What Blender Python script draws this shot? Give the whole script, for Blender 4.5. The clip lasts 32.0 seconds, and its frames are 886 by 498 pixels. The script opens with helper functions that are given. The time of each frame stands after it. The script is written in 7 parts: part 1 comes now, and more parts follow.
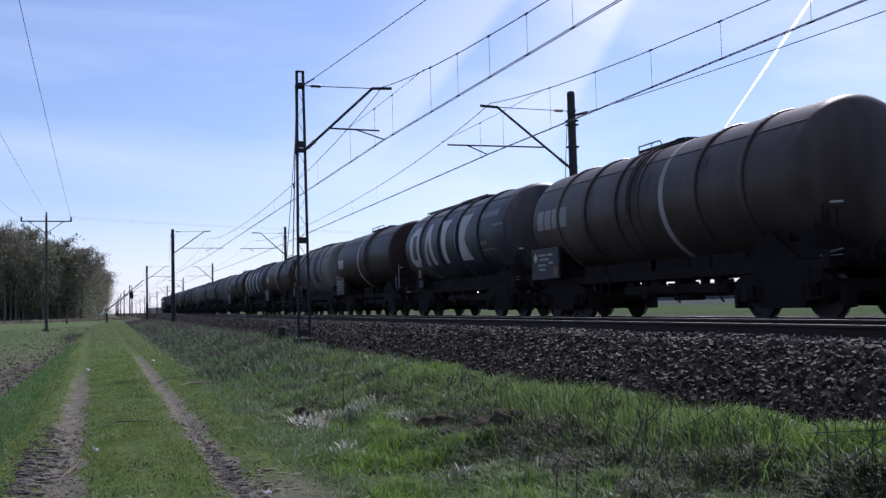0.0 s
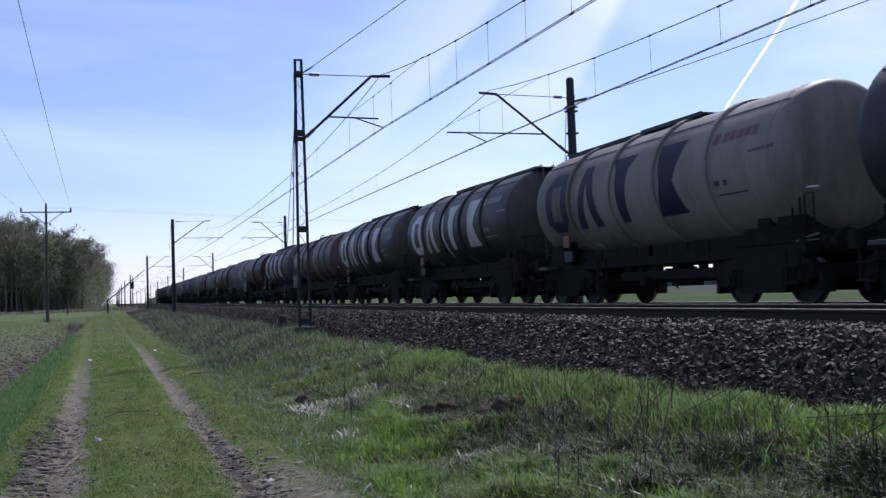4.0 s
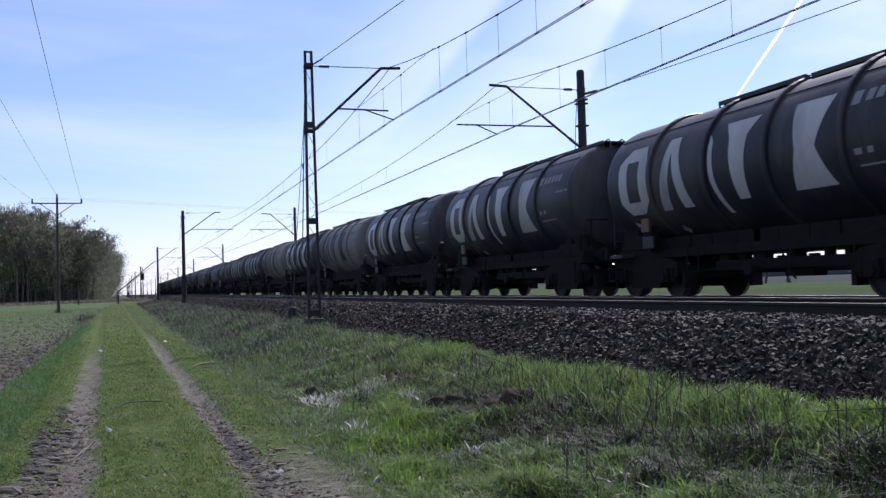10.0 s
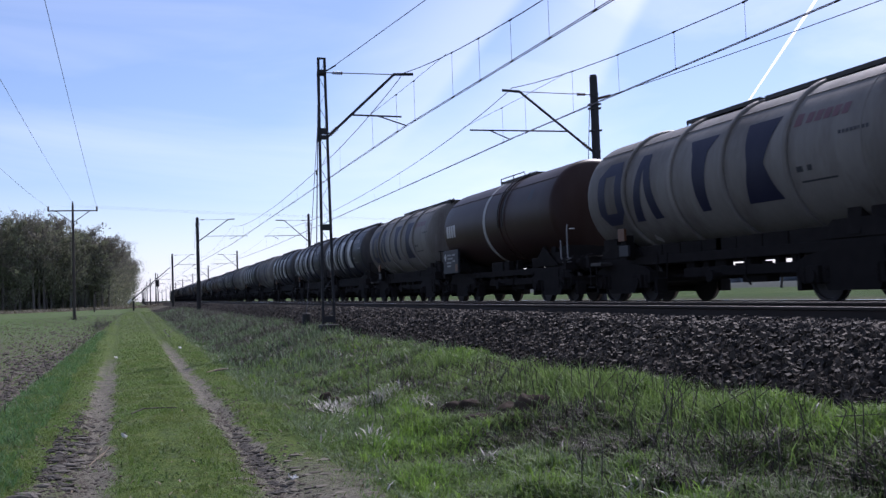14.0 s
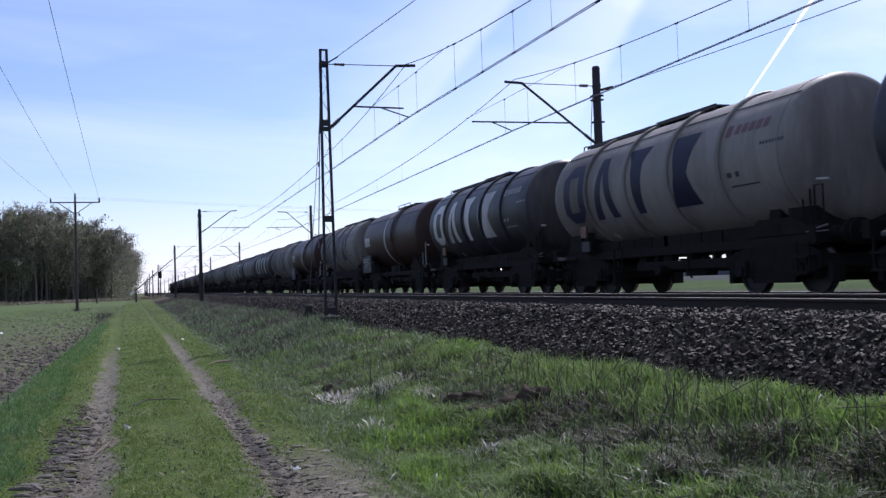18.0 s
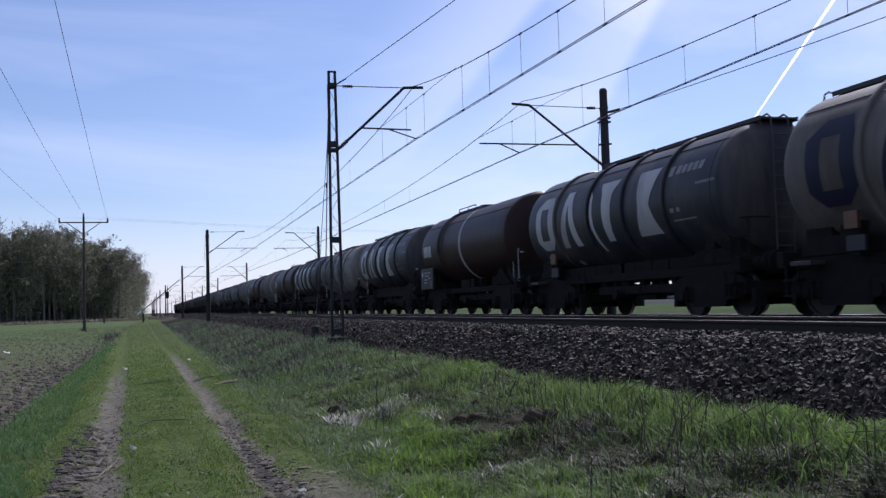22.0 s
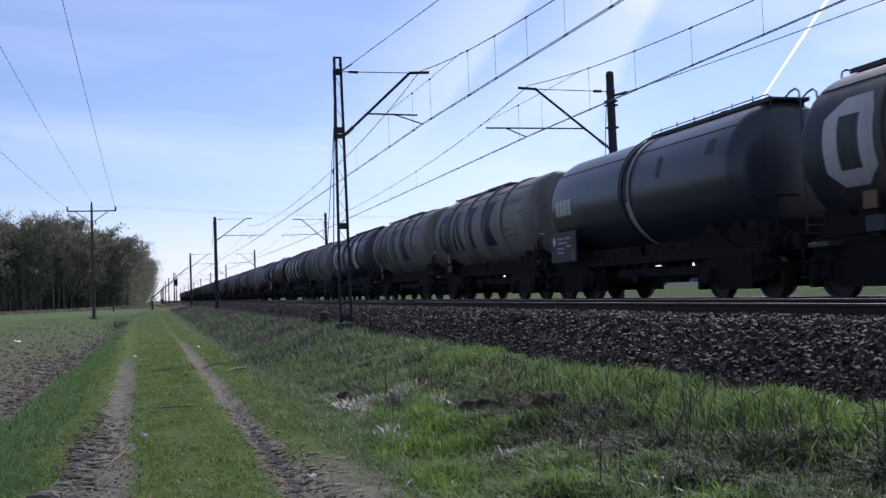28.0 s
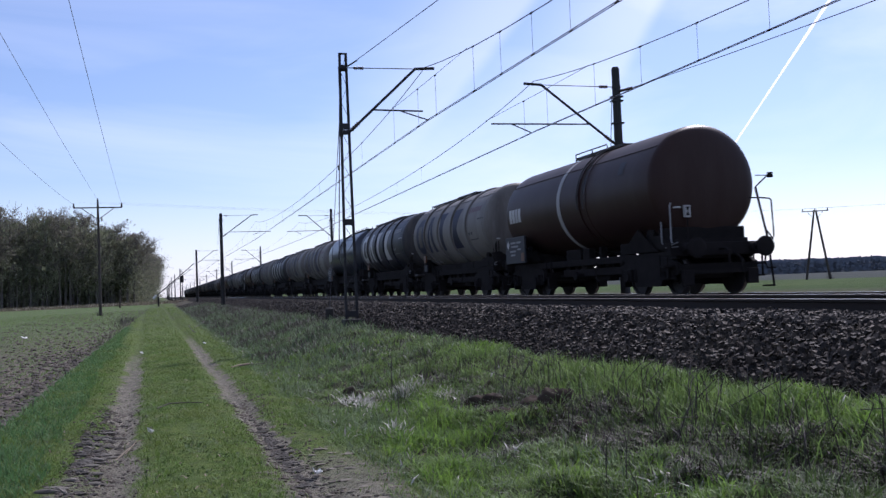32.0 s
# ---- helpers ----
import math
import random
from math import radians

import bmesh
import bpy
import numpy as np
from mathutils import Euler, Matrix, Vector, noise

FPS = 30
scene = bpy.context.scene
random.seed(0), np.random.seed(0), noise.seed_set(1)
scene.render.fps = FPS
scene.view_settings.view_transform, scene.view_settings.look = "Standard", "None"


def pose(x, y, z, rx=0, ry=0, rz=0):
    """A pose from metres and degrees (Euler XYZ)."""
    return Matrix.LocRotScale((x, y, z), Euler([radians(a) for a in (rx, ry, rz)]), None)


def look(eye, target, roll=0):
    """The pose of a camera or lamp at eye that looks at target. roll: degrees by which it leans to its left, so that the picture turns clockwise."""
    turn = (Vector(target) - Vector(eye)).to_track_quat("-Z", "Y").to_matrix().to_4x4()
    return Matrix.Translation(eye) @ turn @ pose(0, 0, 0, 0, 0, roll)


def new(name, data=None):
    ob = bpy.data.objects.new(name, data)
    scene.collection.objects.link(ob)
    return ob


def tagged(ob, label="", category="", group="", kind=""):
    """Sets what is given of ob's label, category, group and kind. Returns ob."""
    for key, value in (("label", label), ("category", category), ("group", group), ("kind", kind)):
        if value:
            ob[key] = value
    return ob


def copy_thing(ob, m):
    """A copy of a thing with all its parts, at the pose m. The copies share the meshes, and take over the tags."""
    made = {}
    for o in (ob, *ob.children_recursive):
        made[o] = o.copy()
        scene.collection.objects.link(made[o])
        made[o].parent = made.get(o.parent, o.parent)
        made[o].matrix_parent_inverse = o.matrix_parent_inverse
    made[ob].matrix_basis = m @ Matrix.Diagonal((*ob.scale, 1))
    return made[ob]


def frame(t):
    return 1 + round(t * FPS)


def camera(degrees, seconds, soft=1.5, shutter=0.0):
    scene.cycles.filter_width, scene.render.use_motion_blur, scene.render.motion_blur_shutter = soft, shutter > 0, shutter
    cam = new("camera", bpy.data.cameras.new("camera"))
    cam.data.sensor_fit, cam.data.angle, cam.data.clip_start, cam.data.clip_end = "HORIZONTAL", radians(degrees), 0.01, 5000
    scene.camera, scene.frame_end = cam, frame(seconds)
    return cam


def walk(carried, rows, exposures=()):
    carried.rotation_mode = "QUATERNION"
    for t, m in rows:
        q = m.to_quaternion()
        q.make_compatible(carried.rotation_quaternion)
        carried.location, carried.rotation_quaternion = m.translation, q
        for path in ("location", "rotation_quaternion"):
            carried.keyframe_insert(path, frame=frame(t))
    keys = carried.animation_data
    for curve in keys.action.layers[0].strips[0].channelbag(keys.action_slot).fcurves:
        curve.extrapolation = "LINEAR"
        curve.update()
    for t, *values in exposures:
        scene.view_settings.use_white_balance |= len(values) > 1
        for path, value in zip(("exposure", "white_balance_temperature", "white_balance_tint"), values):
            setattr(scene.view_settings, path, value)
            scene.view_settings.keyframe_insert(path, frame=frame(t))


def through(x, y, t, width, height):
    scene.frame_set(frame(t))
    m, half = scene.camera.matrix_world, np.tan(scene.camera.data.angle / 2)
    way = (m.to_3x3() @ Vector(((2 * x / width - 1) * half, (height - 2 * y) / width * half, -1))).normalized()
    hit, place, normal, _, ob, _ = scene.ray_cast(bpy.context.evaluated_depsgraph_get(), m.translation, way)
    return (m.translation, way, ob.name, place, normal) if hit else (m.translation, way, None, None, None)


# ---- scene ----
cam = camera(49.5, 32.0, soft=1.4, shutter=0.15)
EYE = (0.0, 0.0, 1.55)
# seconds, heading to the right of the railway, tilt up, roll
GAZE = [
    (0, 19.070, 3.324, -1.496), (0.5, 19.028, 3.099, -1.598), (1, 19.059, 2.914, -1.498), (1.5, 18.958, 3.108, -1.750),
    (2, 19.057, 3.355, -1.757), (2.5, 19.233, 3.364, -1.659), (3, 19.188, 3.230, -1.760), (3.5, 19.147, 2.903, -1.948),
    (5.5, 18.848, 1.858, -1.843), (6, 18.878, 1.625, -1.949), (6.5, 18.858, 1.456, -1.880), (7, 18.859, 1.488, -1.795),
    (7.5, 18.851, 1.650, -1.656), (8, 18.833, 1.940, -1.442), (8.5, 18.751, 2.256, -1.538), (9, 18.670, 2.435, -1.593),
    (9.5, 18.643, 2.308, -1.799), (10, 18.465, 2.152, -1.740), (10.5, 18.325, 2.126, -1.867), (11, 18.314, 2.057, -1.873),
    (11.5, 18.139, 2.222, -1.946), (12, 18.040, 2.758, -1.881), (12.5, 17.927, 3.046, -1.934), (13, 17.849, 2.983, -2.088),
    (13.5, 17.740, 2.721, -2.053), (14, 17.661, 2.509, -1.961), (14.5, 17.676, 2.698, -2.061), (16.5, 17.546, 2.358, -1.912),
    (17, 17.498, 2.053, -1.922), (17.5, 17.475, 1.898, -1.836), (18, 17.514, 2.019, -1.945), (18.5, 17.627, 2.119, -1.895),
    (19, 17.654, 1.998, -1.958), (19.5, 17.425, 1.872, -1.835), (20, 17.232, 1.891, -1.698), (20.5, 17.086, 2.101, -1.609),
    (21, 17.051, 2.726, -1.577), (21.5, 16.915, 3.225, -1.526), (22, 17.134, 3.303, -1.705), (22.5, 17.066, 2.994, -1.884),
    (23, 16.853, 2.590, -2.008), (23.5, 16.690, 2.322, -1.948), (24, 16.716, 2.215, -1.835), (24.5, 16.783, 2.374, -1.821),
    (25, 16.914, 2.742, -1.790), (25.5, 17.163, 3.045, -2.262), (27.5, 16.713, 2.576, -2.275), (28, 16.657, 2.437, -2.212),
    (28.5, 16.582, 2.452, -2.303), (29, 16.587, 2.652, -2.315), (29.5, 16.613, 2.774, -2.139), (30, 16.572, 2.748, -2.148),
    (30.5, 16.497, 2.659, -2.283), (31, 16.434, 2.503, -2.267), (31.5, 16.380, 2.351, -2.253), (32, 16.316, 2.215, -2.279),
]


def gaze(yaw, tilt, roll):
    a, b = radians(yaw), radians(tilt)
    way = Vector((math.sin(a) * math.cos(b), math.cos(a) * math.cos(b), math.sin(b)))
    return look(EYE, Vector(EYE) + 100 * way, roll)


EXPOSE = [(0, 0.0), (0.6, 0.05), (1, 0.08), (2, -0.02), (3, 0.0), (6, 0.2), (7, 0.18), (8, 0.16), (9, 0.14), (10, 0.16), (11, 0.16), (12, 0.0), (13, -0.03), (14, 0.1), (17, 0.16), (18, 0.17), (19, 0.16), (20, 0.13), (21, -0.06), (22, -0.11), (23, 0.03), (24, 0.12), (25, 0.0), (28, 0.04), (29, 0.0), (30, -0.01), (31, 0.03), (32, 0.07)]
walk(cam, [(t, gaze(a, b, c)) for t, a, b, c in GAZE], exposures=[(t, e, 5800, 24) for t, e in EXPOSE])

# ---------------------------------------------------------------- light
SUN_EL, SUN_AZ = 46.0, 42.0          # height, and bearing to the right of the railway's line
STREAKS = (((0.488, 0.825, 0.285), (0.457, 0.861, 0.213), 0.30), ((0.386, 0.871, 0.303), (0.354, 0.897, 0.262), 0.26))

world = bpy.data.worlds.new("world")
scene.world = world
world.use_nodes = True
wn, wl = world.node_tree.nodes, world.node_tree.links
wn.clear()
w_out = wn.new("ShaderNodeOutputWorld")
w_bg = wn.new("ShaderNodeBackground")
w_sky = wn.new("ShaderNodeTexSky")
w_sky.sky_type, w_sky.sun_disc = "NISHITA", False
w_sky.sun_elevation, w_sky.sun_rotation = radians(SUN_EL), radians(SUN_AZ)
w_sky.air_density, w_sky.dust_density, w_sky.ozone_density = 1.0, 0.6, 4.4
# thin streaks of high cloud, drawn out along one way
w_geo = wn.new("ShaderNodeTexCoord")
w_map = wn.new("ShaderNodeMapping")
w_map.inputs["Rotation"].default_value = (0.25, 0.5, 0.9)
w_map.inputs["Location"].default_value = (3.1, -0.8, 2.3)
w_map.inputs["Scale"].default_value = (1.2, 4.5, 7.0)
w_noise = wn.new("ShaderNodeTexNoise")
w_noise.inputs["Scale"].default_value, w_noise.inputs["Detail"].default_value = 1.3, 7
w_noise.inputs["Roughness"].default_value, w_noise.inputs["Distortion"].default_value = 0.55, 0.6
w_ramp = wn.new("ShaderNodeValToRGB")
w_ramp.color_ramp.elements[0].position, w_ramp.color_ramp.elements[0].color = 0.38, (0.045, 0.045, 0.045, 1)
w_ramp.color_ramp.elements[1].position, w_ramp.color_ramp.elements[1].color = 0.80, (0.45, 0.45, 0.45, 1)
w_mix = wn.new("ShaderNodeMix")
w_mix.data_type = "RGBA"
w_mix.inputs[7].default_value = (10.5, 10.8, 11.4, 1)
wl.new(w_geo.outputs["Generated"], w_map.inputs["Vector"])
wl.new(w_map.outputs["Vector"], w_noise.inputs["Vector"])
wl.new(w_noise.outputs["Fac"], w_ramp.inputs["Fac"])
w_sep, w_low, w_most = wn.new("ShaderNodeSeparateXYZ"), wn.new("ShaderNodeMapRange"), wn.new("ShaderNodeMath")
w_low.inputs["From Min"].default_value, w_low.inputs["From Max"].default_value = 0.16, -0.02
w_low.inputs["To Min"].default_value, w_low.inputs["To Max"].default_value = 0.0, 0.45
w_low.interpolation_type = "SMOOTHSTEP"
w_most.operation = "MAXIMUM"
wl.new(w_geo.outputs["Generated"], w_sep.inputs[0])
wl.new(w_sep.outputs["Z"], w_low.inputs["Value"])
wl.new(w_low.outputs["Result"], w_most.inputs[0])
wl.new(w_ramp.outputs["Color"], w_most.inputs[1])
# two old vapour trails, drawn out by the wind: each has one clear edge and thins out to the other side
w_last = w_most.outputs[0]
for (ax, ay, az), (bx, by, bz), amount in STREAKS:
    normal = Vector((ax, ay, az)).cross(Vector((bx, by, bz))).normalized()
    normal = normal if normal.x < 0 else -normal
    w_dot, w_edge, w_fade, w_high = wn.new("ShaderNodeVectorMath"), wn.new("ShaderNodeMapRange"), wn.new("ShaderNodeMapRange"), wn.new("ShaderNodeMapRange")
    w_dot.operation = "DOT_PRODUCT"
    w_dot.inputs[1].default_value = normal
    wl.new(w_geo.outputs["Generated"], w_dot.inputs[0])
    for node, lo, hi, p, q in ((w_edge, -0.004, 0.012, 0.0, amount), (w_fade, 0.012, 0.13, 1.0, 0.0), (w_high, 0.10, 0.27, 0.0, 1.0)):
        node.interpolation_type = "SMOOTHSTEP"
        node.inputs["From Min"].default_value, node.inputs["From Max"].default_value = lo, hi
        node.inputs["To Min"].default_value, node.inputs["To Max"].default_value = p, q
        wl.new(w_sep.outputs["Z"] if node is w_high else w_dot.outputs["Value"], node.inputs["Value"])
    w_mul, w_mul2, w_add = wn.new("ShaderNodeMath"), wn.new("ShaderNodeMath"), wn.new("ShaderNodeMath")
    w_mul.operation = w_mul2.operation = "MULTIPLY"
    w_add.operation = "ADD"
    wl.new(w_edge.outputs["Result"], w_mul.inputs[0])
    wl.new(w_fade.outputs["Result"], w_mul.inputs[1])
    wl.new(w_mul.outputs[0], w_mul2.inputs[0])
    wl.new(w_high.outputs["Result"], w_mul2.inputs[1])
    wl.new(w_last, w_add.inputs[0])
    wl.new(w_mul2.outputs[0], w_add.inputs[1])
    w_last = w_add.outputs[0]
wl.new(w_last, w_mix.inputs[0])
wl.new(w_sky.outputs["Color"], w_mix.inputs[6])
wl.new(w_mix.outputs[2], w_bg.inputs["Color"])
w_bg.inputs["Strength"].default_value = 0.110
wl.new(w_bg.outputs["Background"], w_out.inputs["Surface"])

sun = new("sun", bpy.data.lights.new("sun", "SUN"))
sun.data.energy, sun.data.angle, sun.data.color = 4.4, radians(0.5), (1.0, 0.95, 0.86)
_e, _a = radians(SUN_EL), radians(SUN_AZ)
sun.matrix_basis = look((math.sin(_a) * math.cos(_e) * 50, math.cos(_a) * math.cos(_e) * 50, math.sin(_e) * 50), (0, 0, 0))

# ---------------------------------------------------------------- materials


def mat(name, base, other=None, rough=0.7, metal=0.0, scale=6.0, fine=60.0, amount=0.5, bump=0.15, stretch=(1, 1, 1),
        each=0.0, island=0.0, dirt=None, dirt_at=0.62, space="Object", spec=0.5, distance=0.02):
    """A worn surface: two colours mixed by a coarse and a fine noise, stains, relief, and a shift of tone from piece to piece."""
    m = bpy.data.materials.new(name)
    m.use_nodes = True
    n, l = m.node_tree.nodes, m.node_tree.links
    b = n["Principled BSDF"]
    b.inputs["Roughness"].default_value, b.inputs["Metallic"].default_value = rough, metal
    b.inputs["Specular IOR Level"].default_value = spec
    other = other or tuple(c * 0.72 for c in base)
    coord, mapping = n.new("ShaderNodeTexCoord"), n.new("ShaderNodeMapping")
    mapping.inputs["Scale"].default_value = stretch
    if space == "World":
        geo = n.new("ShaderNodeNewGeometry")
        l.new(geo.outputs["Position"], mapping.inputs["Vector"])
    else:
        l.new(coord.outputs[space], mapping.inputs["Vector"])
    big, small = n.new("ShaderNodeTexNoise"), n.new("ShaderNodeTexNoise")
    big.inputs["Scale"].default_value, big.inputs["Detail"].default_value = scale, 5
    small.inputs["Scale"].default_value, small.inputs["Detail"].default_value = fine, 4
    for t in (big, small):
        l.new(mapping.outputs["Vector"], t.inputs["Vector"])
    add = n.new("ShaderNodeMath")
    add.operation = "MULTIPLY_ADD"
    add.inputs[1].default_value = 0.35
    l.new(small.outputs["Fac"], add.inputs[0])
    l.new(big.outputs["Fac"], add.inputs[2])
    spread = n.new("ShaderNodeMapRange")
    spread.inputs["From Min"].default_value, spread.inputs["From Max"].default_value = 0.68 - 0.28, 0.68 + 0.28
    spread.inputs["To Min"].default_value, spread.inputs["To Max"].default_value = 0.5 - amount / 2, 0.5 + amount / 2
    l.new(add.outputs[0], spread.inputs["Value"])
    mix = n.new("ShaderNodeMix")
    mix.data_type = "RGBA"
    mix.inputs[6].default_value, mix.inputs[7].default_value = (*base, 1), (*other, 1)
    l.new(spread.outputs["Result"], mix.inputs[0])
    colour = mix.outputs[2]
    if dirt:
        spot, ramp, mix2 = n.new("ShaderNodeTexNoise"), n.new("ShaderNodeMapRange"), n.new("ShaderNodeMix")
        spot.inputs["Scale"].default_value, spot.inputs["Detail"].default_value = scale * 0.6, 8
        spot.inputs["Roughness"].default_value = 0.65
        l.new(mapping.outputs["Vector"], spot.inputs["Vector"])
        ramp.inputs["From Min"].default_value, ramp.inputs["From Max"].default_value = dirt_at - 0.12, dirt_at + 0.1
        l.new(spot.outputs["Fac"], ramp.inputs["Value"])
        mix2.data_type = "RGBA"
        mix2.inputs[7].default_value = (*dirt, 1)
        l.new(ramp.outputs["Result"], mix2.inputs[0])
        l.new(colour, mix2.inputs[6])
        colour = mix2.outputs[2]
    for strength, source in ((each, "each"), (island, "island")):
        if strength:
            if source == "each":
                node = n.new("ShaderNodeObjectInfo")
                value = node.outputs["Random"]
            else:
                node = n.new("ShaderNodeNewGeometry")
                value = node.outputs["Random Per Island"]
            rng, hsv = n.new("ShaderNodeMapRange"), n.new("ShaderNodeHueSaturation")
            rng.inputs["To Min"].default_value, rng.inputs["To Max"].default_value = 1 - strength, 1 + strength
            l.new(value, rng.inputs["Value"])
            l.new(rng.outputs["Result"], hsv.inputs["Value"])
            l.new(colour, hsv.inputs["Color"])
            colour = hsv.outputs["Color"]
    l.new(colour, b.inputs["Base Color"])
    if bump:
        bp = n.new("ShaderNodeBump")
        bp.inputs["Strength"].default_value, bp.inputs["Distance"].default_value = bump, distance
        l.new(add.outputs[0], bp.inputs["Height"])
        l.new(bp.outputs["Normal"], b.inputs["Normal"])
    return m


def leaf_mat(name, base, other, through=0.35, island=0.35, each=0.0, rough=0.6):
    """Leaves and blades: part of the light shines through them."""
    m = mat(name, base, other, rough=rough, scale=0.6, fine=9, amount=0.9, bump=0, island=island, each=each, space="World", spec=0.25)
    n, l = m.node_tree.nodes, m.node_tree.links
    b, out = n["Principled BSDF"], n["Material Output"]
    t, mix = n.new("ShaderNodeBsdfTranslucent"), n.new("ShaderNodeMixShader")
    l.new(b.inputs["Base Color"].links[0].from_socket, t.inputs["Color"])
    mix.inputs[0].default_value = through
    l.new(b.outputs[0], mix.inputs[1])
    l.new(t.outputs[0], mix.inputs[2])
    l.new(mix.outputs[0], out.inputs["Surface"])
    return m


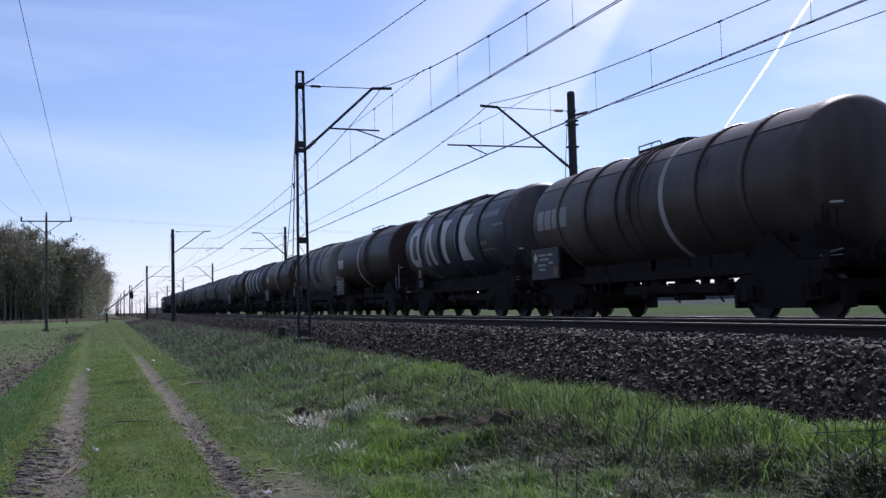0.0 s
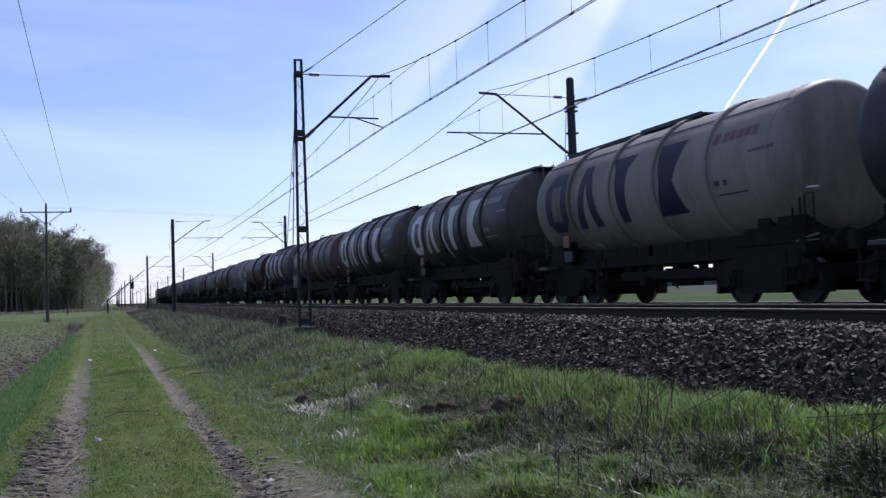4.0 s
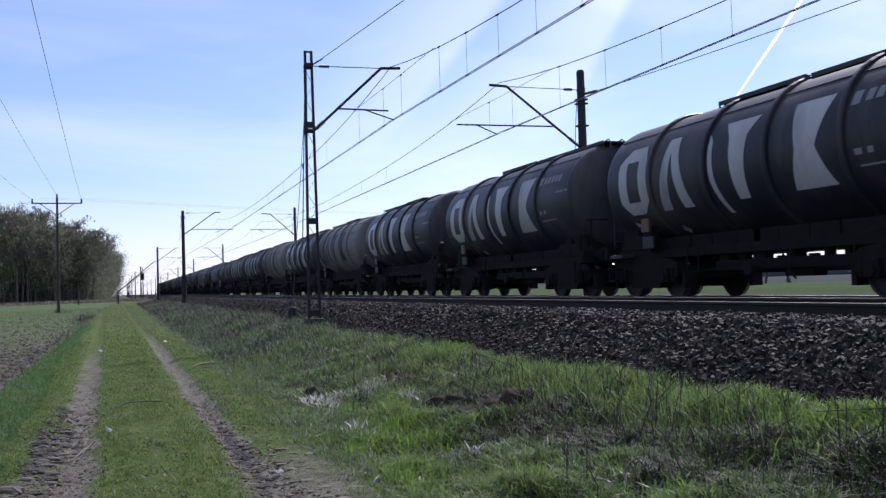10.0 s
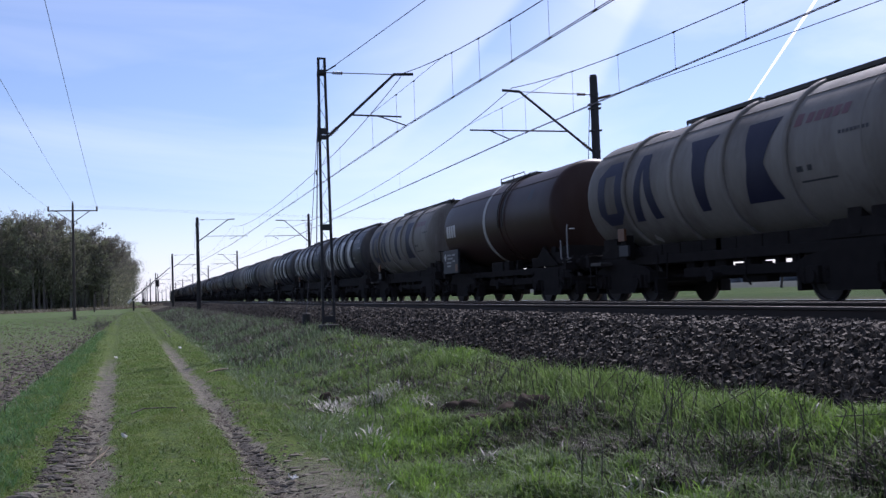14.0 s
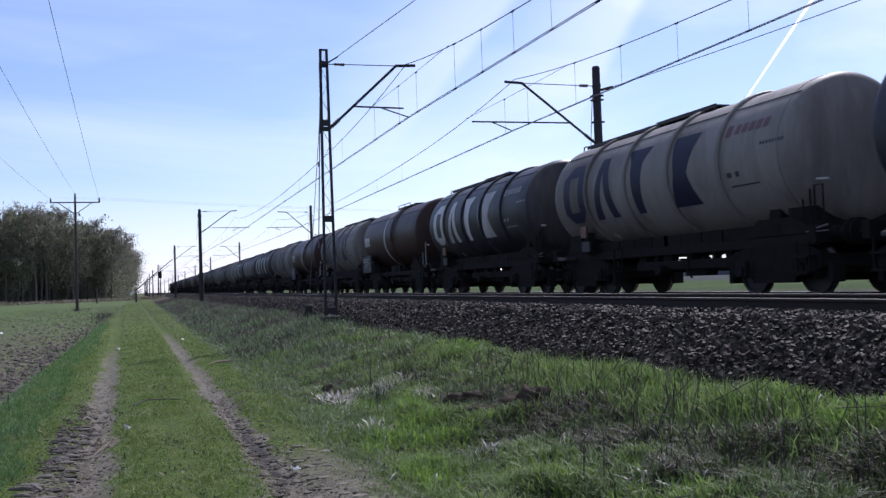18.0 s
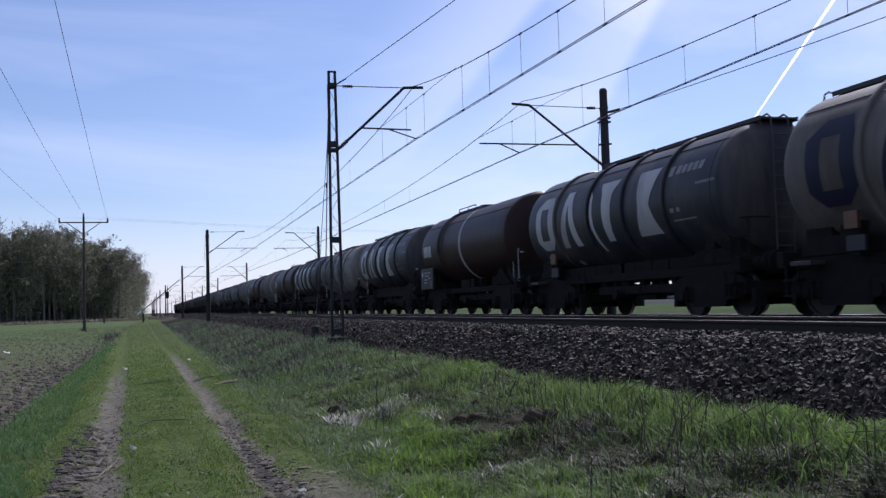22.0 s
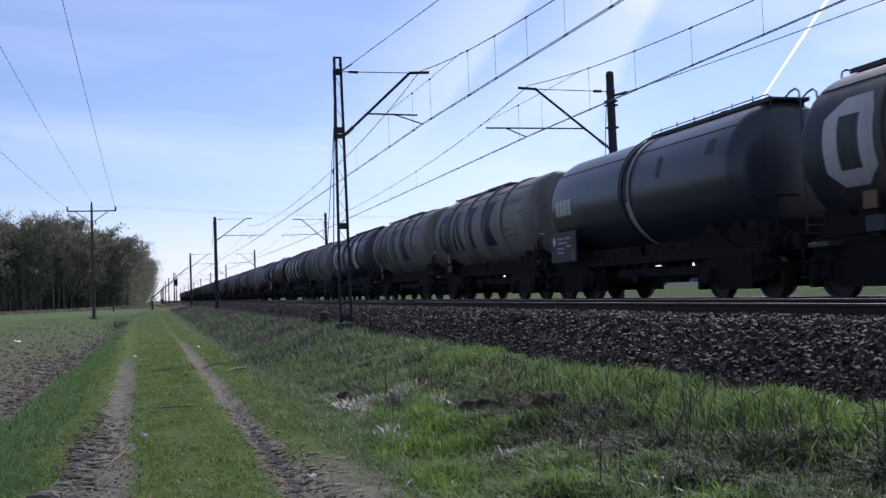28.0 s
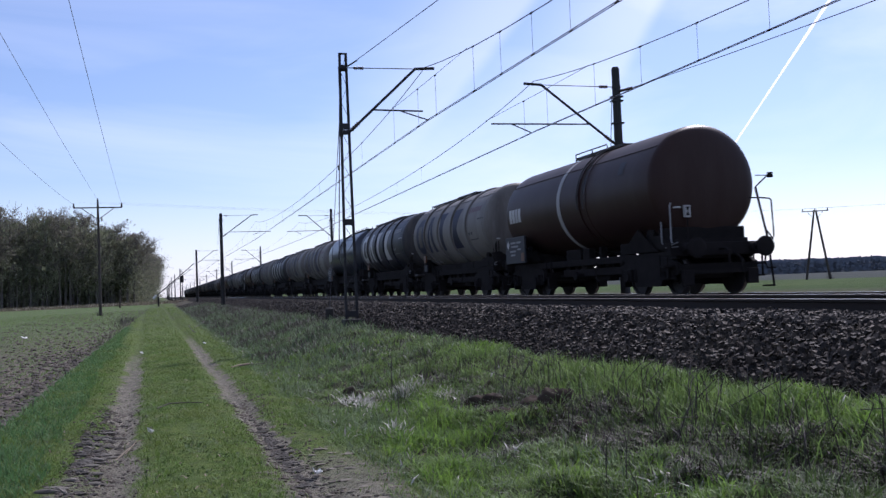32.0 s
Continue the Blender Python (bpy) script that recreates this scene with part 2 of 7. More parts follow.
STREAK = (1.0, 1.0, 0.22)
M = {
    "tank_dark": mat("tank_dark", (0.0160, 0.0185, 0.0270), (0.029, 0.0315, 0.040), spec=0.22, rough=0.45, scale=1.4, fine=14, amount=0.9, bump=0.05, stretch=STREAK, dirt=(0.078, 0.070, 0.062), dirt_at=0.56, each=0.2),
    "tank_light": mat("tank_light", (0.208, 0.197, 0.180), (0.132, 0.123, 0.112), spec=0.14, rough=0.55, scale=1.2, fine=12, amount=1.0, bump=0.05, stretch=STREAK, dirt=(0.085, 0.075, 0.065), dirt_at=0.58, each=0.15),
    "tank_brown": mat("tank_brown", (0.026, 0.0135, 0.0112), (0.034, 0.0185, 0.0155), spec=0.15, rough=0.45, scale=1.2, fine=14, amount=0.9, bump=0.06, stretch=STREAK, dirt=(0.042, 0.027, 0.022), dirt_at=0.59, each=0.2),
    "tank_olive": mat("tank_olive", (0.060, 0.043, 0.037), (0.036, 0.026, 0.023), spec=0.22, rough=0.45, scale=1.2, fine=14, amount=1.0, bump=0.06, stretch=STREAK, dirt=(0.085, 0.070, 0.062), dirt_at=0.57),
    "tank_blue": mat("tank_blue", (0.017, 0.023, 0.036), (0.025, 0.030, 0.041), spec=0.45, rough=0.30, scale=1.2, fine=14, amount=0.9, bump=0.05, stretch=STREAK, dirt=(0.06, 0.055, 0.05)),
    "white_paint": mat("white_paint", (0.46, 0.46, 0.45), (0.32, 0.315, 0.30), rough=0.5, scale=1.6, fine=18, amount=1.0, bump=0.03, stretch=STREAK, dirt=(0.2, 0.19, 0.18), each=0.1),
    "band_paint": mat("band_paint", (0.34, 0.34, 0.33), (0.22, 0.215, 0.205), rough=0.55, scale=1.6, fine=18, amount=1.0, bump=0.03, stretch=STREAK, dirt=(0.12, 0.11, 0.10)),
    "navy_paint": mat("navy_paint", (0.010, 0.0115, 0.030), (0.022, 0.024, 0.046), spec=0.14, rough=0.5, scale=1.6, fine=18, amount=0.9, bump=0.03, stretch=STREAK),
    "faded_paint": mat("faded_paint", (0.26, 0.26, 0.26), (0.16, 0.16, 0.16), rough=0.6, scale=3, bump=0.03),
    "red_paint": mat("red_paint", (0.10, 0.034, 0.038), rough=0.5, scale=4, bump=0.03),
    "orange_paint": mat("orange_paint", (0.11, 0.042, 0.014), rough=0.5, scale=4, bump=0.03),
    "plate_grey": mat("plate_grey", (0.015, 0.016, 0.022), (0.010, 0.0105, 0.014), rough=0.6, scale=3, bump=0.05),
    "chassis": mat("chassis", (0.012, 0.0108, 0.0108), (0.019, 0.0165, 0.016), rough=0.85, scale=4, fine=40, amount=1, bump=0.2, each=0.15, spec=0.08),
    "wheel_steel": mat("wheel_steel", (0.02, 0.017, 0.016), (0.03, 0.026, 0.024), rough=0.7, metal=0.2, scale=5, bump=0.1),
    "steel_rod": mat("steel_rod", (0.12, 0.12, 0.12), (0.08, 0.075, 0.07), rough=0.6, scale=6, bump=0.05),
    "tread": mat("tread", (0.22, 0.21, 0.20), rough=0.42, metal=1.0, scale=9, bump=0.03),
    "grating": mat("grating", (0.035, 0.033, 0.032), (0.055, 0.05, 0.047), rough=0.7, metal=0.2, scale=6, bump=0.1),
    "rail_side": mat("rail_side", (0.010, 0.0065, 0.005), (0.016, 0.009, 0.006), rough=0.85, scale=5, fine=50, amount=1, bump=0.25),
    "rail_head": mat("rail_head", (0.62, 0.62, 0.63), (0.5, 0.5, 0.5), rough=0.22, metal=1.0, scale=8, fine=90, bump=0.02),
    "sleeper": mat("sleeper", (0.20, 0.18, 0.16), (0.12, 0.105, 0.09), rough=0.9, scale=5, fine=60, amount=1, bump=0.3, each=0.2),
    # stone tones spread far apart: sunlit edges and dark gaps sit in the colour
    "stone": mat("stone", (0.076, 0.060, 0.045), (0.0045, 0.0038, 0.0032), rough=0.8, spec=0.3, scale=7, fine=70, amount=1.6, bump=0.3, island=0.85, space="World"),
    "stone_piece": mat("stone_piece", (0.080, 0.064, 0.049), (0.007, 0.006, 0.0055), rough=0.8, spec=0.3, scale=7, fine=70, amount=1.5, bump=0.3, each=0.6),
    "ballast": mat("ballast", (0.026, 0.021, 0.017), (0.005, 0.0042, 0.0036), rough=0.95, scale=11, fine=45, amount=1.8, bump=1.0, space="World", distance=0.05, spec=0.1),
    "steel_mast": mat("steel_mast", (0.0154, 0.016, 0.0193), (0.0248, 0.0242, 0.0253), rough=0.7, metal=0.2, scale=4, fine=40, amount=1, bump=0.15),
    "dark_concrete": mat("dark_concrete", (0.016, 0.0152, 0.0148), (0.027, 0.0255, 0.024), rough=0.9, scale=4, fine=40, amount=1, bump=0.35),
    "wood_pole": mat("wood_pole", (0.036, 0.0288, 0.024), (0.06, 0.0492, 0.0396), rough=0.85, scale=3, fine=40, amount=1, bump=0.3, stretch=(1, 1, 0.1)),
    "insulator": mat("insulator", (0.07, 0.04, 0.03), rough=0.2, scale=8, bump=0.02),
    "wire": mat("wire", (0.11, 0.11, 0.14), (0.08, 0.08, 0.105), rough=0.6, metal=0.3, scale=3, bump=0),
    "bark": mat("bark", (0.070, 0.060, 0.052), (0.150, 0.132, 0.115), rough=0.9, scale=1.5, fine=12, amount=1, bump=0.5, stretch=(1, 1, 0.3), each=0.35),
    "wall_white": mat("wall_white", (0.75, 0.74, 0.70), rough=0.8, scale=2, bump=0.05),
    "loco_green": mat("loco_green", (0.03, 0.055, 0.05), (0.05, 0.07, 0.065), rough=0.45, scale=2, bump=0.04, dirt=(0.06, 0.05, 0.045)),
    "glass_dark": mat("glass_dark", (0.02, 0.022, 0.025), rough=0.08, scale=2, bump=0),
    "blade": leaf_mat("blade", (0.112, 0.190, 0.046), (0.160, 0.222, 0.072), through=0.45, island=0.5),
    # lush green made brighter than blade: light from behind is put into it
    "blade_bright": leaf_mat("blade_bright", (0.118, 0.222, 0.034), (0.160, 0.250, 0.050), through=0.58, island=0.45),
    "blade_verge": leaf_mat("blade_verge", (0.062, 0.148, 0.044), (0.100, 0.178, 0.064), through=0.42, island=0.5),
    "blade_dark": leaf_mat("blade_dark", (0.062, 0.100, 0.030), (0.100, 0.146, 0.050), through=0.4, island=0.5),
    "blade_turf": leaf_mat("blade_turf", (0.078, 0.172, 0.026), (0.158, 0.184, 0.050), through=0.4, island=0.45),
    "blade_blue": leaf_mat("blade_blue", (0.098, 0.152, 0.060), (0.140, 0.184, 0.092), through=0.4, island=0.55),
    "blade_dry": leaf_mat("blade_dry", (0.54, 0.52, 0.46), (0.28, 0.26, 0.21), through=0.25, island=0.4),
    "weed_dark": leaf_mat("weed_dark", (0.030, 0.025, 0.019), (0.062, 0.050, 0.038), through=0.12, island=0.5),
    "weed_grey": leaf_mat("weed_grey", (0.080, 0.128, 0.056), (0.130, 0.176, 0.090), through=0.35, island=0.5),
    "weed_dead": leaf_mat("weed_dead", (0.046, 0.043, 0.034), (0.086, 0.078, 0.064), through=0.15, island=0.4),
    "leaf_spring": leaf_mat("leaf_spring", (0.165, 0.195, 0.115), (0.225, 0.228, 0.152), through=0.5, island=0.18, each=0.25),
    "leaf_bud": leaf_mat("leaf_bud", (0.225, 0.212, 0.165), (0.185, 0.182, 0.135), through=0.5, island=0.18, each=0.25),
    "leaf_under": leaf_mat("leaf_under", (0.165, 0.185, 0.112), (0.210, 0.212, 0.142), through=0.35, island=0.4),
    "leaf_deep": leaf_mat("leaf_deep", (0.150, 0.152, 0.108), (0.120, 0.126, 0.085), through=0.5, island=0.18),
    # bluish and pale: the haze of distance is put into the leaf colour
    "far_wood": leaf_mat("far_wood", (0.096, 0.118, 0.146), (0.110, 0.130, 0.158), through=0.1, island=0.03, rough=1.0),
    "fringe": leaf_mat("fringe", (0.200, 0.172, 0.130), (0.135, 0.120, 0.082), through=0.25, island=0.4),
    "litter": mat("litter", (0.75, 0.74, 0.70), rough=0.6, scale=8, bump=0.05),
    "twig": mat("twig", (0.10, 0.075, 0.055), (0.16, 0.13, 0.10), rough=0.85, scale=9, bump=0.2),
    "clod_dark": mat("clod_dark", (0.064, 0.056, 0.044), (0.032, 0.028, 0.022), rough=0.95, scale=9, fine=60, amount=1, bump=0.4, each=0.3),
    "dug_earth": mat("dug_earth", (0.062, 0.048, 0.037), (0.022, 0.017, 0.013), rough=0.95, scale=9, fine=60, amount=1, bump=0.6, spec=0.1),
    "crust": mat("crust", (0.186, 0.168, 0.132), (0.104, 0.094, 0.074), rough=0.95, scale=9, fine=60, amount=1, bump=0.4, island=0.3, space="World", spec=0.1),
    "clod_ridge": mat("clod_ridge", (0.142, 0.128, 0.102), (0.078, 0.069, 0.055), rough=0.95, scale=9, fine=60, amount=1, bump=0.4, each=0.3),
    "straw": mat("straw", (0.24, 0.19, 0.12), (0.12, 0.085, 0.055), rough=0.8, scale=9, bump=0, island=0.5, space="World"),
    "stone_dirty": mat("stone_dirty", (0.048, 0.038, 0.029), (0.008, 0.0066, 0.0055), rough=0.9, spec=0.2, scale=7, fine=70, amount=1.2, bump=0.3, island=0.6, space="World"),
    "clod": mat("clod", (0.100, 0.082, 0.062), (0.052, 0.042, 0.033), rough=0.95, scale=9, fine=60, amount=1, bump=0.4, island=0.35, space="World"),
}


def ground_mat():
    """Track, verges, field and meadow in one earth: by the place across the railway, with ragged edges."""
    m = bpy.data.materials.new("earth")
    m.use_nodes = True
    n, l = m.node_tree.nodes, m.node_tree.links
    b = n["Principled BSDF"]
    b.inputs["Roughness"].default_value = 0.95
    geo, sep = n.new("ShaderNodeNewGeometry"), n.new("ShaderNodeSeparateXYZ")
    l.new(geo.outputs["Position"], sep.inputs[0])

    def noise_of(scale, detail=5, rough=0.55, stretch=(1, 1, 1), dist=0.0):
        mp, t = n.new("ShaderNodeMapping"), n.new("ShaderNodeTexNoise")
        mp.inputs["Scale"].default_value = stretch
        t.inputs["Scale"].default_value, t.inputs["Detail"].default_value = scale, detail
        t.inputs["Roughness"].default_value, t.inputs["Distortion"].default_value = rough, dist
        l.new(geo.outputs["Position"], mp.inputs["Vector"])
        l.new(mp.outputs["Vector"], t.inputs["Vector"])
        return t.outputs["Fac"]

    def calc(op, a, c, d=None):
        k = n.new("ShaderNodeMath")
        k.operation = op
        for i, v in enumerate((a, c, d)):
            if v is None:
                continue
            if isinstance(v, (int, float)):
                k.inputs[i].default_value = v
            else:
                l.new(v, k.inputs[i])
        return k.outputs[0]

    def step(v, lo, hi):
        r = n.new("ShaderNodeMapRange")
        r.interpolation_type = "SMOOTHSTEP"
        r.inputs["From Min"].default_value, r.inputs["From Max"].default_value = lo, hi
        l.new(v, r.inputs["Value"])
        return r.outputs["Result"]

    def blend(fac, a, c):
        k = n.new("ShaderNodeMix")
        k.data_type = "RGBA"
        l.new(fac, k.inputs[0])
        for i, v in ((6, a), (7, c)):
            if isinstance(v, tuple):
                k.inputs[i].default_value = (*v, 1)
            else:
                l.new(v, k.inputs[i])
        return k.outputs[2]

    wob = calc("MULTIPLY_ADD", noise_of(0.9, 4), 0.9, -0.45)
    wob2 = calc("MULTIPLY_ADD", noise_of(5.0, 4), 0.5, -0.25)
    x = calc("ADD", sep.outputs["X"], calc("ADD", calc("MULTIPLY", wob, 0.6), wob2))
    x = calc("ADD", x, calc("MULTIPLY", calc("MULTIPLY_ADD", noise_of(0.16, 4, 0.6), 2.4, -1.2), step(sep.outputs["Y"], 28, 80)))
    grain, mid = noise_of(38, 5, 0.65), noise_of(3.2, 6, 0.6)
    # short turf with bare and mossy patches
    turf = blend(step(noise_of(14, 5, 0.6), 0.35, 0.68), (0.068, 0.118, 0.018), (0.115, 0.150, 0.032))
    turf = blend(step(noise_of(5.5, 6, 0.7), 0.48, 0.62), turf, (0.055, 0.086, 0.018))
    turf = blend(step(mid, 0.55, 0.78), turf, (0.150, 0.134, 0.078))
    turf = blend(step(grain, 0.52, 0.70), turf, (0.040, 0.058, 0.018))
    turf = blend(step(noise_of(1.1, 5, 0.6), 0.5, 0.72), turf, (0.066, 0.105, 0.026))
    turf = blend(step(noise_of(60, 3, 0.6), 0.60, 0.72), turf, (0.20, 0.18, 0.11))
    turf = blend(calc("MULTIPLY", step(sep.outputs["Y"], 30, 75), step(noise_of(0.45, 5, 0.65, (1, 0.4, 1)), 0.36, 0.62)), turf, (0.054, 0.070, 0.028))
    # rough meadow between the track and the railway
    rank = blend(step(mid, 0.4, 0.66), (0.054, 0.062, 0.030), (0.076, 0.064, 0.046))
    rank = blend(step(grain, 0.5, 0.75), rank, (0.044, 0.042, 0.028))
    rank = blend(calc("MULTIPLY", step(sep.outputs["Y"], 28, 70), calc("MULTIPLY", step(sep.outputs["X"], 2.0, 3.4), step(noise_of(0.5, 6, 0.65), 0.3, 0.6))), rank, (0.070, 0.060, 0.044))
    # wheel ruts: dry sandy earth
    sand = blend(step(noise_of(9, 6, 0.62, (1, 0.35, 1)), 0.35, 0.7), (0.196, 0.180, 0.140), (0.112, 0.102, 0.078))
    sand = blend(step(grain, 0.55, 0.8), sand, (0.075, 0.062, 0.052))
    # sown field: clods, with young corn in rows
    soil = blend(step(noise_of(6, 7, 0.7), 0.38, 0.62), (0.180, 0.150, 0.118), (0.064, 0.053, 0.042))
    rows = calc("SINE", calc("MULTIPLY", sep.outputs["X"], 2 * math.pi / 0.25), 0)
    corn = calc("ADD", calc("MULTIPLY", rows, 0.12), noise_of(9, 5, 0.6, (1, 0.4, 1)))
    far = step(sep.outputs["Y"], 0, 85)
    corn = step(calc("MULTIPLY_ADD", far, 0.26, corn), 0.44, 0.84)
    field = blend(corn, soil, (0.064, 0.112, 0.028))
    left_rut = calc("SUBTRACT", 1.0, step(calc("ABSOLUTE", calc("ADD", x, calc("MULTIPLY_ADD", sep.outputs["Y"], 0.0157, 0.34)), 0), 0.10, 0.27))
    right_rut = calc("SUBTRACT", 1.0, step(calc("ABSOLUTE", calc("ADD", x, calc("MULTIPLY_ADD", sep.outputs["Y"], 0.0083, -1.17)), 0), 0.08, 0.24))
    near = calc("SUBTRACT", 1.0, step(sep.outputs["Y"], 6.5, 11.5))
    wide = calc("SUBTRACT", 1.0, step(calc("ABSOLUTE", calc("SUBTRACT", x, 1.35), 0), 0.35, 0.75))
    right_rut = calc("MAXIMUM", right_rut, calc("MULTIPLY", wide, near))
    wide = calc("SUBTRACT", 1.0, step(calc("ABSOLUTE", calc("ADD", x, 0.60), 0), 0.30, 0.50))
    left_rut = calc("MAXIMUM", left_rut, calc("MULTIPLY", wide, near))
    worn = calc("MAXIMUM", left_rut, right_rut)
    worn = calc("MULTIPLY", worn, calc("SUBTRACT", 1.0, calc("MULTIPLY", step(calc("MULTIPLY_ADD", sep.outputs["X"], -6.0, sep.outputs["Y"]), 22, 42), 0.92)))
    worn = calc("MULTIPLY", worn, step(calc("MULTIPLY_ADD", mid, 0.8, worn), 0.55, 0.95))
    colour = blend(step(x, 1.5, 2.4), turf, rank)
    colour = blend(worn, colour, sand)
    colour = blend(calc("SUBTRACT", 1.0, step(x, -2.05, -1.8)), colour, field)
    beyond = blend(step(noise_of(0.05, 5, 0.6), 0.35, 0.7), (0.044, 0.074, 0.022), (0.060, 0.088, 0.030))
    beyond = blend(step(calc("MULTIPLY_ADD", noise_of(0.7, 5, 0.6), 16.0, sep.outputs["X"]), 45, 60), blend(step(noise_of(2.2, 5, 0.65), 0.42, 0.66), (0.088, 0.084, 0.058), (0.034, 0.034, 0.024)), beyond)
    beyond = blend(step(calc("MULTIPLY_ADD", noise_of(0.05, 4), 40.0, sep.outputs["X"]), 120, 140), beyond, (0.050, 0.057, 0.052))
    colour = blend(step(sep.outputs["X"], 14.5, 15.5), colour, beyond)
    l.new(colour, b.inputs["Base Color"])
    l.new(calc("MULTIPLY_ADD", step(sep.outputs["X"], 14.5, 15.5), -0.08, 0.12), b.inputs["Specular IOR Level"])
    bp = n.new("ShaderNodeBump")
    bp.inputs["Strength"].default_value, bp.inputs["Distance"].default_value = 1.0, 0.07
    l.new(calc("ADD", noise_of(16, 6, 0.65), calc("MULTIPLY", grain, 0.4)), bp.inputs["Height"])
    l.new(bp.outputs["Normal"], b.inputs["Normal"])
    return m


M["earth"] = ground_mat()

# ---------------------------------------------------------------- mesh helpers


def solid(name, bm, material, parent=None, label="", smooth=False):
    me = bpy.data.meshes.new(name)
    bmesh.ops.recalc_face_normals(bm, faces=bm.faces[:])
    for f in bm.faces:
        f.smooth = smooth
    bm.to_mesh(me)
    bm.free()
    for k in (material if isinstance(material, (list, tuple)) else [material]):
        me.materials.append(k)
    ob = new(name, me)
    if parent:
        ob.parent = parent
    if label:
        ob["label"] = label
    return ob


def part(name, bm, material, parent, label="", smooth=False):
    return solid(name, bm, material, parent, label, smooth)


def same(name, ob, parent, m):
    """Another piece on the same mesh."""
    o = new(name, ob.data)
    o.parent = parent
    o.matrix_basis = m
    if "label" in ob:
        o["label"] = ob["label"]
    return o


def raw(name, verts, faces, material, parent=None):
    me = bpy.data.meshes.new(name)
    me.from_pydata(verts, [], faces)
    me.materials.append(material)
    ob = new(name, me)
    if parent:
        ob.parent = parent
    return ob


def box(bm, x0, x1, y0, y1, z0, z1, bevel=0.0):
    m = Matrix.Translation(((x0 + x1) / 2, (y0 + y1) / 2, (z0 + z1) / 2)) @ Matrix.Diagonal((x1 - x0, y1 - y0, z1 - z0, 1))
    made = bmesh.ops.create_cube(bm, size=1, matrix=m)
    if bevel:
        edges = list({e for v in made["verts"] for e in v.link_edges})
        bmesh.ops.bevel(bm, geom=edges, offset=bevel, segments=2, affect="EDGES", profile=0.6)
    return bm


def rod(bm, a, b, r0, r1=None, seg=8):
    """A round bar from a to b."""
    a, b = Vector(a), Vector(b)
    d = b - a
    m = Matrix.Translation((a + b) / 2) @ d.to_track_quat("Z", "Y").to_matrix().to_4x4()
    bmesh.ops.create_cone(bm, cap_ends=True, segments=seg, radius1=r0, radius2=r0 if r1 is None else r1, depth=d.length, matrix=m)
    return bm


def bar(bm, a, b, w, h):
    """A square bar from a to b."""
    a, b = Vector(a), Vector(b)
    d = b - a
    m = Matrix.Translation((a + b) / 2) @ d.to_track_quat("Z", "Y").to_matrix().to_4x4() @ Matrix.Diagonal((w, h, d.length, 1))
    bmesh.ops.create_cube(bm, size=1, matrix=m)
    return bm


def tube(bm, pts, r, seg=6):
    """A round tube bent along points, in one skin."""
    pts = [Vector(p) for p in pts]
    rings = []
    for i, p in enumerate(pts):
        a, b = pts[max(0, i - 1)], pts[min(len(pts) - 1, i + 1)]
        turn = (b - a).to_track_quat("Z", "Y").to_matrix()
        rings.append([bm.verts.new(p + turn @ Vector((r * math.cos(6.2832 * k / seg), r * math.sin(6.2832 * k / seg), 0))) for k in range(seg)])
    for a, b in zip(rings, rings[1:]):
        gap = min(range(seg), key=lambda o: sum((a[k].co - b[(k + o) % seg].co).length for k in range(seg)))
        for k in range(seg):
            bm.faces.new((a[k], a[(k + 1) % seg], b[(k + 1 + gap) % seg], b[(k + gap) % seg]))
    bm.faces.new(rings[0])
    bm.faces.new(rings[-1])
    return bm


def sheds(bm, a, b, r, n, seg=10):
    """A ribbed insulator between two points: n discs on one core."""
    a, b = Vector(a), Vector(b)
    turn = (b - a).to_track_quat("Z", "Y").to_matrix()
    radii = [0.0]
    for _ in range(n):
        radii += [r * 0.45, r * 0.45, r, r * 0.9]
    radii += [r * 0.45, 0.0]
    rings = []
    for i, q in enumerate(radii):
        c = a.lerp(b, i / (len(radii) - 1))
        rings.append([bm.verts.new(c)] if q == 0 else [bm.verts.new(c + turn @ Vector((q * math.cos(6.2832 * k / seg), q * math.sin(6.2832 * k / seg), 0))) for k in range(seg)])
    for u, v in zip(rings, rings[1:]):
        for k in range(seg):
            if len(u) == 1:
                bm.faces.new((u[0], v[k], v[(k + 1) % seg]))
            elif len(v) == 1:
                bm.faces.new((u[k], v[0], u[(k + 1) % seg]))
            else:
                bm.faces.new((u[k], v[k], v[(k + 1) % seg], u[(k + 1) % seg]))
    return bm


def thread(name, pts, r, material, parent=None):
    """A wire as one curve of round section."""
    cu = bpy.data.curves.new(name, "CURVE")
    cu.dimensions, cu.bevel_depth, cu.bevel_resolution, cu.use_fill_caps = "3D", r, 1, True
    sp = cu.splines.new("POLY")
    sp.points.add(len(pts) - 1)
    for p, q in zip(sp.points, pts):
        p.co = (*q, 1)
    cu.materials.append(material)
    ob = new(name, cu)
    if parent:
        ob.parent = parent
    return ob


def hung(a, b, sag, n=16):
    a, b = Vector(a), Vector(b)
    return [a.lerp(b, i / n) - Vector((0, 0, 4 * sag * (i / n) * (1 - i / n))) for i in range(n + 1)]


def thing(name, m, label, category, group=""):
    ob = new(name)
    ob.matrix_basis = m
    ob.empty_display_size = 0.1
    return tagged(ob, label, category, group)


# ---------------------------------------------------------------- ground
RAIL_Z, FAR_Z = 1.23, 1.12            # rail tops of the near and of the far track
TRACK_A, TRACK_B = 8.05, 12.3         # their middles
FOOT_X, FOOT_Z = 5.5, 0.48           # where the ballast meets the grass


def bump(x, y, cx, cy, rx, ry):
    return math.exp(-((x - cx) / rx) ** 2 - ((y - cy) / ry) ** 2)


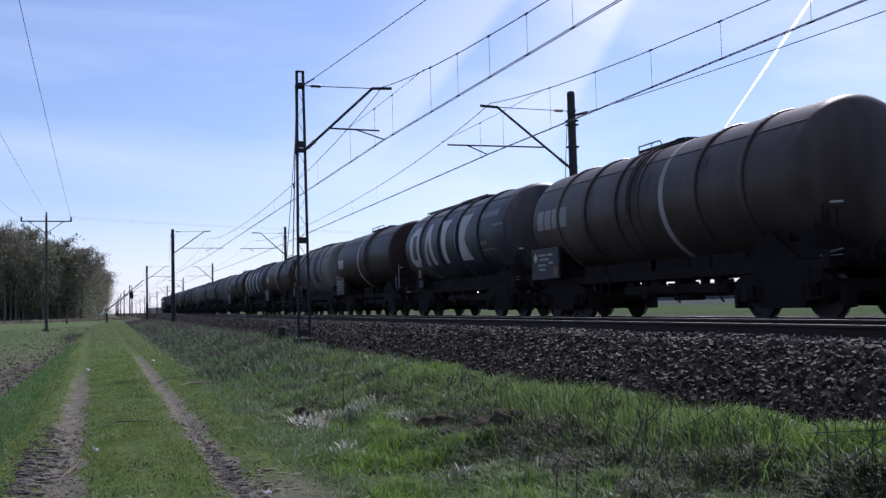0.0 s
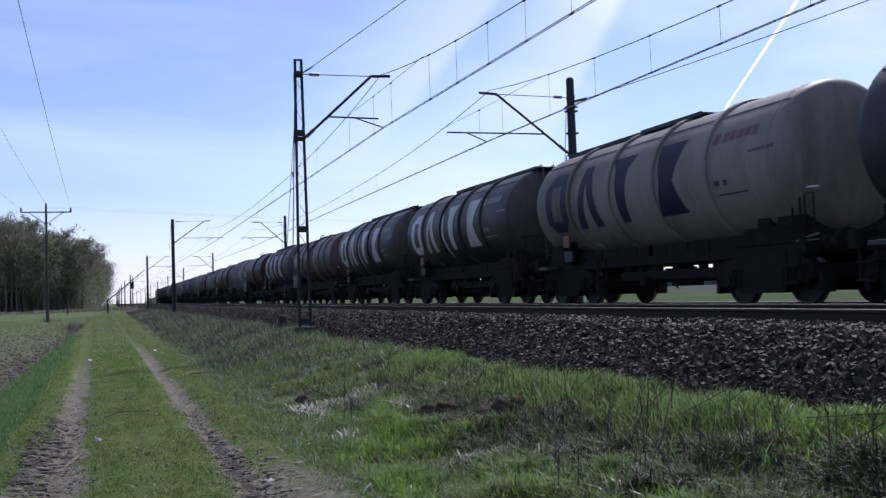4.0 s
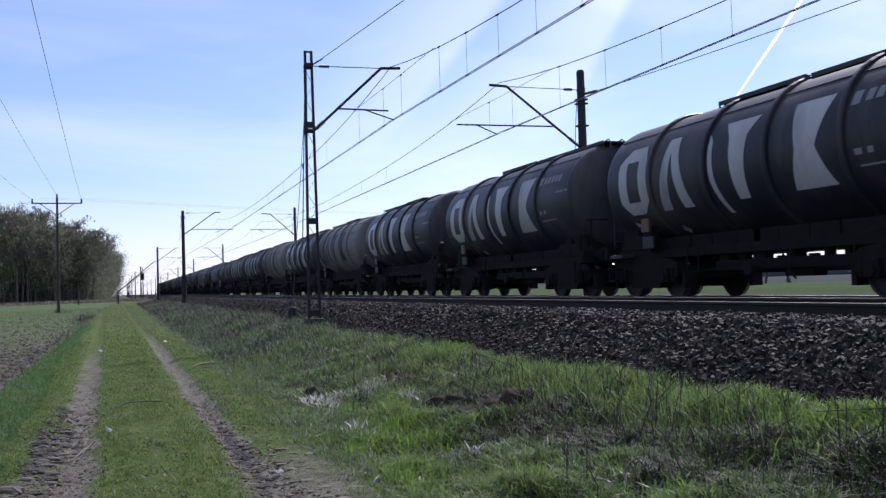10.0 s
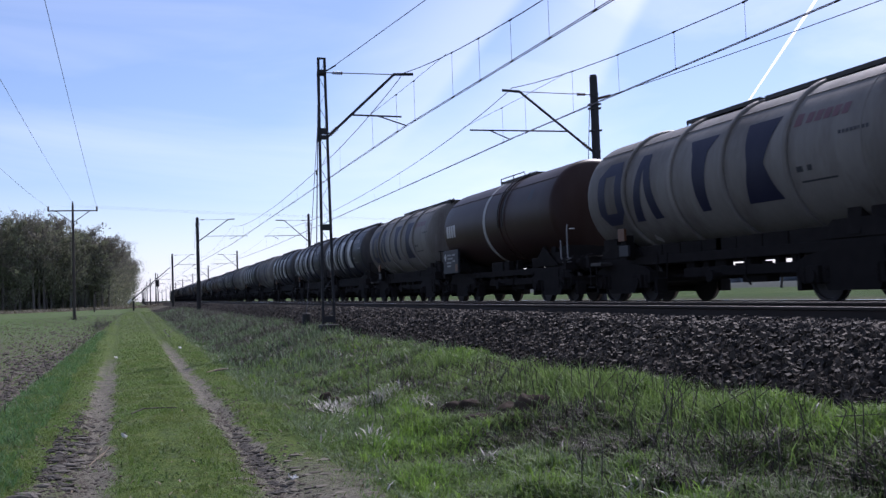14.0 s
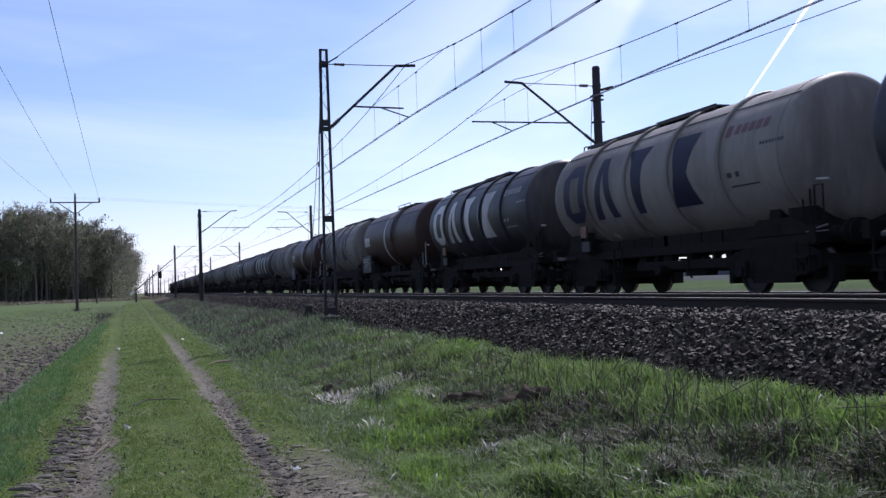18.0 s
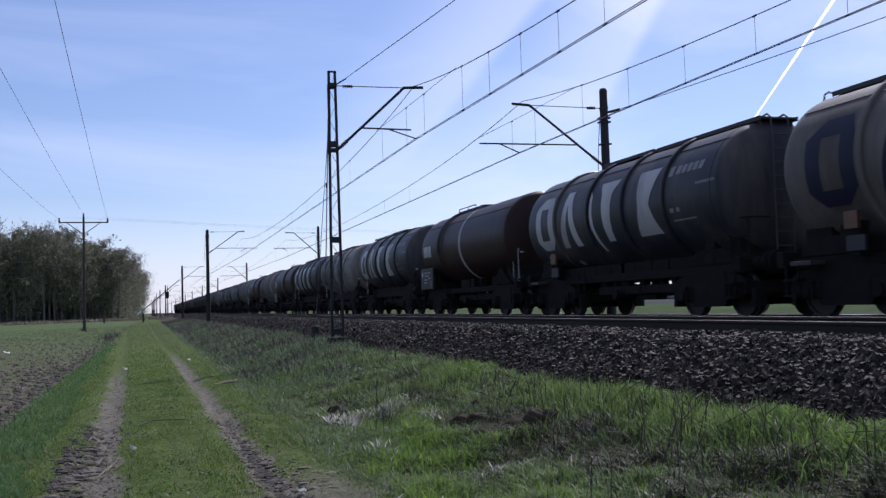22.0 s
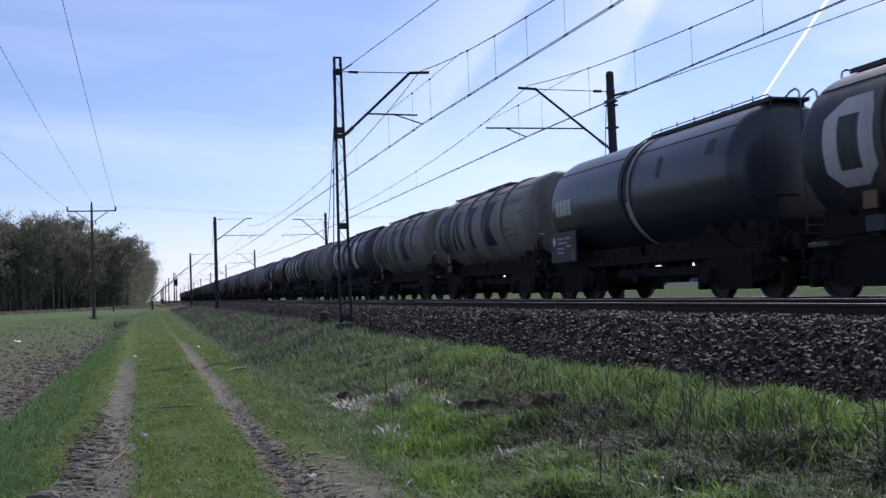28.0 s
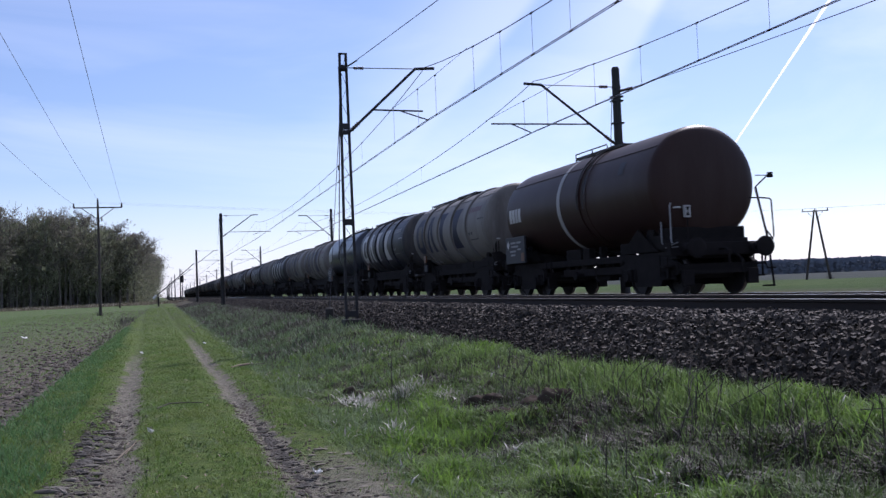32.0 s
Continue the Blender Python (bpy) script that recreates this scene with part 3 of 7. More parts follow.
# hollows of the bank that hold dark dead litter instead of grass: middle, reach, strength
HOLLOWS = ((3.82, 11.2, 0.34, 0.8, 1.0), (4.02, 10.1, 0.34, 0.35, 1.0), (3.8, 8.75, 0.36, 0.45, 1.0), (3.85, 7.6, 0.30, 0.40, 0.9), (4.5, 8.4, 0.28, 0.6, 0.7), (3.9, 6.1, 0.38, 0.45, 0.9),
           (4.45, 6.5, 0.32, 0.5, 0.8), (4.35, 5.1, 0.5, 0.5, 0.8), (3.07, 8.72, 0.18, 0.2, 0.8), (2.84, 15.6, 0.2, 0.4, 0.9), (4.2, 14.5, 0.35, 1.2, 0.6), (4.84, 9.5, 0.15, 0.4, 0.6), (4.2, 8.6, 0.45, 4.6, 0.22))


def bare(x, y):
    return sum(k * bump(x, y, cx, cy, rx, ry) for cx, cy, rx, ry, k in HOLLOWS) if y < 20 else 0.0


def land(x, y=20.0):
    """Height of the ground."""
    def ease(a, b, v):
        k = min(1, max(0, (v - a) / (b - a)))
        return k * k * (3 - 2 * k)
    z = 0.44 * ease(2.6, 5.45, x) - 0.10 * math.exp(-((x - 2.7) / 0.7) ** 2)
    z -= 0.08 * math.exp(-((x + 0.34 + 0.0157 * y) / 0.2) ** 2) + 0.09 * math.exp(-((x - 1.17 + 0.0083 * y) / 0.2) ** 2)
    z += 0.03 * math.exp(-((x - 0.25) / 0.4) ** 2)
    if 2.3 < x < 5 and 3 < y < 17:
        z -= 0.09 * min(1.0, bare(x, y))
    z -= 0.10 * ease(-1.9, -2.6, x) if x < -1.9 else 0
    if x > 15:
        z = 0.6 - 0.35 * ease(15, 19, x)
    if -12 < x < 6 and y < 120:
        z += (0.012 + (0.09 if x > 1.9 else 0)) * noise.noise((x * 0.9, y * 0.5, 0)) * min(1, max(0.3, abs(x - 1.9))) + 0.10 * noise.noise((x * 1.8, y * 1.5, 7)) * (min(1, (x - 1.7) / 0.8) + 0.1 if x > 1.7 else 0.1) + 0.045 * noise.noise((x * 4, y * 3.4, 11)) * (1 if x > 2.2 else 0) + 0.02 * noise.noise((x * 3, y * 3, 4))
        if x < -2.2:
            z += 0.03 * noise.noise((x * 5, y * 5, 8))
    return z


def build_ground():
    xs = [-3000, -1200, -500, -220, -120, -70, -45, -30, -22, -16] + list(np.arange(-12, -3, 0.3)) + list(np.arange(-3, 6.01, 0.12)) + [7, 9, 12, 14.6, 15, 16, 17, 18, 19, 22, 30, 45, 80, 150, 300, 700, 1500, 3200]
    ys = [-400, -150, -60, -25, -10, -4] + list(np.arange(0, 34, 0.25)) + list(np.arange(34, 70, 0.8)) + list(np.arange(70, 130, 3)) + [140, 160, 190, 230, 280, 350, 450, 600, 900, 1500, 2500, 4400]
    verts = [(x, y, land(x, y)) for y in ys for x in xs]
    k = len(xs)
    faces = [(j * k + i, j * k + i + 1, (j + 1) * k + i + 1, (j + 1) * k + i) for j in range(len(ys) - 1) for i in range(k - 1)]
    ob = raw("ground", verts, faces, M["earth"])
    for p in ob.data.polygons:
        p.use_smooth = True
    return tagged(ob, "flat farmland with a rutted grass track and verges", "ground", kind="structure")


EARTH = build_ground()

# ---------------------------------------------------------------- railway
Y0, Y1 = -330.0, 2600.0
BED = [(FOOT_X - 0.25, FOOT_Z - 0.2), (FOOT_X, FOOT_Z), (6.32, 1.02), (6.85, 1.06), (9.2, 1.05), (10.2, 0.96), (11.2, 0.95), (13.5, 0.94), (14.0, 0.92), (14.9, 0.45), (15.2, 0.2)]


def build_bed():
    ys = [Y0, -60] + list(np.arange(-10, 60, 1.0)) + [60, 90, 140, 220, 400, 900, Y1]
    verts, k = [], len(BED)
    for y in ys:
        for x, z in BED:
            verts.append((x + 0.04 * noise.noise((x, y * 0.7, 3)), y, z + 0.03 * noise.noise((x * 2, y * 0.9, 0)) * (0 if x > 14.5 else 1)))
    faces = [(j * k + i, j * k + i + 1, (j + 1) * k + i + 1, (j + 1) * k + i) for j in range(len(ys) - 1) for i in range(k - 1)]
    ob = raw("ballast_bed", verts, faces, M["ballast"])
    return tagged(ob, "crushed brown-grey stone ballast under two railway tracks", "ballast", kind="structure")


ballast_bed = build_bed()

RAIL = [(-0.075, -0.172), (0.075, -0.172), (0.075, -0.160), (0.012, -0.140), (0.010, -0.045), (0.036, -0.032), (0.036, -0.004), (0.028, 0.0), (-0.028, 0.0), (-0.036, -0.004), (-0.036, -0.032), (-0.010, -0.045), (-0.012, -0.140), (-0.075, -0.160)]


def build_rail(x, z, word):
    k = len(RAIL)
    verts = [(x + a, y, z + b) for y in (Y0, Y1) for a, b in RAIL]
    faces = [(i, (i + 1) % k, k + (i + 1) % k, k + i) for i in range(k)]
    ob = raw("rail", verts, faces, M["rail_side"])
    ob.data.materials.append(M["rail_head"])
    ob.data.polygons[7].material_index = 1
    return tagged(ob, "long rusty steel rail with a polished head, " + word, "rail", "rails", "structure")


for mid, z, word in ((TRACK_A, RAIL_Z, "on the empty track"), (TRACK_B, FAR_Z, "under the tank train")):
    for side in (-0.75, 0.75):
        build_rail(mid + side, z, word)

# ---------------------------------------------------------------- catenary


def contact_lines(x, z, name, stations, tags):
    """Messenger wire, two contact wires, stitch wires at the masts and droppers."""
    line = thing(name, pose(x, 0, z), tags, "overhead line", "overhead lines")

    for (ya, sa), (yb, sb) in zip(stations, stations[1:]):
        span = yb - ya
        low, long = (0.58, 7.5) if ya < 0 else (0.45, 11.0)

        def rise(d):
            if ya >= 90:
                return low + (1.64 - low) * max(0.0, 1 - d / (span / 2)) ** 2
            return low + (1.64 - low) * math.exp(-d / long)

        def place(y):
            return sa + (sb - sa) * (y - ya) / span
        ys = [ya + span * (0.5 - 0.5 * math.cos(math.pi * i / 28)) for i in range(29)]
        thread("messenger_wire", [(place(y), y, rise(min(y - ya, yb - y))) for y in ys], 0.012 if ya < 90 else 0.008, M["wire"], line)
        for d in (-0.03, 0.03):
            thread("contact_wire", [(sa + d, ya, 0), (sb + d, yb, 0)], 0.010, M["wire"], line)
        if ya > 170:
            continue
        n = round((span - 8.8) / (2.0 if x < 10 else 2.7))
        drops = [(ya + 4.4 + (span - 8.8) * i / n, None) for i in range(n + 1)] + [(ya + 1.0, 1.17), (yb - 1.0, 1.17)]
        for y, top in drops:
            if y < 4 or (y > 33 and top is None and int(y / 2.03) % 3):
                continue
            p = Vector((place(y), y, top or rise(min(y - ya, yb - y))))
            q = Vector((place(y), y, 0))
            thread("dropper", [p, q], 0.005 if y < 33 else 0.003, M["wire"], line)
            for c in (p, q) if y < 60 else ():
                bm = bmesh.new()
                rod(bm, c - Vector((0, 0.06, 0)), c + Vector((0, 0.06, 0)), 0.024, seg=6)
                part("clamp", bm, M["steel_mast"], line)
    for (ya, sa) in stations[1:2]:
        thread("stitch_wire", [(sa, ya - 4.2, 1.18), (sa, ya, 1.17), (sa, ya + 5.0, 1.20)], 0.007, M["wire"], line)
    return line


STATIONS = [-34, 28, 90, 158, 226, 292, 360, 428, 500, 580, 680, 800]
contact_lines(TRACK_A, 6.60, "overhead_line", [(y, 1.0 if i == 0 else -0.2 if i % 2 else 0.35) for i, y in enumerate(STATIONS)], "copper overhead wires with droppers above the empty track")
contact_lines(TRACK_B, 6.48, "overhead_line", [(y + 1, -0.5 if i % 2 else 0.25) for i, y in enumerate(STATIONS)], "copper overhead wires with droppers above the tank train")


def cantilever(mast, s, tie_z, elbow, tip, reg, arm, drop, detail=True):
    """Bracket that holds the wires; s is the way from the mast to the track, lengths are out from the mast."""
    mt, ins = M["steel_mast"], M["insulator"]
    bm = bmesh.new()
    rod(bm, (s * 0.10, 0, tie_z), (s * elbow, 0, tie_z + 0.02), 0.014, seg=6)
    part("tie_rod", bm, mt, mast)
    low, bend = Vector((s * 0.12, 0, tie_z - 1.93)), Vector((s * elbow, 0, tie_z + 0.03))
    bm = bmesh.new()
    rod(bm, low, bend, 0.040, seg=10)
    rod(bm, bend - Vector((s * 0.03, 0, 0.01)), (s * tip, 0, tie_z + 0.05), 0.045, seg=10)
    part("bracket_tube", bm, mt, mast)
    k = (1.93 - drop) / 1.96
    bm = bmesh.new()
    rod(bm, low.lerp(bend, k), (s * reg, 0, tie_z - drop - 0.02), 0.026, seg=8)
    part("registration_tube", bm, mt, mast)
    bm = bmesh.new()
    rod(bm, (s * arm[0], 0, tie_z - drop - 0.02), (s * arm[1], 0, tie_z - drop - 0.29), 0.020, seg=8)
    part("steady_arm", bm, mt, mast)
    bm = bmesh.new()
    sheds(bm, (s * 0.30, 0, tie_z), (s * 0.64, 0, tie_z), 0.058, 5)
    part("insulator", bm, ins, mast, "brown ribbed insulator")
    bm = bmesh.new()
    sheds(bm, low.lerp(bend, 0.02), low.lerp(bend, 0.15), 0.072, 4)
    part("insulator", bm, ins, mast, "brown ribbed insulator")
    for z in (tie_z, tie_z - 1.94):
        bm = bmesh.new()
        box(bm, -0.10, 0.10, -0.13, 0.13, z - 0.05, z + 0.05)
        box(bm, s * 0.06 - 0.06, s * 0.06 + 0.06, -0.05, 0.05, z - 0.04, z + 0.04)
        part("clamp", bm, mt, mast)


def lattice_mast():
    mast = thing("catenary_mast", pose(5.32, 28, 0.5), "dark steel lattice catenary mast with bracket on a concrete block", "catenary mast", "catenary masts")
    h, low, high = 8.10, 0.165, 0.092
    for s in (-1, 1):
        bm = bmesh.new()
        bar(bm, (s * low, 0, 0.1), (s * high, 0, h), 0.05, 0.075)
        bar(bm, (s * (low - 0.02), 0.03, 0.1), (s * (high - 0.02), 0.03, h), 0.03, 0.012)
        part("leg", bm, M["steel_mast"], mast)
    n = 17
    for q in (-1,):
        for i in range(n):
            a, b = i / n, (i + 1) / n
            s = 1 if i % 2 else -1
            wa, wb = low + (high - low) * a, low + (high - low) * b
            bm = bmesh.new()
            bar(bm, (s * wa, q * 0.036, 0.2 + (h - 0.3) * a), (-s * wb, q * 0.036, 0.2 + (h - 0.3) * b), 0.026, 0.008)
            part("lacing", bm, M["steel_mast"], mast)
    for z in (0.35, 3.05, 5.9, h - 0.45, h - 0.02):
        w = low + (high - low) * z / h + 0.03
        bm = bmesh.new()
        box(bm, -w, w, -0.045, 0.045, z - (0.09 if z < h - 0.1 else 0.02), z + (0.09 if z < h - 0.1 else 0.02))
        part("batten_plate", bm, M["steel_mast"], mast)
    bm = bmesh.new()
    box(bm, -0.26, 0.26, -0.28, 0.28, -0.5, 0.19, 0.04)
    part("foundation", bm, M["dark_concrete"], mast, "dark concrete foundation block")
    cantilever(mast, 1, 7.66, 2.23, 2.82, 2.41, (1.70, 2.57), 1.25)
    # equipment that hangs at the track's other side of the mast
    bm = bmesh.new()
    rod(bm, (-0.30, 0.05, 2.2), (-0.13, 0.05, 6.7), 0.016, seg=6)
    rod(bm, (-0.13, 0.05, 6.7), (-0.13, 0.05, 7.7), 0.012, seg=6)
    part("stay_wire", bm, M["wire"], mast)
    bm = bmesh.new()
    box(bm, -0.17, -0.10, 0.0, 0.1, 5.6, 5.95)
    rod(bm, (-0.22, 0.05, 4.6), (-0.22, 0.05, 4.75), 0.03)
    part("fitting", bm, M["steel_mast"], mast)
    return mast


lattice_mast()
# the anchored wire that ends at the lattice mast, its stay and the block that holds it
anchor = thing("anchored_wire", pose(0, 0, 0), "steel anchor wire ending at a lattice mast", "wire")
thread("wire", [(5.46, 27.95, 8.19), (13.6, -33, 8.6)], 0.010, M["wire"], anchor)
bm = bmesh.new()
rod(bm, (5.43, 27.98, 8.19), (5.58, 27.2, 8.195), 0.022, seg=8)
part("end_clamp", bm, M["steel_mast"], anchor)
stay = thing("mast_stay", pose(5.27, 31.6, 0.45), "steel stay wire anchored in a dark concrete stump", "stay")
bm = bmesh.new()
rod(bm, (0, 0, -0.3), (0, 0, 0.50), 0.165, 0.14, 10)
rod(bm, (0, 0, 0.50), (0, 0, 0.54), 0.12, 0.07, 10)
part("anchor_block", bm, M["dark_concrete"], stay, "dark weathered concrete stump")
thread("stay_wire", [(0, 0, 0.5), (0.02, -3.45, 7.4)], 0.010, M["wire"], stay)


def post_mast(x, y, z, s, h, tie, bracket, word, wide):
    mast = thing("catenary_mast", pose(x, y, z), "slender dark catenary mast with bracket " + word, "catenary mast", "catenary masts")
    bm = bmesh.new()
    rod(bm, (0, 0, 0), (0, 0, h), wide * 1.12, wide * 0.9, 12)
    rod(bm, (0, 0, h - 0.02), (0, 0, h + 0.07), wide * 0.98, wide * 0.7, 12)
    part("post", bm, M["steel_mast"], mast)
    bm = bmesh.new()
    box(bm, -0.34, 0.34, -0.34, 0.34, -0.4, 0.12, 0.04)
    part("foundation", bm, M["dark_concrete"], mast, "dark concrete foundation block")
    if h > 8.4:
        bm = bmesh.new()
        rod(bm, (0, 0, 0.1), (0, 0, 2.7), 0.215, 0.20, 12)
        part("sleeve", bm, M["dark_concrete"], mast, "thicker dark lower sleeve")
    cantilever(mast, s, tie, *bracket)
    for zz in (tie - 0.33, tie - 0.47, tie - 1.22):
        bm = bmesh.new()
        box(bm, -0.19, 0.19, -0.13, 0.13, zz - 0.025, zz + 0.025)
        part("clamp", bm, M["steel_mast"], mast)
    bm = bmesh.new()
    tube(bm, [(-0.14, 0.05, tie - 0.3), (-0.22, 0.05, tie - 1.3), (-0.30, 0.05, tie - 2.6)], 0.012)
    part("jumper_cable", bm, M["wire"], mast)
    return mast


post_mast(14.75, 29, 0.7, -1, 7.88, 7.28, (2.71, 3.30, 4.47, (3.79, 3.12), 1.26), "beside the tank train", 0.145)
left_mast = post_mast(5.25, 90, 0.5, 1, 8.45, 8.3, (2.8, 3.35, 4.5, (3.6, 2.9), 1.5), "beside the empty track", 0.15)
right_mast = post_mast(15.45, 90, 0.6, -1, 8.6, 8.05, (2.3, 3.1, 4.2, (3.4, 2.9), 1.4), "beyond the tank train", 0.13)
for y in STATIONS[3:]:
    copy_thing(right_mast, pose(15.45, y + 1, 0.6))
for x, y in ((5.25, 158), (4.5, 266), (3.8, 328), (3.3, 395), (3.0, 460), (2.9, 530), (2.9, 610), (2.9, 700), (2.9, 800)):
    copy_thing(left_mast, pose(x, y, 0.4))
copy_thing(left_mast, pose(5.25, -34, 0.5))
copy_thing(right_mast, pose(15.45, -33, 0.6))

# a feeder wire slung between the masts beyond the train
feeder = thing("feeder_wire", pose(0, 0, 0), "slack dark feeder wire slung from mast to mast", "wire")
thread("wire", hung((14.95, 28.9, 7.84), (15.2, -33, 7.9), 0.78, 24), 0.011, M["wire"], feeder)
bm = bmesh.new()
sheds(bm, (14.86, 28.95, 7.84), (14.95, 28.2, 7.80), 0.05, 7)
part("insulator", bm, M["insulator"], feeder, "brown ribbed insulator")

# ---------------------------------------------------------------- tank wagons
PITCH, TANK_R, TANK_Z = 12.007, 1.40, 2.62
RIB_L, PLAIN_L = 10.6, 10.3         # tanks of the ribbed and of the smooth wagons
LENGTH = {"olive": 11.4, "brown": PLAIN_L, "umber": PLAIN_L, "blue": 9.5}
HALF = 5.70                           # from the middle to the frame's end
PIVOT, WHEELBASE, WHEEL_R = 3.97, 0.90, 0.46


def lathe(bm, prof, seg=48, x=0.0, z=0.0, close=True):
    """Turn (y, r) points round the wagon's long axis."""
    rings = []
    for y, r in prof:
        if r < 1e-5:
            rings.append([bm.verts.new((x, y, z))])
        else:
            rings.append([bm.verts.new((x + r * math.cos(2 * math.pi * k / seg), y, z + r * math.sin(2 * math.pi * k / seg))) for k in range(seg)])
    pairs = list(zip(rings, rings[1:])) + ([(rings[-1], rings[0])] if close and len(rings[0]) > 1 and len(rings[-1]) > 1 else [])
    for a, b in pairs:
        for k in range(seg):
            p, q = (k, (k + 1) % seg)
            if len(a) == 1:
                bm.faces.new((a[0], b[q], b[p]))
            elif len(b) == 1:
                bm.faces.new((a[p], a[q], b[0]))
            else:
                bm.faces.new((a[p], a[q], b[q], b[p]))
    return bm


def tank_body(parent, material, length, label=""):
    h, r = length / 2, TANK_R
    end = [(h - 0.0, 0.0), (h - 0.02, 0.45), (h - 0.06, 0.85), (h - 0.11, 1.08), (h - 0.16, 1.22), (h - 0.23, 1.32), (h - 0.33, r - 0.012), (h - 0.42, r)]
    prof = end + [(h - 0.42 - (length - 0.84) * i / 12, r) for i in range(1, 12)] + [(-y, q) for y, q in reversed(end)]
    return part("tank", lathe(bmesh.new(), prof, 56, 0, TANK_Z), material, parent, label, smooth=True)


def ring_part(name, parent, y, w, rise, material, label=""):
    r = TANK_R
    prof = [(y - w / 2, r - 0.01), (y - w / 2, r + rise * 0.7), (y - w / 4, r + rise), (y + w / 4, r + rise), (y + w / 2, r + rise * 0.7), (y + w / 2, r - 0.01)]
    return part(name, lathe(bmesh.new(), prof, 56, 0, TANK_Z), material, parent, label)


def decals(parent, quads, y, v, material, label):
    """Several separate marks."""
    for q in quads:
        decal(parent, [q], y, v, material, label)


def decal(parent, quads, y, v, material, label, name="marking", lift=0.006):
    """One painted shape on the tank's flank: corners (along, up) in metres from the place y, v."""
    bm = bmesh.new()
    for q in quads:
        n = 10
        left = [Vector(q[0]).lerp(Vector(q[3]), i / n) for i in range(n + 1)]
        right = [Vector(q[1]).lerp(Vector(q[2]), i / n) for i in range(n + 1)]

        def at(p):
            a = (v + p[1]) / TANK_R
            return bm.verts.new((-(TANK_R + lift) * math.cos(a), y - p[0], TANK_Z + (TANK_R + lift) * math.sin(a)))
        lv, rv = [at(p) for p in left], [at(p) for p in right]
        for i in range(n):
            bm.faces.new((lv[i], rv[i], rv[i + 1], lv[i + 1]))
    bmesh.ops.remove_doubles(bm, verts=bm.verts[:], dist=0.002)
    return part(name, bm, material, parent, label, smooth=True)


H2 = 0.78
# plain marks in the place of the large lettering: outline pieces (along, up)
RING = (((0.30, -H2), (0.85, -H2), (1.20, -0.48), (0.0, -0.48)), ((0.0, -0.48), (0.36, -0.48), (0.36, 0.44), (0.0, 0.44)), ((0.0, 0.44), (1.20, 0.44), (1.05, H2), (0.42, H2)), ((0.86, -0.48), (1.20, -0.48), (1.20, 0.44), (0.86, 0.44)))
PEAK = (((0.0, -H2), (0.36, -H2), (0.58, 0.45), (0.32, 0.45)), ((0.82, -H2), (1.18, -H2), (0.86, 0.45), (0.58, 0.45)), ((0.32, 0.45), (0.58, 0.45), (0.58, H2), (0.40, H2)), ((0.58, 0.45), (0.86, 0.45), (0.80, H2), (0.58, H2)))
WEDGE = (((0.30, -H2), (0.62, -H2), (0.76, 0.42), (0.22, 0.42)), ((0.22, 0.42), (0.76, 0.42), (1.04, H2), (0.0, H2)))
WAIST = (((0.0, -H2), (1.04, -H2), (0.72, -0.05), (0.22, -0.05)), ((0.22, -0.05), (0.72, -0.05), (1.10, H2), (0.10, H2)))
# metres behind the tank's front end; the third and fourth stand further back on the wagons with a rear ladder
SHAPES = {False: ((0.90, RING), (2.56, PEAK), (4.36, WEDGE), (6.26, WAIST)), True: ((0.90, RING), (2.50, PEAK), (4.90, WEDGE), (6.80, WAIST))}
STAIN = (((0.30, -1.05), (0.42, -1.05), (0.24, -0.3), (0.08, -0.3)), ((0.08, -0.3), (0.24, -0.3), (0.20, 0.45), (0.06, 0.62)))
STAIN_AT = {False: 5.92, True: 4.38}
RIBS = (2.25, 4.30, 6.22, 8.15)     # rings, metres behind the tank's front end


def wheelset_mesh():
    bm = bmesh.new()
    for s in (-1, 1):
        prof = [(0.68, 0.10), (0.68, 0.485), (0.715, 0.487), (0.73, 0.462), (0.815, 0.456), (0.815, 0.40), (0.775, 0.385), (0.755, 0.20), (0.80, 0.16), (0.80, 0.10)]
        seg, rings = 32, []
        for a, r in prof:
            rings.append([bm.verts.new((s * a, r * math.cos(2 * math.pi * k / seg), r * math.sin(2 * math.pi * k / seg))) for k in range(seg)])
        for i in range(len(rings)):
            a, b = rings[i], rings[(i + 1) % len(rings)]
            for k in range(seg):
                f = bm.faces.new((a[k], a[(k + 1) % seg], b[(k + 1) % seg], b[k]))
                f.material_index = 1 if i in (2, 3) else 0
    rod(bm, (-1.05, 0, 0), (1.05, 0, 0), 0.085, seg=14)
    me = bpy.data.meshes.new("wheelset")
    bmesh.ops.recalc_face_normals(bm, faces=bm.faces[:])
    bm.to_mesh(me)
    bm.free()
    me.materials.append(M["wheel_steel"])
    me.materials.append(M["tread"])
    return me


WHEELSET = wheelset_mesh()


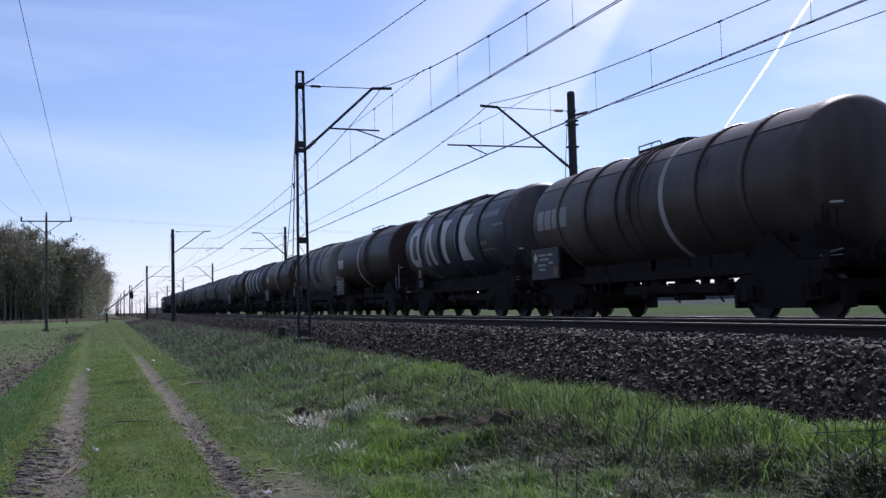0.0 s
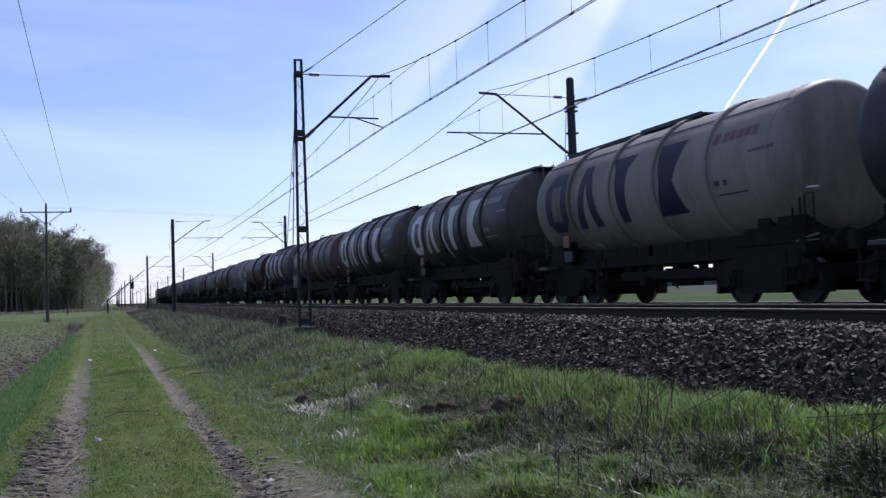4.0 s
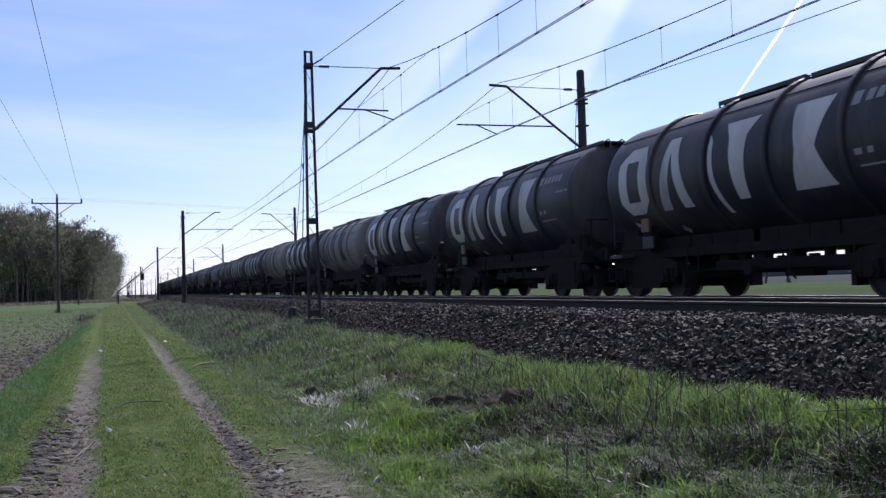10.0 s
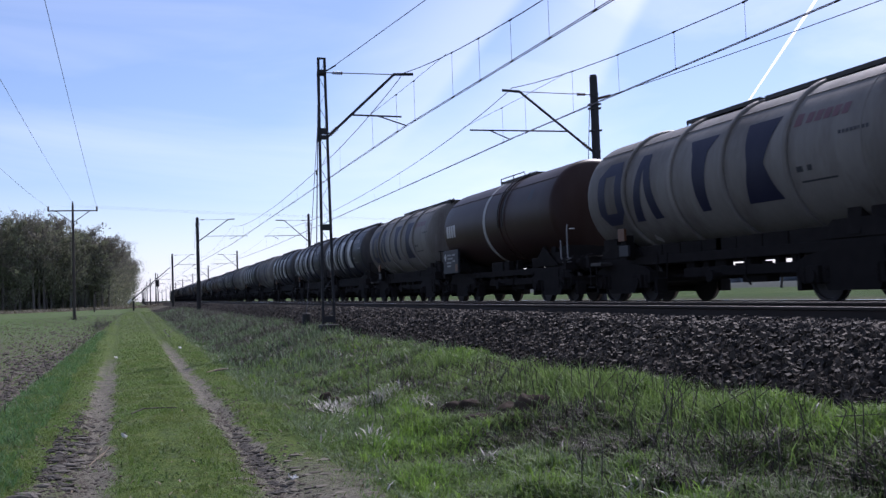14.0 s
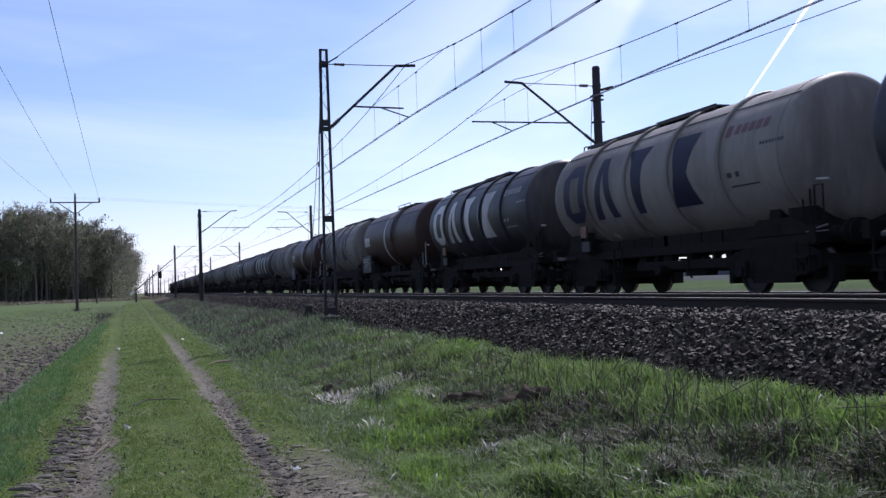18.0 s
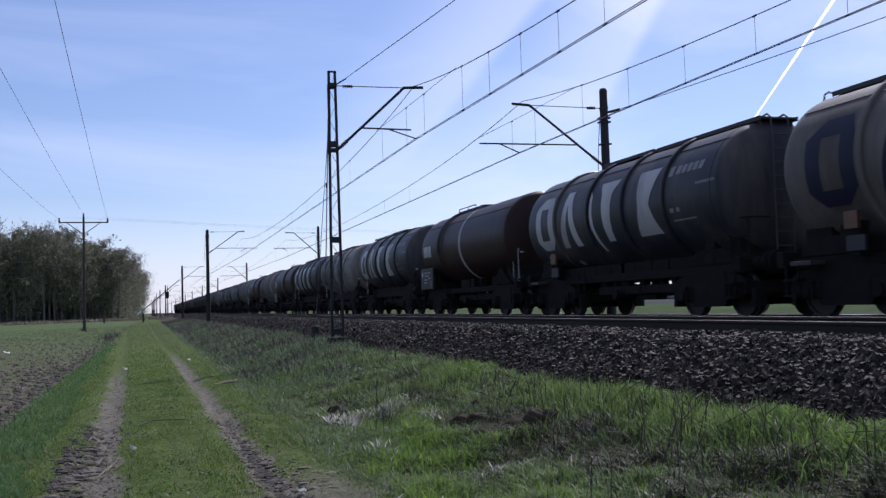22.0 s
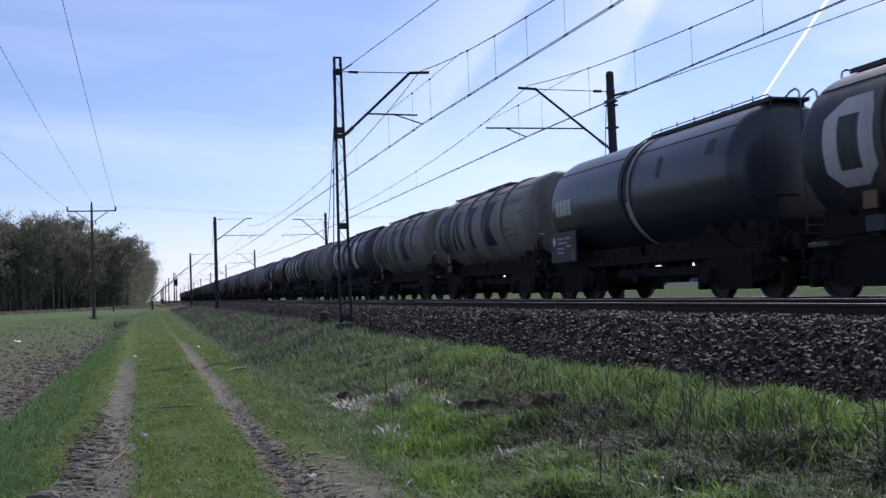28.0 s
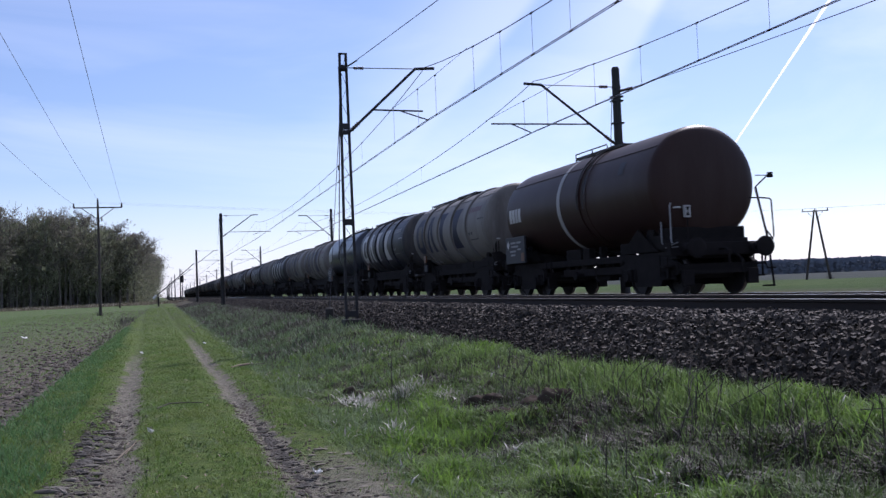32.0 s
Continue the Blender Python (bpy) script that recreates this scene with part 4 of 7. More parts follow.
def bogie(parent, y):
    b = bmesh.new()
    ch = M["chassis"]
    box(b, -1.0, 1.0, -0.22, 0.22, 0.52, 0.86, 0.03)
    frame_ob = part("bogie", b, ch, parent)
    frame_ob.matrix_basis = pose(0, y, 0)
    for s in (-1, 1):
        b = bmesh.new()
        outline = [(-1.36, 0.48), (-1.16, 0.42), (-0.74, 0.42), (-0.60, 0.22), (0.60, 0.22), (0.74, 0.42), (1.16, 0.42), (1.36, 0.48), (1.36, 0.74), (1.15, 0.84), (0.5, 0.92), (-0.5, 0.92), (-1.15, 0.84), (-1.36, 0.74)]
        f = b.faces.new([b.verts.new((s * 1.0 - 0.06, yy, zz)) for yy, zz in outline])
        e = bmesh.ops.extrude_face_region(b, geom=[f])
        bmesh.ops.translate(b, verts=[g for g in e["geom"] if isinstance(g, bmesh.types.BMVert)], vec=(0.12, 0, 0))
        part("side_frame", b, ch, frame_ob)
        b = bmesh.new()
        box(b, -1.02, 1.02, s * 1.33 - 0.05, s * 1.33 + 0.05, 0.50, 0.72, 0.02)
        part("headstock", b, ch, frame_ob)
    for q in (-1, 1):
        for s in (-1, 1):
            b = bmesh.new()
            box(b, s * 1.03 - 0.12, s * 1.03 + 0.12, q * WHEELBASE - 0.17, q * WHEELBASE + 0.17, 0.34, 0.66, 0.03)
            rod(b, (s * 1.15, q * WHEELBASE, 0.47), (s * 1.19, q * WHEELBASE, 0.47), 0.12, seg=12)
            part("axle_box", b, ch, frame_ob)
            for d in (-0.28, 0.28):
                b = bmesh.new()
                for k in range(4):
                    rod(b, (s * 1.03, q * WHEELBASE + d, 0.36 + 0.075 * k), (s * 1.03, q * WHEELBASE + d, 0.40 + 0.075 * k), 0.085, seg=10)
                rod(b, (s * 1.03, q * WHEELBASE + d, 0.34), (s * 1.03, q * WHEELBASE + d, 0.66), 0.06, seg=8)
                part("spring", b, ch, frame_ob)
        w = new("wheelset", WHEELSET)
        w.parent = frame_ob
        w.matrix_basis = pose(0, q * WHEELBASE, WHEEL_R)
        for s in (-1, 1):
            b = bmesh.new()
            box(b, s * 0.75 - 0.06, s * 0.75 + 0.06, q * (WHEELBASE - 0.52) - 0.07, q * (WHEELBASE - 0.52) + 0.07, 0.22, 0.66, 0.015)
            part("brake_shoe", b, ch, frame_ob)
        b = bmesh.new()
        for s in (-1, 1):
            box(b, s * 0.84 - 0.14, s * 0.84 + 0.14, q * (WHEELBASE + 0.56) - 0.06, q * (WHEELBASE + 0.56) + 0.06, 0.22, 0.58, 0.02)
        bar(b, (-0.75, q * (WHEELBASE + 0.56), 0.53), (0.75, q * (WHEELBASE + 0.56), 0.53), 0.05, 0.09)
        part("outer_brake_beam", b, ch, frame_ob)
        b = bmesh.new()
        box(b, -0.8, 0.8, q * (WHEELBASE - 0.52) - 0.05, q * (WHEELBASE - 0.52) + 0.05, 0.26, 0.50, 0.01)
        part("brake_beam", b, ch, frame_ob)
    return frame_ob


def loop(bm, pts, r=0.018):
    return tube(bm, pts, r, 6)


def underframe(w, half, pivot, high=False):
    """Sills, buffers, saddles and brake gear; high: the shallow sill of the smooth wagons, with daylight above and below it."""
    ch = M["chassis"]
    low, crest = (0.84, 1.02) if high else (0.88, 1.075)
    b = bmesh.new()
    box(b, -0.35, 0.35, -half + 0.4, half - 0.4, low, min(1.0, crest), 0.02)
    part("centre_sill", b, ch, w)
    for s in (-1, 1):
        b = bmesh.new()
        box(b, s * 0.97 - 0.05, s * 0.97 + 0.05, -half + 0.42, half - 0.42, low, crest, 0.015)
        part("side_sill", b, ch, w)
        b = bmesh.new()
        y = s * (half - 0.32)
        box(b, -1.28, 1.28, y - 0.09, y + 0.09, 0.90, 1.20, 0.02)
        beam = part("buffer_beam", b, ch, w)
        for q in (-1, 1):
            b = bmesh.new()
            lathe(b, [(s * (half - 0.24), 0.13), (s * (half - 0.06), 0.12), (s * (half - 0.06), 0.085), (s * (half + 0.21), 0.085), (s * (half + 0.22), 0.23), (s * (half + 0.255), 0.235), (s * (half + 0.285), 0.17), (s * (half + 0.295), 0.0001)], 18, q * 0.875, 1.06, close=False)
            part("buffer", b, ch, beam)
        b = bmesh.new()
        loop(b, [(0, s * (half - 0.25), 1.04), (0, s * half, 1.04), (0.0, s * (half + 0.14), 0.98), (0, s * (half + 0.12), 0.72)], 0.035)
        part("coupling", b, ch, beam)
        b = bmesh.new()
        loop(b, [(0.35, s * (half - 0.22), 0.95), (0.36, s * (half + 0.05), 0.80), (0.34, s * (half + 0.12), 0.50)], 0.022)
        part("brake_hose", b, ch, beam)
        # saddles that carry the tank over the bogies
        b = bmesh.new()
        y = s * pivot
        outline = [(-1.0, 1.15), (1.0, 1.15)] + [(TANK_R * math.sin(a) * 1.0, TANK_Z - (TANK_R - 0.03) * math.cos(a)) for a in np.linspace(0.74, -0.74, 13)]
        f = b.faces.new([b.verts.new((x, y - 0.16, z)) for x, z in outline])
        e = bmesh.ops.extrude_face_region(b, geom=[f])
        bmesh.ops.translate(b, verts=[g for g in e["geom"] if isinstance(g, bmesh.types.BMVert)], vec=(0, 0.32, 0))
        part("saddle", b, ch, w)
        b = bmesh.new()
        bogie_y = s * pivot
        rod(b, (0, bogie_y, 0.80), (0, bogie_y, 1.0), 0.3, seg=16)
        part("pivot", b, ch, w)
        b = bmesh.new()
        y0, y1 = sorted((s * (half - 0.66), s * (half - 1.35)))
        box(b, -0.95, 0.95, y0, y1, 1.05, 1.58, 0.02)
        part("end_saddle", b, ch, w)
        # slanted stays between the frame's end and the tank
        for q in (-1, 1):
            b = bmesh.new()
            v = [b.verts.new(p) for p in ((q * 0.98, s * (half - 0.45), 1.10), (q * 0.98, s * (pivot - 0.9), 1.10), (q * 0.98, s * (pivot - 0.5), 1.42), (q * 0.98, s * (pivot + 0.5), 1.42))]
            f = b.faces.new(v)
            e = bmesh.ops.extrude_face_region(b, geom=[f])
            bmesh.ops.translate(b, verts=[g for g in e["geom"] if isinstance(g, bmesh.types.BMVert)], vec=(-q * 0.03, 0, 0))
            part("gusset", b, ch, w)
    for s in (-1, 1):
        b = bmesh.new()
        y0, y1 = sorted((s * (pivot - 0.7), s * (half - 0.5)))
        box(b, -0.92, 0.92, y0, y1, 0.98, 1.30)
        part("deck_plate", b, ch, w)
        for y, d in () if high else ((0.20, 0.35), (0.98, 0.40), (1.78, 0.36), (2.75, 0.55)):
            b = bmesh.new()
            box(b, -0.94, -0.86, s * y - d + 0.06 * s, s * y + d + 0.06 * s, 0.9, 1.32)
            part("bracket", b, ch, w)
        for q in (-1, 1):
            b = bmesh.new()
            for d in (-0.17, 0.17):
                box(b, q * 1.25 - 0.015, q * 1.25 + 0.015, s * (half - 0.62) + d - 0.02, s * (half - 0.62) + d + 0.02, 0.40, 0.95)
            for z in (0.40, 0.68):
                box(b, q * 1.20 - 0.12, q * 1.20 + 0.10, s * (half - 0.62) - 0.19, s * (half - 0.62) + 0.19, z - 0.02, z + 0.02)
            part("corner_step", b, ch, w)
    # brake gear on a long tray below the sill, with daylight between its hangers
    b = bmesh.new()
    box(b, -0.95, -0.55, -2.75, 1.35, 0.55, 0.75, 0.02)
    box(b, -0.80, -0.50, -1.35, -0.55, 0.40, 0.60, 0.03)
    part("brake_tray", b, ch, w)
    for y, d, z in ((1.15, 0.16, 0.90), (0.55, 0.09, 0.90), (0.02, 0.20, 0.90), (-0.52, 0.05, 0.79), (-0.88, 0.12, 0.90), (-1.40, 0.06, 0.80), (-1.80, 0.06, 0.90), (-2.30, 0.07, 0.90), (-2.62, 0.07, 0.82)):
        b = bmesh.new()
        box(b, -0.90, -0.72, y - d, y + d, 0.60, z, 0.02)
        part("brake_gear", b, ch, w)
    if high:
        b = bmesh.new()
        rod(b, (-0.12, -2.9, 1.18), (-0.12, 2.9, 1.18), 0.085, seg=10)
        rod(b, (0.25, -2.9, 1.19), (0.25, 2.9, 1.19), 0.085, seg=10)
        part("heating_pipe", b, ch, w)
        for y, d in ((-0.25, 0.2), (-1.15, 0.06), (0.6, 0.5), (-2.6, 0.25)):
            b = bmesh.new()
            box(b, -0.95, -0.75, y - d, y + d, 1.0, 1.32, 0.02)
            part("hanger", b, ch, w)
    b = bmesh.new()
    rod(b, (0, 0, 1.5), (0, 0, 0.56), 0.14, seg=14)
    rod(b, (-1.15, 0, 0.56), (1.15, 0, 0.56), 0.075, seg=10)
    rod(b, (-1.2, 0, 0.56), (-1.12, 0, 0.56), 0.13, seg=12)
    part("outlet_pipe", b, ch, w)
    b = bmesh.new()
    for s in (-1, 1):
        bar(b, (s * 0.5, -half + 1.6, 0.60), (s * 0.5, half - 1.6, 0.60), 0.03, 0.05)
    part("brake_rigging", b, ch, w)
    for y in (-1.05, -2.62):
        b = bmesh.new()
        loop(b, [(-1.02, y, 0.9), (-1.06, y + 0.02, 0.50), (-1.02, y - 0.10, 0.36)], 0.022)
        part("hanging_pipe", b, ch, w)
    b = bmesh.new()
    loop(b, [(-1.28, 1.45, 1.1), (-1.30, 1.45, 0.55), (-1.30, 1.85, 0.55), (-1.28, 1.85, 1.1)], 0.02)
    part("step", b, ch, w)


def corner_rails(w, half, y_sign, pale=False):
    """Handrails, a lever and a rod at the wagon's rear corner."""
    x, y = -1.04, y_sign * (half - 0.62)
    if pale:
        for d in (0.0, -0.43):
            b = bmesh.new()
            loop(b, [(x, y + 0.35 + d, 1.20), (x - 0.03, y + 0.35 + d, 1.26), (x - 0.03, y + 0.35 + d, 2.08), (x, y + 0.35 + d, 2.14)], 0.020)
            part("handrail", b, M["faded_paint"], w, "pale upright handrail")
    else:
        b = bmesh.new()
        loop(b, [(x, y, 1.25), (x, y, 2.0), (x, y + 0.04, 2.10), (x, y + 0.10, 2.14), (x, y + 0.16, 2.10), (x, y + 0.20, 2.0), (x, y + 0.20, 1.25)], 0.019)
        part("handrail", b, M["chassis"], w)
        b = bmesh.new()
        loop(b, [(x, y - 0.12, 1.25), (x, y - 0.12, 1.92), (x, y - 0.34, 1.92), (x, y - 0.34, 1.25)], 0.017)
        part("handrail", b, M["chassis"], w)
    b = bmesh.new()
    rod(b, (x, y_sign * (half - 0.42), 2.02), (x, y_sign * (half - 0.12), 2.0), 0.022, seg=6)
    part("lever", b, M["white_paint"], w, "short white lever")
    b = bmesh.new()
    loop(b, [(x - 0.2, y_sign * (half - 0.50), 1.10), (x - 0.21, y_sign * (half - 0.25), 1.15), (x - 0.2, y_sign * (half + 0.05), 1.20)], 0.016)
    loop(b, [(x - 0.2, y_sign * (half - 0.50), 1.10), (x - 0.2, y_sign * (half + 0.05), 1.10)], 0.012)
    part("uncoupling_rod", b, M["steel_rod"], w, "pale bent uncoupling rod")


def walkway(w, y0, y1, top, rails, grate, hatch=True):
    """A grated deck along the tank's crest from y0 back to y1."""
    b = bmesh.new()
    box(b, -0.46, 0.46, y1, y0, top, top + 0.035)
    for x in (-0.46, 0.43):
        box(b, x, x + 0.03, y1, y0, top - 0.035, top + 0.05)
    for y in np.linspace(y1 + 0.12, y0 - 0.12, 1 + max(1, round((y0 - y1) / 1.0))):
        for x in (-0.40, 0.36):
            box(b, x, x + 0.04, y - 0.02, y + 0.02, top - 0.16, top)
    deck = part("walkway", b, grate, w, "dark steel top walkway")
    b = bmesh.new()
    if rails == "hoop":
        loop(b, [(-0.44, y0, top + 0.02), (-0.44, y0 + 0.10, top + 0.07), (-0.44, y0 + 0.22, top + 0.05), (-0.44, y0 + 0.26, top - 0.12)], 0.018)
    elif rails == "post":
        loop(b, [(-0.44, y0 - 0.02, top - 0.18), (-0.44, y0 - 0.02, top + 0.03)], 0.018)
    elif rails == "thin":
        loop(b, [(-0.46, y0, top), (-0.46, y0 - 0.1, top + 0.10), (-0.46, y1 + 0.1, top + 0.10), (-0.46, y1, top)], 0.012)
        for y in np.arange(y1 + 0.6, y0, 0.75):
            loop(b, [(-0.46, y, top), (-0.46, y, top + 0.16)], 0.013)
    else:
        for x in (-0.46, 0.46):
            loop(b, [(x, y0, top - 0.22), (x, y0, top + 0.15), (x, y1 + 1.0, top + 0.15), (x, y1 + 0.9, top)], 0.018)
            loop(b, [(x, (y0 + y1) / 2 + 0.4, top), (x, (y0 + y1) / 2 + 0.4, top + 0.15)], 0.016)
    part("railing", b, M["grating"], deck)
    if not hatch:
        return
    b = bmesh.new()
    m = (y0 + y1) / 2
    rod(b, (0.1, m - 0.3, TANK_Z + TANK_R - 0.03), (0.1, m - 0.3, TANK_Z + TANK_R + 0.10), 0.26, seg=20)
    rod(b, (0.1, m - 0.3, TANK_Z + TANK_R + 0.10), (0.1, m - 0.3, TANK_Z + TANK_R + 0.13), 0.29, seg=20)
    part("manhole", b, M["grating"], w)


def end_ladder(w, half, s, top):
    """Ladder down the tank's rear end with the rail that crowns it, and the platform's rail beside it."""
    y = s * (half - 0.30)
    for x in (-0.34, 0.06):
        b = bmesh.new()
        loop(b, [(x, y, 1.2), (x, y, top - 0.30), (x, y - s * 0.04, top - 0.02), (x, y - s * 0.14, top + 0.05), (x, y - s * 0.30, top + 0.02), (x, y - s * 0.45, top - 0.06)], 0.020)
        part("ladder_rail", b, M["grating"], w)
    for k in range(9):
        z = 1.4 + 0.28 * k
        b = bmesh.new()
        rod(b, (-0.34, y, z), (0.06, y, z), 0.014, seg=6)
        part("rung", b, M["grating"], w)
    b = bmesh.new()
    x, z = -1.0, 1.98
    loop(b, [(x, y - s * 0.62, 1.2), (x, y - s * 0.62, z - 0.05), (x, y - s * 0.57, z), (x, y, z), (x + 0.5, y, z)], 0.02)
    loop(b, [(x, y, 1.2), (x, y, z)], 0.02)
    loop(b, [(x, y - s * 0.62, 1.6), (x, y, 1.6)], 0.016)
    part("platform_rail", b, M["chassis"], w)


def long_seam(w, a0, a1, turn, material):
    """Welded seam that runs along the tank, turn degrees to the side of its crest."""
    b = bmesh.new()
    q = radians(turn)
    for s in (-1, 1):
        x, z = s * math.sin(q) * (TANK_R + 0.004), TANK_Z + math.cos(q) * (TANK_R + 0.004)
        rod(b, (x, a0, z), (x, a1, z), 0.016, seg=6)
    part("long_seam", b, material, w)


def tank_wagon(style, long=False):
    """One wagon, front towards +y, its middle over the origin, rail top at 0."""
    text = {"dark": "dark grey ribbed tank wagon with large white markings", "light": "pale grey ribbed tank wagon with large navy markings",
            "brown": "smooth brown tank wagon with one white band", "umber": "smooth brown tank wagon with its white band behind the ladder", "olive": "ribbed olive-brown tank wagon with white band and markings",
            "blue": "smooth dark blue-grey tank wagon with one white band"}[style]
    w = thing("tank_wagon", pose(0, 0, 0), text, "tank wagon", "wagons of the train")
    paint = M["tank_brown" if style == "umber" else "tank_" + style]
    size = 0.975 if style == "olive" else 1.0      # the olive wagon is of a slightly smaller make
    length = LENGTH.get(style, RIB_L) / size
    w.scale = (size, size, size)
    band, rung, deck = {"olive": (6.98, 5.6, (4.6, 6.55)), "umber": (5.32, 2.75, (2.65, 5.6)), "blue": (4.92, 4.62, (4.55, 9.4))}.get(style, (4.64, 6.05, (3.95, 7.0)))
    front, half, pivot = (length / 2, HALF, PIVOT) if style != "olive" else (length / 2, HALF + 0.6, PIVOT + 0.55)
    top = TANK_Z + TANK_R
    ribbed = style in ("dark", "light")
    tank_body(w, paint, length)
    underframe(w, half, pivot, style in ("brown", "umber"))
    for s in (-1, 1):
        bogie(w, s * pivot)
    long_seam(w, front - 0.42, -front + 0.42, 43 if ribbed else 50, paint)
    if ribbed:
        mark, shade = (M["white_paint"], "white painted marking") if style == "dark" else (M["navy_paint"], "navy painted marking")
        for r in RIBS:
            ring_part("rib", w, front - r, 0.13, 0.065, paint)
        ring_part("weld_seam", w, -front + 0.60, 0.05, 0.008, paint)
        for y, quads in SHAPES[long]:
            decal(w, quads, front - y, 0.0, mark, shade)
        if style == "dark":
            decal(w, STAIN, front - STAIN_AT[long], 0.0, mark, "white streak of spilt load")
        small = M["faded_paint"] if style == "dark" else M["red_paint"]
        decals(w, [((0.0, 0.0), (0.19, 0.0), (0.22, 0.24), (0.03, 0.24))] + [((0.30 + 0.22 * k, 0.02), (0.46 + 0.22 * k, 0.02), (0.50 + 0.22 * k, 0.22), (0.34 + 0.22 * k, 0.22)) for k in range(5)], front - 8.32, 0.46, small, "small painted lettering bars")
        grey = M["faded_paint"] if style == "dark" else M["plate_grey"]
        decals(w, [((0.0, 0.0), (0.16, 0.0), (0.16, 0.10), (0.0, 0.10)), ((0.28, 0.0), (0.40, 0.0), (0.40, 0.10), (0.28, 0.10)), ((0.05, -0.2), (0.95, -0.2), (0.95, -0.165), (0.05, -0.165))], front - 8.40, -0.35, grey, "faded data lines")
        decals(w, [((0.0 + 0.09 * k, 0.0), (0.06 + 0.09 * k, 0.0), (0.06 + 0.09 * k, 0.06), (0.0 + 0.09 * k, 0.06)) for k in range(8)], front - 9.5, 0.15, grey, "faded data lines")
        decal(w, [((0.0, -0.16), (0.001, -0.16), (0.14, 0.0), (-0.14, 0.0)), ((-0.14, 0.0), (0.14, 0.0), (0.001, 0.16), (0.0, 0.16))], front - 2.75, -1.35, M["white_paint"], "white diamond sign")
        if style == "dark" and long:
            decal(w, [((0.0, -0.05), (0.24, -0.13), (0.24, 0.0), (0.0, 0.08))], front - 1.05, -1.05, M["white_paint"], "small white notice")
        grate = M["grating"]
        if long:
            walkway(w, front - 3.55, front - 6.25, top + 0.0, "post", grate)
            walkway(w, front - 6.40, -front + 0.12, top - 0.02, "post", grate, False)
            end_ladder(w, half, -1, top)
        else:
            walkway(w, front - 0.55, front - 4.25, top - 0.02, "hoop", grate, False)
            walkway(w, front - 4.28, front - 6.75, top + 0.01, "post", grate)
            corner_rails(w, half, -1)
        b = bmesh.new()
        box(b, -1.32, -1.26, front - 2.02, front - 1.70, 1.47, 1.76, 0.005)
        part("hazard_plate", b, M["orange_paint"], w, "orange hazard plate")
        b = bmesh.new()
        box(b, -1.31, -1.25, front - 2.16, front - 1.72, 1.10, 1.36, 0.01)
        part("data_plate", b, M["plate_grey"], w, "grey data plate")
        b = bmesh.new()
        box(b, -1.26, -1.05, front - 1.98, front - 1.75, 1.02, 1.60, 0.01)
        part("plate_bracket", b, M["chassis"], w)
        b = bmesh.new()
        box(b, -1.42, -1.1, front - 0.95, front - 0.4, 0.92, 1.0, 0.01)
        part("step_board", b, M["grating"], w)
    else:
        if style == "olive":
            for y in (1.92, 3.44, 4.98, 8.26, 9.80):
                ring_part("rib", w, front - y, 0.12, 0.05, paint)
        ring_part("white_band", w, front - band, 0.17 if style == "olive" else 0.22, 0.012, M["band_paint"], "dirty white painted band")
        ring_part("pipe_band", w, front - rung, 0.08, 0.035, paint)
        ring_part("weld_seam", w, front - rung - 0.4, 0.05, 0.012, paint)
        tall, wide = (0.43, 0.26) if style != "olive" else (0.52, 0.46)
        decals(w, [((0.0 + k * wide, -tall / 2), (wide * 0.83 + k * wide, -tall / 2), (wide * 0.86 + k * wide, tall / 2), (0.03 * wide + k * wide, tall / 2)) for k in range(4)], front - 0.62, -0.05 if style != "olive" else 0.05, M["white_paint" if style != "olive" else "faded_paint"], "small white lettering bars")
        decal(w, [((0.0, 0.0), (0.30, 0.0), (0.30, 0.34), (0.0, 0.34))], front - 8.3, 0.4, M["plate_grey"], "small grey notice")
        decal(w, [((0.0, 0.0), (0.16, 0.0), (0.16, 0.5), (0.0, 0.5))], front - 6.3, 0.15, M["plate_grey"], "small grey notice")
        walkway(w, front - deck[0], front - deck[1], top - 0.02, "thin" if style == "blue" else "high", M["grating"])
        if style == "blue":
            end_ladder(w, half, -1, top)
        for s in (-1, 1):
            for y in (front - rung - 0.35, front - rung):
                b = bmesh.new()
                loop(b, [(s * (TANK_R + 0.07) * math.sin(a), y, TANK_Z + (TANK_R + 0.07) * math.cos(a)) for a in np.linspace(0.1, 1.75, 10)], 0.022)
                part("ladder_rail", b, M["grating"], w)
        b = bmesh.new()
        box(b, -1.45, -1.38, front - 1.98, front - 0.28, 1.06, 1.90, 0.015)
        board = part("equipment_box", b, M["plate_grey"], w, "dark blue-grey board with signs")
        for x0, z0, ln in ((0.75, 1.72, 0.45), (0.8, 1.60, 0.6), (1.3, 1.72, 0.35), (0.7, 1.45, 0.5), (0.75, 1.33, 0.4), (1.35, 1.5, 0.3)):
            b = bmesh.new()
            box(b, -1.454, -1.448, front - x0 - ln, front - x0, z0 - 0.03, z0 + 0.03)
            part("writing_bar", b, M["faded_paint"], board, "faint grey line of writing")
        b = bmesh.new()
        box(b, -1.462, -1.45, front - 1.92, front - 1.68, 1.12, 1.38)
        part("hazard_plate", b, M["orange_paint"], board, "orange hazard plate")
        b = bmesh.new()
        v = [b.verts.new((-1.458, front - 0.55 + a, 1.66 + c)) for a, c in ((0, -0.15), (0.12, 0), (0, 0.15), (-0.12, 0))]
        b.faces.new(v)
        part("diamond_sign", b, M["white_paint"], board, "white diamond sign")
        if style != "blue":
            corner_rails(w, half, -1, style != "olive")
        b = bmesh.new()
        v = [(-1.02, -front + 0.75, 1.05), (-1.02, -front + 2.6, 1.05), (-1.12, -front + 1.5, 1.62)]
